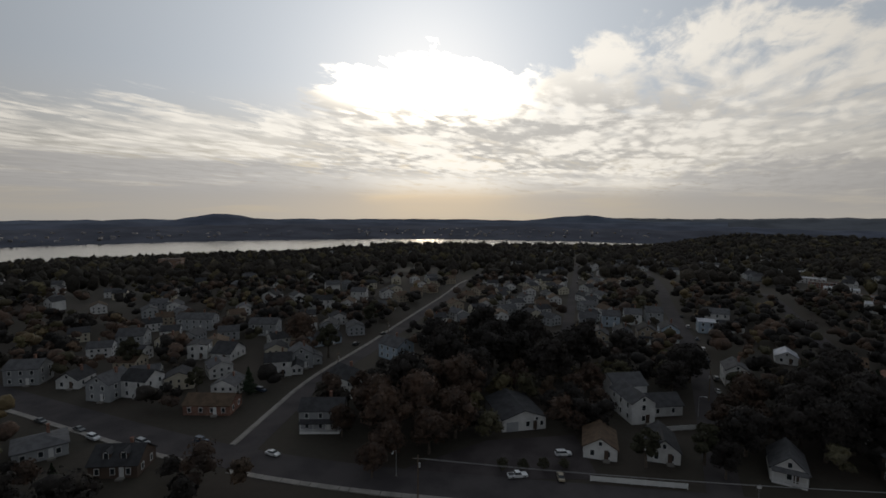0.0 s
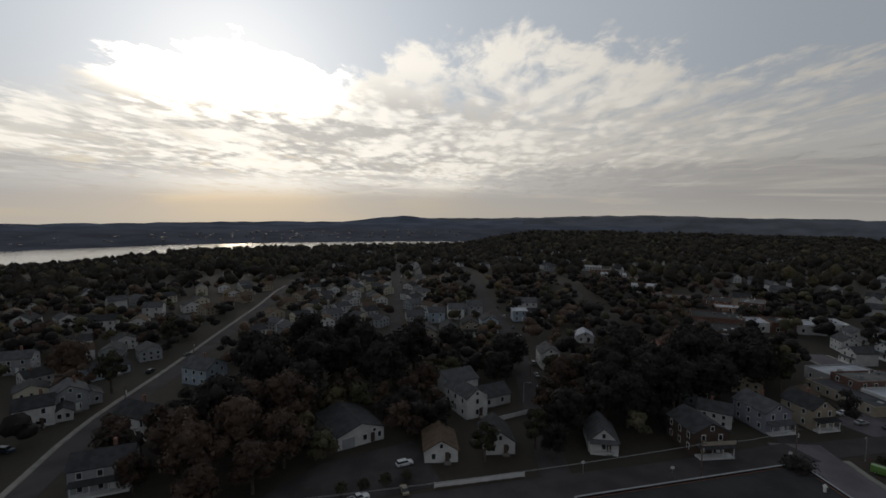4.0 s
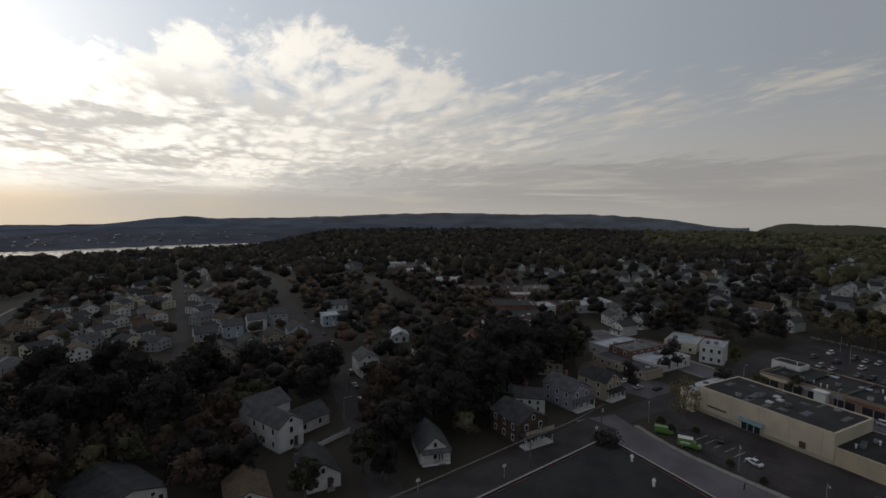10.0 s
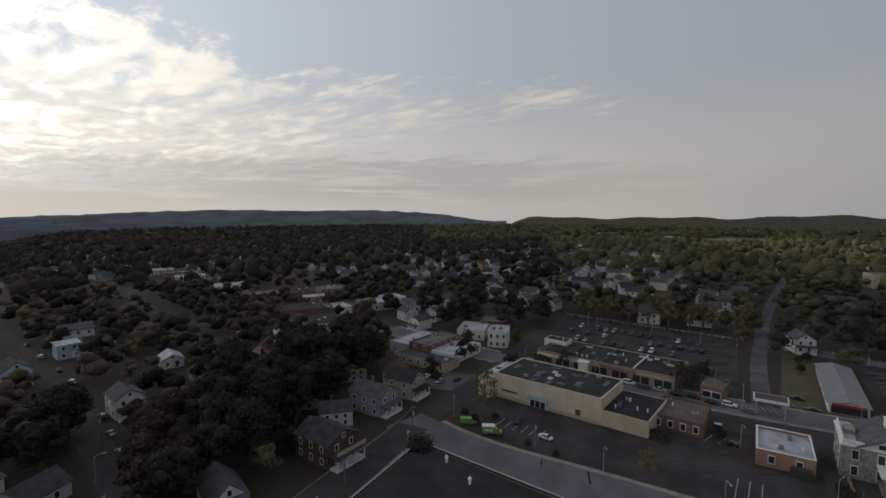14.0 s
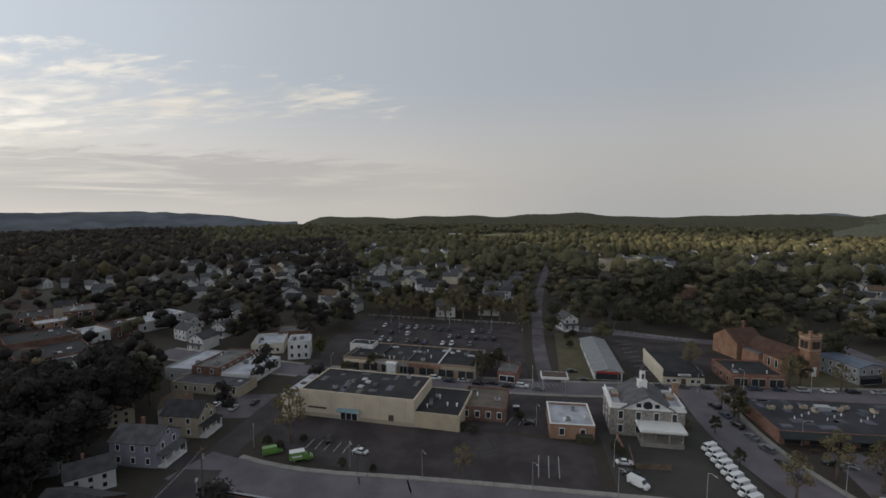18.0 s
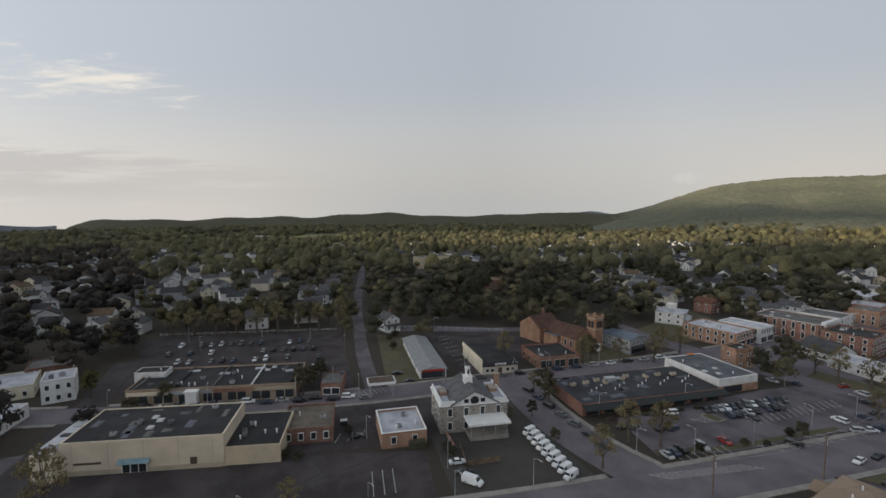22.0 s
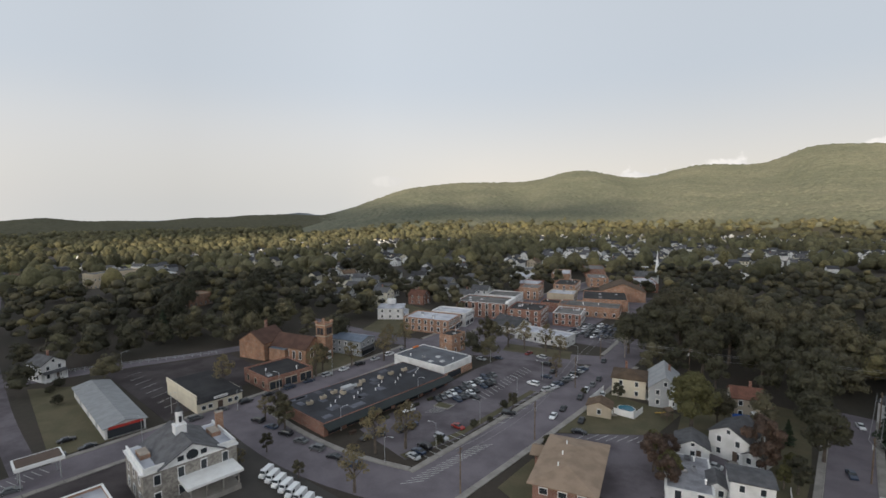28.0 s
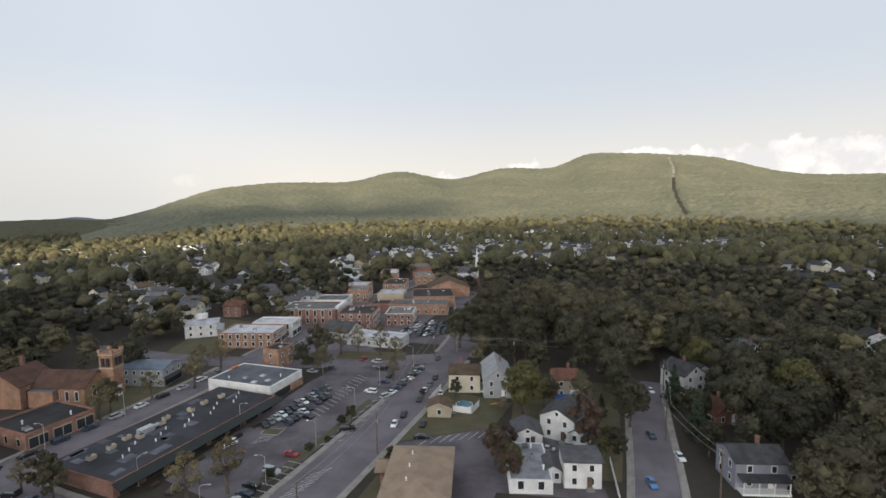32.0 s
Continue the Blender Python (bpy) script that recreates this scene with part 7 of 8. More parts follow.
for k in range(9):
    plant("street", 224 - 2.1 * k, 50 - 7.2 * k, 1.15 + 0.1 * (k % 3))
    plant("maple" if k % 2 else "oak2", 236 - 2.3 * k, 46 - 7.5 * k, 0.75)
for k in range(10):
    plant("oak" if k % 3 else "pine", 208 + 9 * k, -62 - 7 * k, 0.95)
    plant("maple" if k % 2 else "oak", 196 + 8 * k, -86 - 7 * k, 1.05)

# ---- vehicles ----
PAINT = {n: mat(n + "_car_paint", c, 0.3, 0.05, 0.5, 4.0, 0, rand=0.05, spec=0.5) for n, c in {
    "white": (0.72, 0.73, 0.74), "silver": (0.38, 0.39, 0.4), "black": (0.015, 0.015, 0.018), "navy": (0.03, 0.045, 0.08), "grey": (0.11, 0.115, 0.12),
    "red": (0.28, 0.03, 0.025), "lime": (0.15, 0.3, 0.07), "blue": (0.08, 0.2, 0.42), "tan": (0.3, 0.25, 0.18)}.items()}
HEAD = mat("clear_headlight", (0.6, 0.6, 0.6), 0.2, 0.05)
TAIL = mat("red_tail_light", (0.3, 0.01, 0.01), 0.3, 0.05)
CARS = {}


def wheel_mesh(r, side):
    """A tyre whose outer face steps in to the rim."""
    mb, n = MB(), 8
    for x, k in ((-0.11 * side, 0.9), (-0.11 * side, 1.0), (0.11 * side, 1.0), (0.11 * side, 0.62), (0.07 * side, 0.55)):
        mb.v += [(x, r * k * math.cos(i * math.tau / n), r * k * math.sin(i * math.tau / n)) for i in range(n)]
    for j in range(4):
        mb.f += [(n * j + i, n * j + (i + 1) % n, n * j + n + (i + 1) % n, n * j + n + i) for i in range(n)]
        mb.m += [0] * n
    mb.f.append(tuple(range(4 * n, 5 * n)))
    mb.m.append(1)
    return mb


def wheel_parts(ob, l, w, r=0.33):
    for px in (-1, 1):
        for py in (-0.31, 0.31):
            part("wheel", wheel_mesh(r, px), [RUBBER, STEEL], ob, at=(px * (w / 2 - 0.1), py * l, r))


def loft(rows):
    """A hull through cross sections, each y, half width, z low, z high, drawn in at the top."""
    mb = MB()
    for y, w, z0, z1, k in rows:
        mb.v += [(-w * 0.94, y, z0), (w * 0.94, y, z0), (w, y, (z0 + z1) * 0.5), (w * k, y, z1), (-w * k, y, z1), (-w, y, (z0 + z1) * 0.5)]
    n = len(rows)
    for i in range(n - 1):
        for j in range(6):
            mb.f.append((6 * i + j, 6 * i + (j + 1) % 6, 6 * i + 6 + (j + 1) % 6, 6 * i + 6 + j))
    mb.f += [(5, 4, 3, 2, 1, 0), tuple(range(6 * n - 6, 6 * n))]
    mb.m = [0] * len(mb.f)
    return mb


def car_template(kind, colour):
    key = (kind, colour)
    if key in CARS:
        return CARS[key]
    paint = PAINT[colour]
    words = {"sedan": "saloon car", "suv": "sport utility car", "pickup": "pickup truck", "van": "delivery van", "mail": "boxy mail van", "box": "box truck"}[kind]
    ob = new(words.replace(" ", "_"))
    ob.location = (0, 0, -600)
    tagged(ob, f"{colour} {words} parked on the asphalt", "truck" if kind in ("box", "pickup") else "van" if kind in ("van", "mail") else "car", "parked vehicles")
    if kind == "sedan":
        l, w = 4.6, 1.8
        part("body", loft([(-2.3, 0.75, 0.3, 0.6, 0.9), (-2.15, 0.86, 0.22, 0.72, 0.92), (-1.0, 0.9, 0.2, 0.88, 0.95), (0.9, 0.9, 0.2, 0.92, 0.95), (2.1, 0.87, 0.24, 0.9, 0.92), (2.3, 0.78, 0.35, 0.75, 0.9)]), paint, ob)
        part("cabin", loft([(-1.05, 0.82, 0.85, 0.9, 0.95), (-0.35, 0.8, 0.85, 1.36, 0.78), (0.75, 0.8, 0.85, 1.38, 0.78), (1.6, 0.8, 0.85, 0.93, 0.95)]), GLASS, ob, "dark car windows")
        part("roof", loft([(-0.4, 0.63, 1.3, 1.4, 0.95), (0.8, 0.63, 1.3, 1.42, 0.95)]), paint, ob)
    elif kind in ("suv", "pickup"):
        l, w = 4.7 if kind == "suv" else 5.4, 1.9
        e = l / 2
        part("body", loft([(-e, 0.8, 0.4, 0.85, 0.92), (-e + 0.2, 0.93, 0.32, 1.0, 0.94), (-0.9, 0.95, 0.3, 1.08, 0.96), (e - 0.15, 0.95, 0.32, 1.08, 0.96), (e, 0.9, 0.4, 1.0, 0.95)]), paint, ob)
        back = e - 0.1 if kind == "suv" else 0.9
        part("cabin", loft([(-1.0, 0.86, 1.0, 1.1, 0.95), (-0.45, 0.86, 1.0, 1.68, 0.8), (back - 0.25, 0.86, 1.0, 1.7, 0.8), (back, 0.86, 1.0, 1.15, 0.95)]), GLASS, ob, "dark car windows")
        part("roof", loft([(-0.5, 0.7, 1.62, 1.73, 0.95), (back - 0.2, 0.7, 1.62, 1.75, 0.95)]), paint, ob)
        if kind == "pickup":
            part("load_bed", MB().box(0, 1.8, 1.0, 1.5, 1.5, 0.1), DARKMETAL, ob)
    elif kind == "van":
        l, w = 5.4, 2.0
        part("body", loft([(-2.7, 0.85, 0.4, 0.9, 0.92), (-2.4, 0.98, 0.35, 1.15, 0.94), (-1.7, 1.0, 0.3, 1.35, 0.95), (-1.1, 1.0, 0.3, 2.15, 0.85), (2.6, 1.0, 0.3, 2.2, 0.87), (2.7, 0.96, 0.4, 2.1, 0.87)]), paint, ob)
        part("windscreen", loft([(-1.78, 0.86, 1.3, 1.36, 0.95), (-1.22, 0.82, 1.4, 2.02, 0.9)]), GLASS, ob)
    elif kind == "mail":
        l, w = 4.4, 1.7
        part("body", loft([(-2.2, 0.72, 0.4, 1.05, 0.95), (-1.55, 0.83, 0.35, 1.15, 0.96), (-1.3, 0.85, 0.35, 2.1, 0.88), (2.1, 0.85, 0.35, 2.15, 0.88), (2.2, 0.8, 0.4, 2.05, 0.88)]), paint, ob)
        part("windscreen", MB().box(0, -1.45, 1.2, 1.4, 0.12, 0.75), GLASS, ob)
        part("side_door", MB().box(0, -0.7, 1.1, 1.7, 0.9, 0.7), GLASS, ob)
    else:
        l, w = 6.2, 2.2
        part("body", loft([(-3.1, 0.9, 0.45, 1.0, 0.92), (-2.7, 1.0, 0.4, 1.3, 0.94), (-2.1, 1.0, 0.4, 1.4, 0.95), (-1.5, 1.0, 0.4, 2.1, 0.85), (-1.0, 1.0, 0.4, 2.1, 0.85)]), paint, ob)
        part("windscreen", loft([(-2.15, 0.85, 1.35, 1.4, 0.95), (-1.6, 0.82, 1.45, 1.98, 0.9)]), GLASS, ob)
        part("cargo_box", MB().box(0, 1.1, 0.75, 2.2, 4.0, 2.1), paint, ob)
        part("box_roof", MB().box(0, 1.1, 2.85, 2.22, 4.02, 0.06), TRIM, ob, "white box roof")
        part("sign_bars", MB().box(-1.12, 1.1, 1.5, 0.03, 2.6, 0.5).box(1.12, 1.1, 1.5, 0.03, 2.6, 0.5), TRIM, ob)
    wheel_parts(ob, l, w, 0.33 if kind == "sedan" else 0.38)
    CARS[key] = ob
    return ob


def park(kind, colour, x, y, face):
    """face: the compass angle that its nose points to."""
    src = car_template(kind, colour)
    return copy_thing(src, pose(x * U, y * U, height(x, y) * U + 0.08, 0, 0, 180 - face))


COL = ["black", "grey", "silver", "white", "navy", "black", "grey", "white", "black", "silver", "navy"]
rnd = random.Random(8)
for k in range(9):
    park("mail", "white", 106.0 - 2.15 * k, -25.4 + 0.36 * k, 345)
park("van", "lime", 109.3, 61.5, 160)
park("box", "lime", 106.4, 55.2, 163)
park("sedan", "white", 108.6, 44.2, 25)
park("sedan", "black", 114.0, 51.5, 75)
park("sedan", "white", 101.8, -6.4, 190)
park("van", "white", 94.6, -5.8, 235)
park("sedan", "black", 98.2, -6.0, 190)
park("sedan", "black", 119.5, 8.2, 10)
park("suv", "white", 25.2, 96.8, 85)
park("pickup", "white", 14.5, 88.5, 80)
park("sedan", "tan", 22.6, 88.2, 5)
# rows in the strip's car park
for k in range(13):
    park(rnd.choice(["sedan", "sedan", "suv"]), COL[k % 11], 98.0 - 0.33 * k, -69.8 - 1.9 * k, 300)
    if k < 9 and k != 5:
        park(rnd.choice(["sedan", "suv"]), COL[(k + 4) % 11], 93.7 - 0.22 * k, -72.2 - 1.9 * k, 120)
for k, (cx, cy, f) in enumerate([(100.3, -60.8, 20), (94.7, -55, 170), (95.7, -52.5, 170), (87.4, -48.7, 100), (87.3, -46.5, 100), (87.1, -44.4, 100), (86.4, -53.4, 280), (86.1, -59.7, 280), (90.8, -75.6, 280), (79.5, -71.6, 250), (98.4, -47.5, 20), (99.6, -45.5, 20), (81.7, -92, 100), (80.6, -99, 100), (80.3, -104, 190), (84.4, -109, 100), (99.5, -107, 100), (103.5, -103.5, 275), (88, -114.5, 100), (93, -116.5, 190)]):
    park("suv" if k % 3 == 0 else "sedan", ["white", "navy", "black", "black", "navy", "silver", "silver", "red", "black", "black", "grey", "black"][k % 12], cx, cy, f)
# along the lower street
for k, (cx, cy) in enumerate([(76.9, -89.9), (76.3, -92.5), (75.9, -94.9), (75.4, -97.2), (74.8, -99.8), (74.5, -102.4), (74.3, -104.9), (73.9, -107.5), (73.6, -110)]):
    park("sedan" if k % 2 else "suv", COL[(k + 2) % 11], cx, cy, 215)
for k, (cx, cy, c) in enumerate([(70.3, -75.6, "white"), (69.7, -80.7, "black"), (68.3, -89.6, "black"), (68.4, -95.2, "white"), (68.0, -99.5, "grey"), (67.7, -104.8, "black"), (64.2, -76.7, "black"), (70.5, -121, "black")]):
    park("sedan", c, cx, cy, 355)
for k in range(26):
    if k % 7 != 3:
        park("sedan" if k % 3 else "suv", ["black", "navy", "grey", "silver", "black", "white", "navy", "black"][k % 8], 91 - 2.1 * (k % 9) - 1.2 * (k // 9), -143 - 9.0 * (k // 9) - 0.8 * (k % 9), 20)
for k in range(22):
    park("sedan" if k % 4 else "suv", COL[(k * 5 + 2) % 11], 89.5 - 2.1 * (k % 11) - 0.9 * (k // 11), -147.5 - 9.0 * (k // 11) - 0.8 * (k % 11), 200)
# side street, main street, yards
for k in range(7):
    park("sedan" if k % 2 else "suv", ["black", "navy", "black", "grey", "grey", "black", "navy"][k], 126 - 5.2 * k, -38.8 + 0.5 * k, 82)
for k in range(14):
    t = k / 13
    park("sedan" if k % 3 else "suv", COL[(k * 3) % 11], 155.5 - 15.5 * t - (1.2 if k % 2 else 0), 51 - 50 * t, 196)
for k in range(12):
    t = k / 11
    park("sedan" if k % 2 else "suv", COL[(k * 5 + 1) % 11], 139 - 9.0 * t, -32 - 66 * t, 188)
for k in range(60):
    row, col = k // 15, k % 15
    if rnd.random() < 0.68:
        park("sedan" if k % 2 else "suv", COL[(k * 7) % 11], 180 + 9.5 * row - 0.9 * col, 49 - 3.1 * col, 285 if row % 2 else 105)
for cx, cy, c, f in [(133, 82, "white", 100), (131, 77, "silver", 100), (134, 73, "black", 100), (146, -8, "grey", 10), (145, -13, "black", 10), (152, -45, "black", 100), (152, -12, "black", 190), (17, -80, "navy", 352), (13.6, -72, "white", 352), (12.2, -105, "white", 352), (20.5, -62, "blue", 352), (34, -70, "grey", 100), (38, -70.5, "silver", 100), (38.5, -67.5, "black", 100), (63, -71, "black", 262), (64, -94, "white", 350)]:
    park("sedan", c, cx, cy, f)
for k, (cx, cy) in enumerate([(-74, 102, ), (-80, 106), (-62, 100), (-92, 110), (-50, 101), (-33, 96), (-48, 130), (-42, 150), (-30, 175), (-22, 190), (60, 104), (66, 112), (70, 122), (75, 132), (80, 142), (87, 160), (92, 172), (97, 186), (103, 205), (110, 225), (80, 290), (90, 330), (102, 370), (120, 430), (140, 500), (155, 560)]):
    park("sedan" if k % 2 else "suv", COL[(k * 3 + 3) % 11], cx + (1.8 if k > 9 else -1.5), cy, 20 if k > 6 else 115)
for k in range(16):
    park("sedan", COL[(k * 5) % 11], 150 + 9 * (k % 8), 160 + 7 * (k // 8) + 3 * (k % 8), 40)

# ---- lamps, poles and wires ----
def lamp_template():
    ob = new("street_lamp")
    tagged(ob, "tall grey steel street lamp with a curved arm", "street lamp", "street lamps")
    part("pole", MB().tube((0, 0, -0.2), (0, 0, 7.2), 0.1, 0.06, 8), STEEL, ob)
    part("arm", MB().tube((0, 0, 7.1), (0, -0.9, 7.5), 0.05, 0.045, 6).tube((0, -0.9, 7.5), (0, -1.9, 7.55), 0.045, 0.04, 6), STEEL, ob)
    part("lamp_head", MB().box(0, -2.2, 7.42, 0.28, 0.8, 0.16, top=0.7), STEEL, ob)
    part("base", MB().box(0, 0, -0.1, 0.4, 0.4, 0.35), CONCRETE, ob)
    return ob


def pole_template():
    ob = new("utility_pole")
    tagged(ob, "wooden utility pole with a cross-arm", "utility pole", "utility poles")
    part("pole", MB().tube((0, 0, -0.5), (0, 0, 9.8), 0.17, 0.12, 8), WOOD, ob)
    part("cross_arm", MB().box(0, 0, 9.0, 2.3, 0.12, 0.12), WOOD, ob)
    part("transformer", MB().tube((0.3, 0, 7.2), (0.3, 0, 8.1), 0.22, 0.22, 8), STEEL, ob)
    return ob


LAMP, POLE = lamp_template(), pole_template()
POLE.scale = (1.2, 1.2, 1.2)
for lx, ly, f in [(112, 66, 250), (103.5, 45.5, 250), (99.3, 32, 250), (94.5, 13, 255), (101, -4, 130), (91.8, -1, 255), (89.5, -15, 255), (90.5, -40, 255), (107, -45.5, 200), (103.2, -69, 262), (85.5, -50, 80), (83, -64, 80), (82, -82, 80), (81, -97, 80), (100, -103, 250), (136, -53, 80), (133, -69, 80), (106, -117, 200), (77, -116, 100), (150.5, 37, 100), (145.5, 17, 100), (141.5, 2, 100), (138, -20, 100), (135, -40, 262), (155, 58, 100), (210, 20, 262), (200, 40, 262), (214, 44, 262), (118.5, 6.5, 262), (149, 7, 100), (190, -40, 180), (147, -31, 262), (196, 5, 262), (63, 116, 120), (-8.5, 88.5, 200)]:
    copy_thing(LAMP, pose(lx * U, ly * U, height(lx, ly) * U + 0.1, 0, 0, 180 - f))
for px, py, f in [(70, -63.5, 262), (71.6, -96, 262), (73.5, -39, 262), (72, -123, 180), (47, -120, 180), (22, -124, 180), (-8, -130, 180), (-40, -138, 180), (96.5, 69.5, 200), (74, 71.5, 185), (14.5, -79, 262), (10.5, -60, 262), (9, -106, 262), (53, 94, 110), (71, 126, 110), (-30.5, 140, 110), (-20, 178, 110), (176, -2.5, 190), (215, -10, 190), (-4, 81, 185), (112, 112, 110)]:
    copy_thing(POLE, pose(px * U, py * U, height(px, py) * U, 0, 0, 180 - f))


def cable(name, a, b, sag, label):
    mb = MB()
    a, b = Vector(a), Vector(b)
    pts = [a.lerp(b, i / 10) - Vector((0, 0, sag * 4 * (i / 10) * (1 - i / 10))) for i in range(11)]
    q = (b - a).to_track_quat("Z", "Y")
    for p in pts:
        mb.v += [tuple(p + q @ Vector((0.035 * math.cos(i * 1.571), 0.035 * math.sin(i * 1.571), 0))) for i in range(4)]
    mb.f = [(4 * j + i, 4 * j + (i + 1) % 4, 4 * j + 4 + (i + 1) % 4, 4 * j + 4 + i) for j in range(10) for i in range(4)]
    mb.m = [0] * len(mb.f)
    solid(name, mb, mat("pale_cable", (0.28, 0.28, 0.28), 0.6, 0.1), label, "cable", "overhead cables")


for a, b in [((72, -123), (47, -120)), ((47, -120), (22, -124)), ((22, -124), (-8, -130)), ((-8, -130), (-40, -138))]:
    for o, z in ((-0.8, 7.75), (0.8, 7.75), (0, 6.2)):
        cable("overhead_cable", (a[0], a[1] + o, z), (b[0], b[1] + o, z), 0.7, "thin overhead cable slung between poles")
for a, b in [((73.5, -39), (70, -63.5)), ((70, -63.5), (71.6, -96)), ((71.6, -96), (72, -123)), ((10.5, -60), (14.5, -79)), ((14.5, -79), (9, -106)), ((96.5, 69.5), (74, 71.5)), ((74, 71.5), (-4, 81))]:
    for o in (-0.8, 0.8):
        cable("overhead_cable", (a[0] + o, a[1], 7.7), (b[0] + o, b[1], 7.7), 0.6, "thin overhead cable slung between poles")

# ---- painted lines of the car parks ----
def stripes(x, y, dx, dy, n, face, length, material=None, label="worn white parking bay line"):
    c = math.radians(180 - face)
    for k in range(n):
        ob = solid("parking_line", MB().box(0, 0, 0, 0.14, length, 0.012), material or LINE, label, "road line", "parking lines", kind="structure", at=(x + dx * k, y + dy * k, 0.075))
        ob.rotation_euler = (0, 0, c)


stripes(102.0, 10.05, -0.32, -1.85, 3, 284, 7.8)
stripes(113.0, 55.0, -0.6, -1.95, 6, 285, 3.9)
stripes(82.4, -37.5, -0.3, -1.2, 16, 225, 4.2)
stripes(80.5, -66, -0.42, -3.2, 8, 235, 5.0)
stripes(95.2, -63.5, -0.1, -0.75, 9, 60, 3.4)
stripes(90.0, -76, -0.15, -1.9, 15, 300, 3.9)
stripes(84.8, -46, -0.2, -1.9, 7, 100, 3.9)
stripes(62, -70, -1.85, -0.8, 7, 205, 3.8)
stripes(178, 52, -1.6, -5.4, 9, 285, 4.6)
stripes(142.2, 3.5, 0.0, -1.2, 8, 262, 3.2)
stripes(121, 12, -0.3, -2.6, 3, 300, 4.2)
stripes(152, -34, 4.4, -0.8, 8, 350, 4.6)
# worn patches and cracks sealed with tar
TAR = mat("tar_seal", (0.03, 0.03, 0.032), 0.7, 0.2, 1.0, 5.0, 0, rand=0.1)
for k in range(26):
    cx, cy = 108 + rnd.uniform(-8, 8), 28 + rnd.uniform(-24, 26)
    ob = solid("tar_seal", MB().box(0, 0, 0, rnd.uniform(0.12, 0.3), rnd.uniform(3, 10), 0.01), TAR, "black tar seam across the asphalt", "asphalt patch", "tar seams", kind="structure", at=(cx - 0.29 * (44 - cy) * 0.55, cy, 0.04))
    ob.rotation_euler = (0, 0, radians(rnd.choice((16, 106, 20, 100))))

# ---- gardens, fences and small things ----
def fence(pts, h, material, label, gap=2.2, slats=False):
    ob = thing("fence", pts[0][0], pts[0][1], 180, label, "fence", "fences")
    o = Vector((pts[0][0], pts[0][1]))
    for a, b in zip(pts, pts[1:]):
        a, b = Vector(a) - o, Vector(b) - o
        d = b - a
        n = max(1, int(d.length / gap))
        ang = math.degrees(math.atan2(d.y, d.x))
        for i in range(n + 1):
            p = a + d * i / n
            part("post", MB().box(p.x, p.y, 0, 0.12, 0.12, h + 0.1), material, ob)
        for i in range(n):
            p = a + d * (i + 0.5) / n
            part("panel" if slats else "rail", MB().box(p.x, p.y, 0.15 if slats else h - 0.15, d.length / n, 0.05, h - 0.15 if slats else 0.1, rot=ang) if slats else MB().box(p.x, p.y, h - 0.2, d.length / n, 0.05, 0.1, rot=ang).box(p.x, p.y, h * 0.45, d.length / n, 0.05, 0.1, rot=ang), material, ob)
    return ob


fence([(28, 87.4), (45, 85.0)], 1.1, TRIM, "white picket fence along the front garden", slats=True)
fence([(65.5, -88), (64.5, -97)], 1.6, TRIM, "white board fence beside the street", slats=True)
fence([(59.0, -84.5), (54.5, -84), (53.5, -88.5)], 1.6, TRIM, "white board fence round a pool", slats=True)
fence([(26.5, -56), (26.5, -68)], 1.1, TRIM, "white rail fence beside the lawn", slats=True)
fence([(206, -22), (192, -46), (180, -64)], 1.1, STEEL, "grey rail fence along the lane")
fence([(226, 54), (207, -8)], 1.1, STEEL, "grey rail fence behind the car park")
fence([(107, -9.5), (100, -7.5), (99, -14)], 1.2, WOOD, "weathered wooden fence beside the yard", slats=True)
fence([(46, 107.2), (60, 109.2)], 1.2, TRIM, "pale wooden fence behind the bungalows", slats=True)
pool = thing("swimming_pool", 56.7, -86.6, 180, "round blue garden pool with a white rim", "pool")
part("wall", MB().tube((0, 0, 0), (0, 0, 1.2), 2.0, 2.0, 20), TRIM, pool)
part("pool_water", MB().tube((0, 0, 1.2), (0, 0, 1.23), 1.85, 1.85, 20), mat("pool_water", (0.03, 0.14, 0.2), 0.15, 0.1, 1.0, 5.0, 0), pool)
swing = thing("climbing_frame", 48.2, -88.0, 220, "wooden climbing frame with a yellow slide", "play equipment")
for px in (-0.8, 0.8):
    for py in (-0.8, 0.8):
        part("post", MB().box(px, py, 0, 0.12, 0.12, 2.4), WOOD, swing)
part("deck", MB().box(0, 0, 1.2, 1.7, 1.7, 0.1), WOOD, swing)
part("roof", gable_roof(1.8, 1.8, 2.3, 0.6, over=0.1, thick=0.06), WOOD, swing)
part("slide", MB().slab((0.9, -0.35, 1.3), (3.6, -0.35, 0.15), (3.6, 0.35, 0.15), (0.9, 0.35, 1.3), 0.1), mat("yellow_plastic", (0.6, 0.36, 0.04), 0.5, 0.08), swing, "yellow plastic slide")
tent = thing("tarpaulin_shelter", 33.6, -94.3, 350, "blue tarpaulin stretched over garden things", "shelter")
part("cover", gable_roof(4.2, 2.6, 1.4, 0.7, False, 0.2, 0.05), TARP, tent)
part("frame", MB().box(-2, 0, 0, 0.08, 2.4, 1.4).box(2, 0, 0, 0.08, 2.4, 1.4), STEEL, tent)
for hx, hy in ((96.6, 70.6), (70.4, 74.6), (56, 82)):
    hyd = thing("sign_post", hx, hy, 200, "pale street-corner post with small signs", "sign post")
    part("post", MB().tube((0, 0, 0), (0, 0, 2.8), 0.05, 0.05, 6), STEEL, hyd)
    part("sign_plate", MB().box(0, -0.05, 2.1, 0.7, 0.03, 0.5), TRIM, hyd)
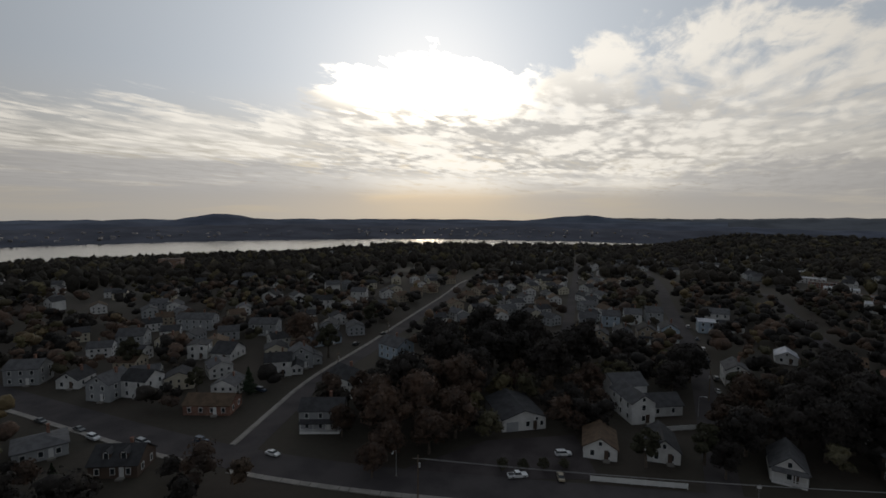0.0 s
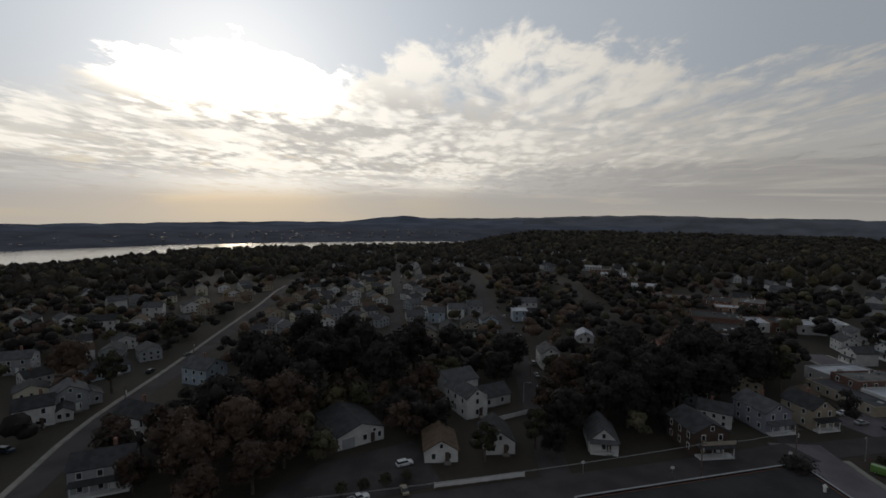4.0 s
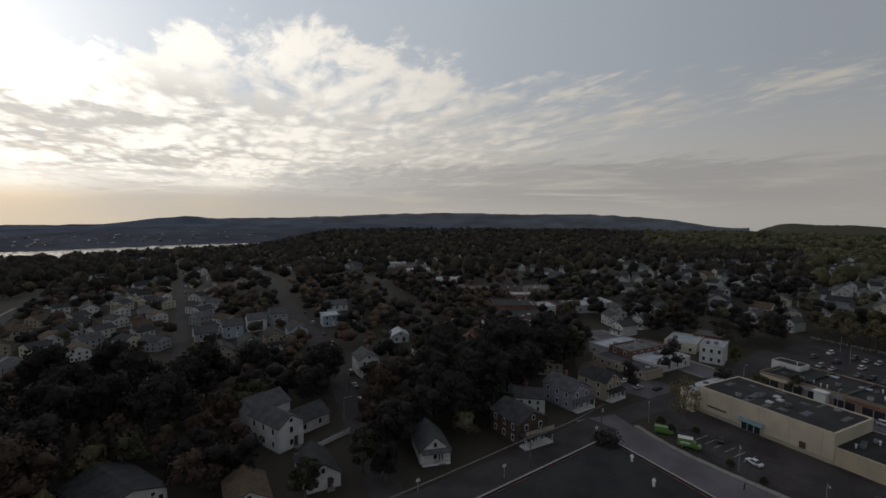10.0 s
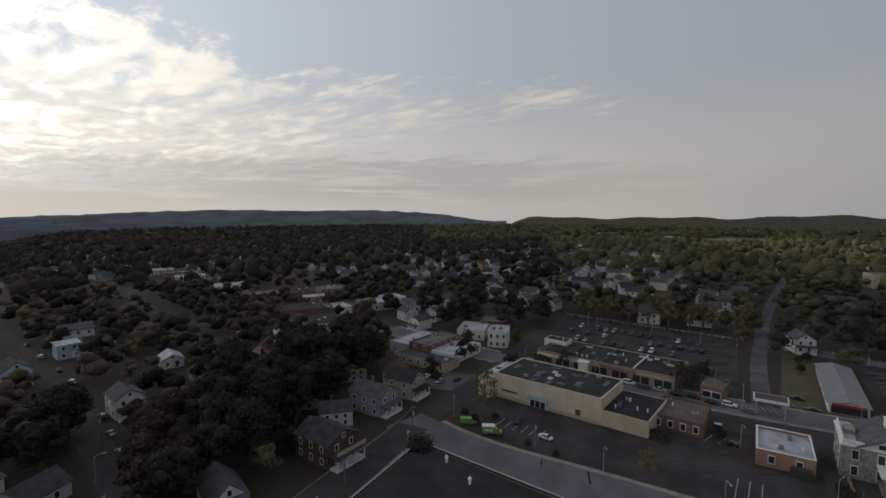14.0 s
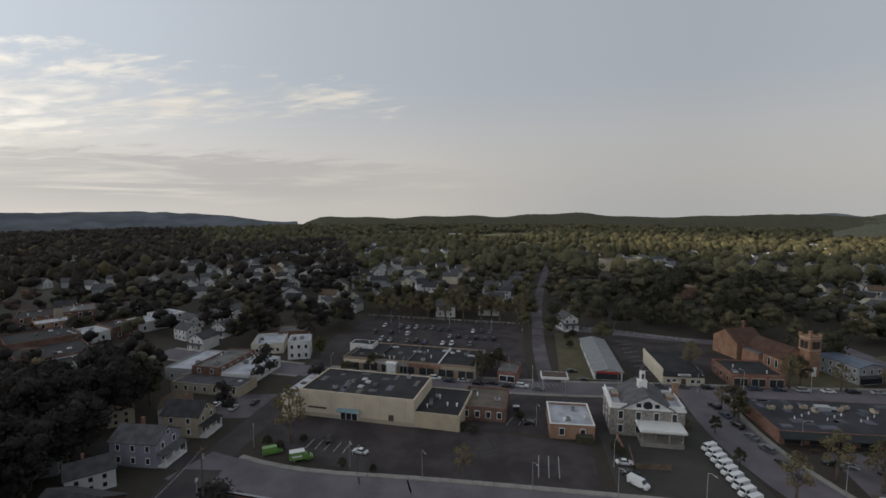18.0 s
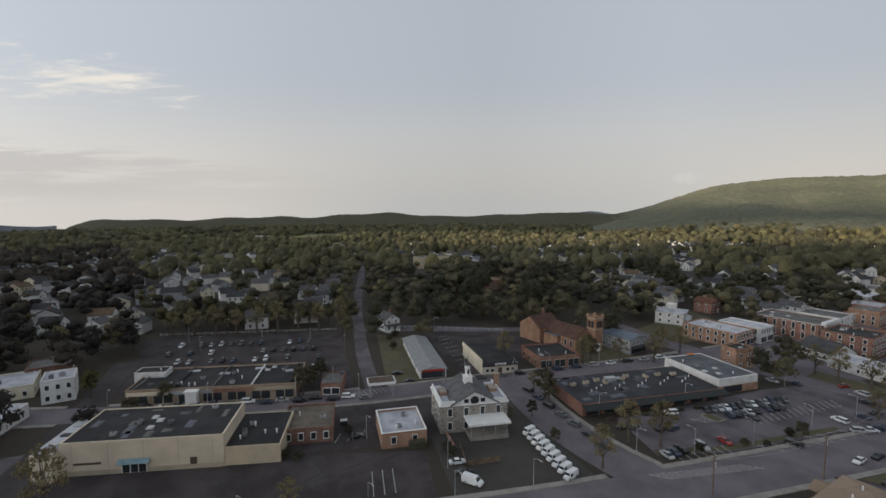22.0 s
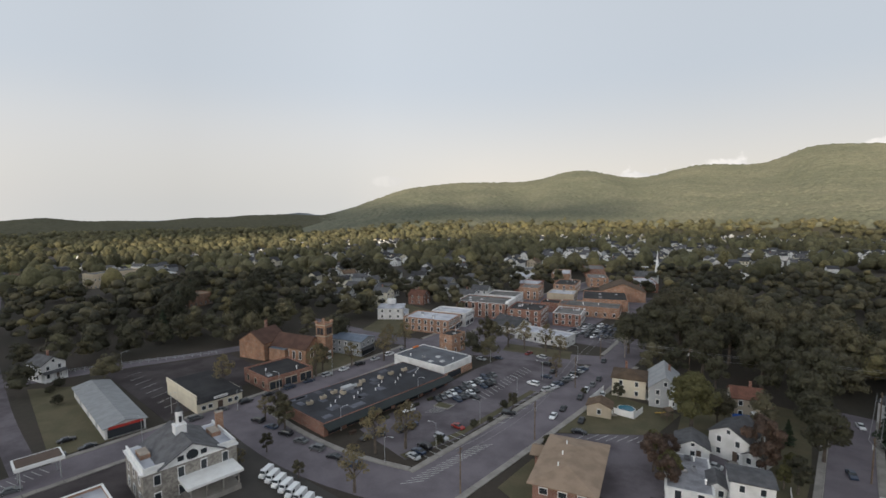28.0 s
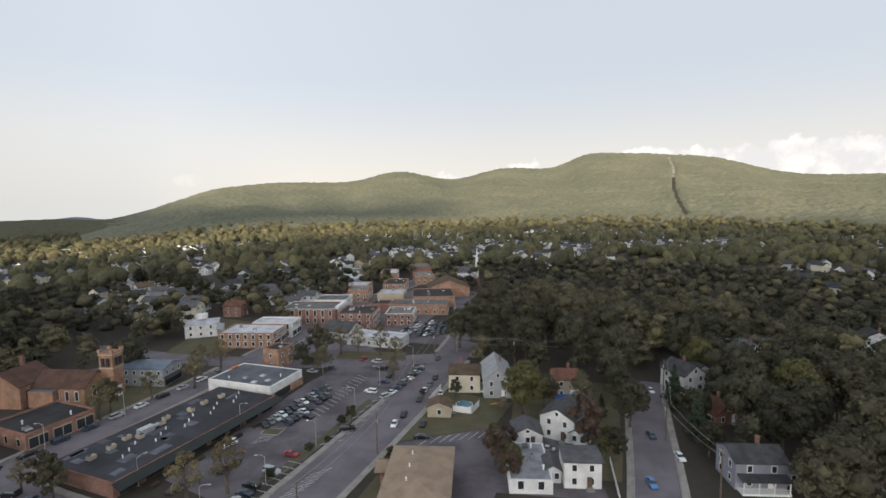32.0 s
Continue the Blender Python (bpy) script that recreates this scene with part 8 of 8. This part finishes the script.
sgn = thing("office_sign", 65.5, -57.8, 262, "small white upright sign on the lawn", "sign")
part("sign_board", MB().box(0, 0, 0.5, 1.0, 0.16, 1.5), TRIM, sgn)
part("sign_bars", MB().box(0, -0.1, 1.5, 0.7, 0.03, 0.15).box(0, -0.1, 1.15, 0.7, 0.03, 0.15), DARKMETAL, sgn)
part("post", MB().box(0, 0, 0, 0.2, 0.12, 0.5), WOOD, sgn)
isl = thing("traffic_island", 95.0, -68.0, 180, "small grass island with a kerb in the car park", "island")
part("kerb", MB().prism([(-2.2, -1.5), (2.2, -1.2), (2.0, 1.6), (-2.0, 1.4)], 0, 0.17), CONCRETE, isl)
part("grass", MB().prism([(-1.9, -1.2), (1.9, -0.95), (1.7, 1.3), (-1.7, 1.1)], 0.17, 0.24), GRASS, isl)
for bx, by in ((112.6, -2.8), (126.5, 9.4)):
    bin_ = thing("waste_container", bx, by, 280, "small dark steel waste container", "container")
    part("bin", MB().box(0, 0, 0.1, 1.4, 1.0, 1.1), DARKMETAL, bin_)
    part("lid", MB().box(0, 0, 1.2, 1.5, 1.1, 0.1), STEEL, bin_)

# ---- woods and street trees that nobody could count ----
def inside(px, py, poly):
    hit = np.zeros(len(px), bool)
    for (x0, y0), (x1, y1) in zip(poly, poly[1:] + poly[:1]):
        c = ((y0 > py) != (y1 > py)) & (px < (x1 - x0) * (py - y0) / (y1 - y0 + 1e-9) + x0)
        hit ^= c
    return hit


def free_ground(px, py, margin):
    """Where nothing stands and no road runs."""
    ok = np.ones(len(px), bool)
    for line, w in ROADS:
        for p in line:
            ok &= (px - p.x) ** 2 + (py - p.y) ** 2 > (w + margin) ** 2
    for poly in LOTS:
        ok &= ~inside(px, py, poly)
    for x, y, r in FOOT + PLANTED:
        ok &= (px - x) ** 2 + (py - y) ** 2 > (r + 0.6 * margin) ** 2
    return ok


def scatter(rng, r0, r1, step, a0=-62, a1=228):
    n = int((r1 * r1 - r0 * r0) * radians(a1 - a0) / 2 / step**2)
    r = np.sqrt(rng.uniform(r0 * r0, r1 * r1, n))
    a = np.radians(rng.uniform(a0, a1, n))
    return 20 + r * np.sin(a), 15 + r * np.cos(a), r, np.degrees(a)


def woods(name, rng, x, y, h, r, leaves, size, colour, label, lobes=1, fine=2):
    """Crowns of many trees in one mesh: uneven masses of foliage with leaf sprays round them."""
    n = len(x)
    if not n:
        return
    z = land_height(x, y)
    hh, rr = h * rng.uniform(0.62, 1.3, n), r * rng.uniform(0.65, 1.25, n)
    if lobes == 1:
        rows = np.stack([x, y, z + hh * 0.52, rr, hh * 0.5], 1)
    else:
        turn = rng.uniform(0, 6.28, (n, 1)) + np.arange(lobes)[None] * 2.4
        f = (np.arange(lobes)[None] + rng.uniform(0.2, 0.8, (n, lobes))) / lobes
        off = rr[:, None] * (0.62 - 0.4 * f) * rng.uniform(0.7, 1.1, (n, lobes))
        size_of = rr[:, None] * rng.uniform(0.45, 0.66, (n, lobes))
        rows = np.stack([x[:, None] + off * np.cos(turn), y[:, None] + off * np.sin(turn), (z[:, None] + hh[:, None] * (0.34 + 0.48 * f)), size_of, size_of * 0.86], 2).reshape(-1, 5)
    core = rows.copy()
    core[:, 3:] *= 0.76 if leaves > 150 else 0.96
    mass = lobe_points(rng, core, fine)
    pick = np.repeat(np.arange(len(rows)), max(1, leaves // lobes))
    lb = rows[pick]
    m = len(lb)
    v = rng.normal(size=(m, 3))
    v[:, 2] = np.abs(v[:, 2]) - 0.3
    v /= np.linalg.norm(v, axis=1)[:, None]
    c = lb[:, :3] + v * np.stack([lb[:, 3], lb[:, 3], lb[:, 4]], 1) * rng.uniform(0.8, 1.16, (m, 1))
    nrm = v * 0.8 + rng.normal(size=(m, 3)) * 0.35 + np.array([0, 0, 0.2])
    nrm /= np.linalg.norm(nrm, axis=1)[:, None]
    a = np.cross(nrm, rng.normal(size=(m, 3)))
    a /= np.linalg.norm(a, axis=1)[:, None] + 1e-9
    b = np.cross(nrm, a)
    s = size * rng.uniform(0.6, 1.3, (m, 1))
    q = np.stack([c - a * s * 1.2 - b * s * 0.8, c + a * s * 1.3 - b * s * 0.5, c - a * s * 0.1 + b * s * 1.3], 1)
    own = (rng.normal(size=n) * 0.2).clip(-0.42, 0.45)
    tone = np.concatenate([np.repeat(own, mass.shape[1] * lobes), np.repeat(np.repeat(own, lobes)[pick], 3)])
    solid(name, foliage(name, mass, q, LEAF[colour], tone), None, label, "woods", kind="stuff")


def far_mat(name, c1, c2):
    return mat(name, c1, 0.9, 0.8, 0.006, 0.42, 1.0, deep=2.5, col2=c2, rand=0, world=True, island=0.14, trans=0.08)


# seen against the light, the western woods carry their shade in the colour
LEAF["farwest"] = far_mat("far_backlit_leaves", (0.042, 0.037, 0.029), (0.05, 0.04, 0.032))
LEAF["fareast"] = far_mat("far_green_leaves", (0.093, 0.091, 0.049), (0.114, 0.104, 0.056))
# distance haze is put into the mountain's leaf colour, paler and greyer
LEAF["slope"] = mat("hazed_mountain_leaves", (0.116, 0.122, 0.088), 0.95, 0.55, 0.004, 0.09, 0, col2=(0.143, 0.143, 0.104), rand=0, world=True, spec=0.1)

FIELDS = [(749, -88, 45), (857, -296, 55), (636, -135, 33), (548, -221, 28), (1203, -134, 120), (1434, 30, 145), (1060, -323, 70), (900, -180, 55), (549, 8, 26), (1320, -230, 85)]


def off_meadows(x, y):
    """Places outside the meadows and the open ground before them."""
    ok = np.ones(len(x), bool)
    for fx, fy, fr in FIELDS:
        far = math.hypot(fx - 20, fy - 15)
        for k in range(3 if fr < 60 else 1):
            cx, cy = fx + (20 - fx) / far * fr * 0.8 * k, fy + (15 - fy) / far * fr * 0.8 * k
            ok &= (x - cx) ** 2 + (y - cy) ** 2 > (fr * (0.8 - 0.15 * k)) ** 2
    return ok


rng = np.random.default_rng(5)
# gaps between the houses of the town
x, y, r, a = scatter(rng, 60, 330, 6.2)
ok = free_ground(x, y, 2.2) & (r > 85)
dense = np.array([noise.noise(Vector((u * 0.02, w * 0.02, 3))) for u, w in zip(x, y)])
grove = inside(x, y, [(58, -126), (64, -195), (56, -330), (-130, -330), (-90, -120), (-20, -132), (30, -124)])
grove |= inside(x, y, [(-14, 112), (10, 112), (44, 120), (44, 170), (10, 200), (-10, 180), (-20, 140)])
ok &= (dense > -0.22) | grove | (rng.uniform(size=len(x)) < 0.3)
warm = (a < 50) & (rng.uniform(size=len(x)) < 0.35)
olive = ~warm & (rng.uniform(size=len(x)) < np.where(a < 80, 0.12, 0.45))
# below 80 degrees trees stand against the sun and get the shaded leaf colour
for name, sel, colour, label in (("town_trees", ok & warm, "rust", "rusty early autumn trees between houses"), ("town_trees", ok & olive, "olive", "olive green trees between houses"), ("town_trees", ok & ~warm & ~olive & (a >= 80), "green", "dark green trees between houses"), ("town_trees", ok & ~warm & ~olive & (a < 80), "dark", "trees crowding between houses, leaves darkened as if backlit")):
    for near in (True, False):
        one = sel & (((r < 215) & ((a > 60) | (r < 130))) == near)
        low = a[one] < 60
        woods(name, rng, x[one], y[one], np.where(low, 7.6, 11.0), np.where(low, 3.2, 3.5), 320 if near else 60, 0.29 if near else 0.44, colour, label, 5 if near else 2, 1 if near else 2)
# the town and woods out to a kilometre
x, y, r, a = scatter(rng, 330, 1000, 13.0)
ok = free_ground(x, y, 2.0)
ok &= off_meadows(x, y)
town = np.array([noise.noise(Vector((u * 0.008, w * 0.008, 9))) for u, w in zip(x, y)])
ok &= (town > -0.05) | (rng.uniform(size=len(x)) < 0.45)
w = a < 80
woods("far_woods", rng, x[ok & w], y[ok & w], 10.5, 4.8, 14, 0.95, "farwest", "trees covering the town towards the river, darkened as if backlit", fine=1)
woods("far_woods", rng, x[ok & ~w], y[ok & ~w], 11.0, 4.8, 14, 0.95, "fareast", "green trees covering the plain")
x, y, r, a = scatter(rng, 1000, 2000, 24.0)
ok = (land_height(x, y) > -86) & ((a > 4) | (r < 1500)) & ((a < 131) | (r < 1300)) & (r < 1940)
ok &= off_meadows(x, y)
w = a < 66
woods("far_woods", rng, x[ok & w], y[ok & w], 13, 8, 8, 2.0, "farwest", "woods along the river, leaf colour darkened as if backlit", fine=1)
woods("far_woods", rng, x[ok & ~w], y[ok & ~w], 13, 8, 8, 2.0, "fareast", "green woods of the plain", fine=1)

def canopy(name, a0, a1, r0, r1, material, label, step=0.21):
    """A closed wood seen from far: a sheet of crowns, each a dome of its own height."""
    na, nr = int((a1 - a0) / step), int((r1 - r0) / 6.0 * 0.19 / step)
    a, r = np.meshgrid(np.radians(np.linspace(a0, a1, na)), np.linspace(r0, r1, nr), indexing="ij")
    x, y = 20 + r * np.sin(a), 15 + r * np.cos(a)
    cell = 13.0
    side = int(7600 / cell)
    jit = rng.uniform(0.1, 0.9, (side, side, 2))
    tall = rng.uniform(5.0, 10.5, (side, side))
    gx, gy = ((x + 3800) / cell), ((y + 3800) / cell)
    ix, iy = np.floor(gx).astype(int), np.floor(gy).astype(int)
    lift = np.zeros_like(x)
    for dx in (-1, 0, 1):
        for dy in (-1, 0, 1):
            jx, jy = np.clip(ix + dx, 0, side - 1), np.clip(iy + dy, 0, side - 1)
            d2 = ((jx + jit[jx, jy, 0] - gx) ** 2 + (jy + jit[jx, jy, 1] - gy) ** 2) / 0.75**2
            lift = np.maximum(lift, tall[jx, jy] * np.sqrt(np.clip(1 - d2, 0, 1)))
    deg = np.degrees(a)
    lift *= ease((r - r0) / 25) * ease((deg - a0) / 4) * ease((a1 - deg) / 4)
    for fx, fy, fr in CLEAR:
        lift *= np.where((x - fx) ** 2 + (y - fy) ** 2 < fr**2, 0.0, 1.0)
    z = land_height(x, y) - 1.0 + 3.5 * ease((r - r0) / 60) * ease((deg - a0) / 4) * ease((a1 - deg) / 4) + lift
    me = bpy.data.meshes.new(name)
    v = np.stack([x, y, z], 2).reshape(-1, 3)
    k = np.arange(na * nr).reshape(na, nr)
    f = np.stack([k[:-1, :-1], k[:-1, 1:], k[1:, 1:], k[1:, :-1]], 2).reshape(-1, 4)
    me.vertices.add(len(v))
    me.vertices.foreach_set("co", v.astype(np.float32).reshape(-1))
    me.loops.add(4 * len(f))
    me.loops.foreach_set("vertex_index", f.astype(np.int32).reshape(-1))
    me.polygons.add(len(f))
    me.polygons.foreach_set("loop_start", np.arange(0, 4 * len(f), 4, dtype=np.int32))
    me.polygons.foreach_set("use_smooth", np.ones(len(f), bool))
    me.materials.append(material)
    me.update(calc_edges=True)
    solid(name, me, None, label, "woods", kind="stuff")


CLEAR = [(p.x, p.y, 8.0) for p in along(TRACK, 9.0)]
# the far plain's leaf colour has bluish haze mixed in
canopy("plain_woods", 70, 138, 1900, 3430, mat("hazed_plain_leaves", (0.08, 0.078, 0.052), 0.95, 0.3, 0.004, 0.06, 0, col2=(0.09, 0.085, 0.055), rand=0, world=True, spec=0.1), "dark green woods on the far plain", 0.26)
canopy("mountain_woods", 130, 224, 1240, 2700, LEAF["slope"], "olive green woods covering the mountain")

# the town across the river, too far to count
mb = MB()
rnd = random.Random(3)
for k in range(170):
    a = radians(rnd.uniform(-48, 24))
    r = rnd.uniform(2070, 2330)
    hx, hy = 20 + r * math.sin(a), 15 + r * math.cos(a)
    z = -94 + 25 * (r - 1920) / 320
    mb.box(hx, hy, z - 3, rnd.uniform(6, 16), rnd.uniform(5, 8), rnd.uniform(5, 8), rot=rnd.uniform(0, 90))
solid("far_town", mb, mat("far_pale_walls", (0.26, 0.25, 0.26), 0.8, 0.2, 0.01, 0.1, 0, rand=0, island=0.6), "pale buildings of a town across the river", "town", kind="stuff")

# the patterns that the copies were taken from
for src in [*TREES.values(), *CARS.values(), LAMP, POLE]:
    for o in [*src.children_recursive, src]:
        bpy.data.objects.remove(o)
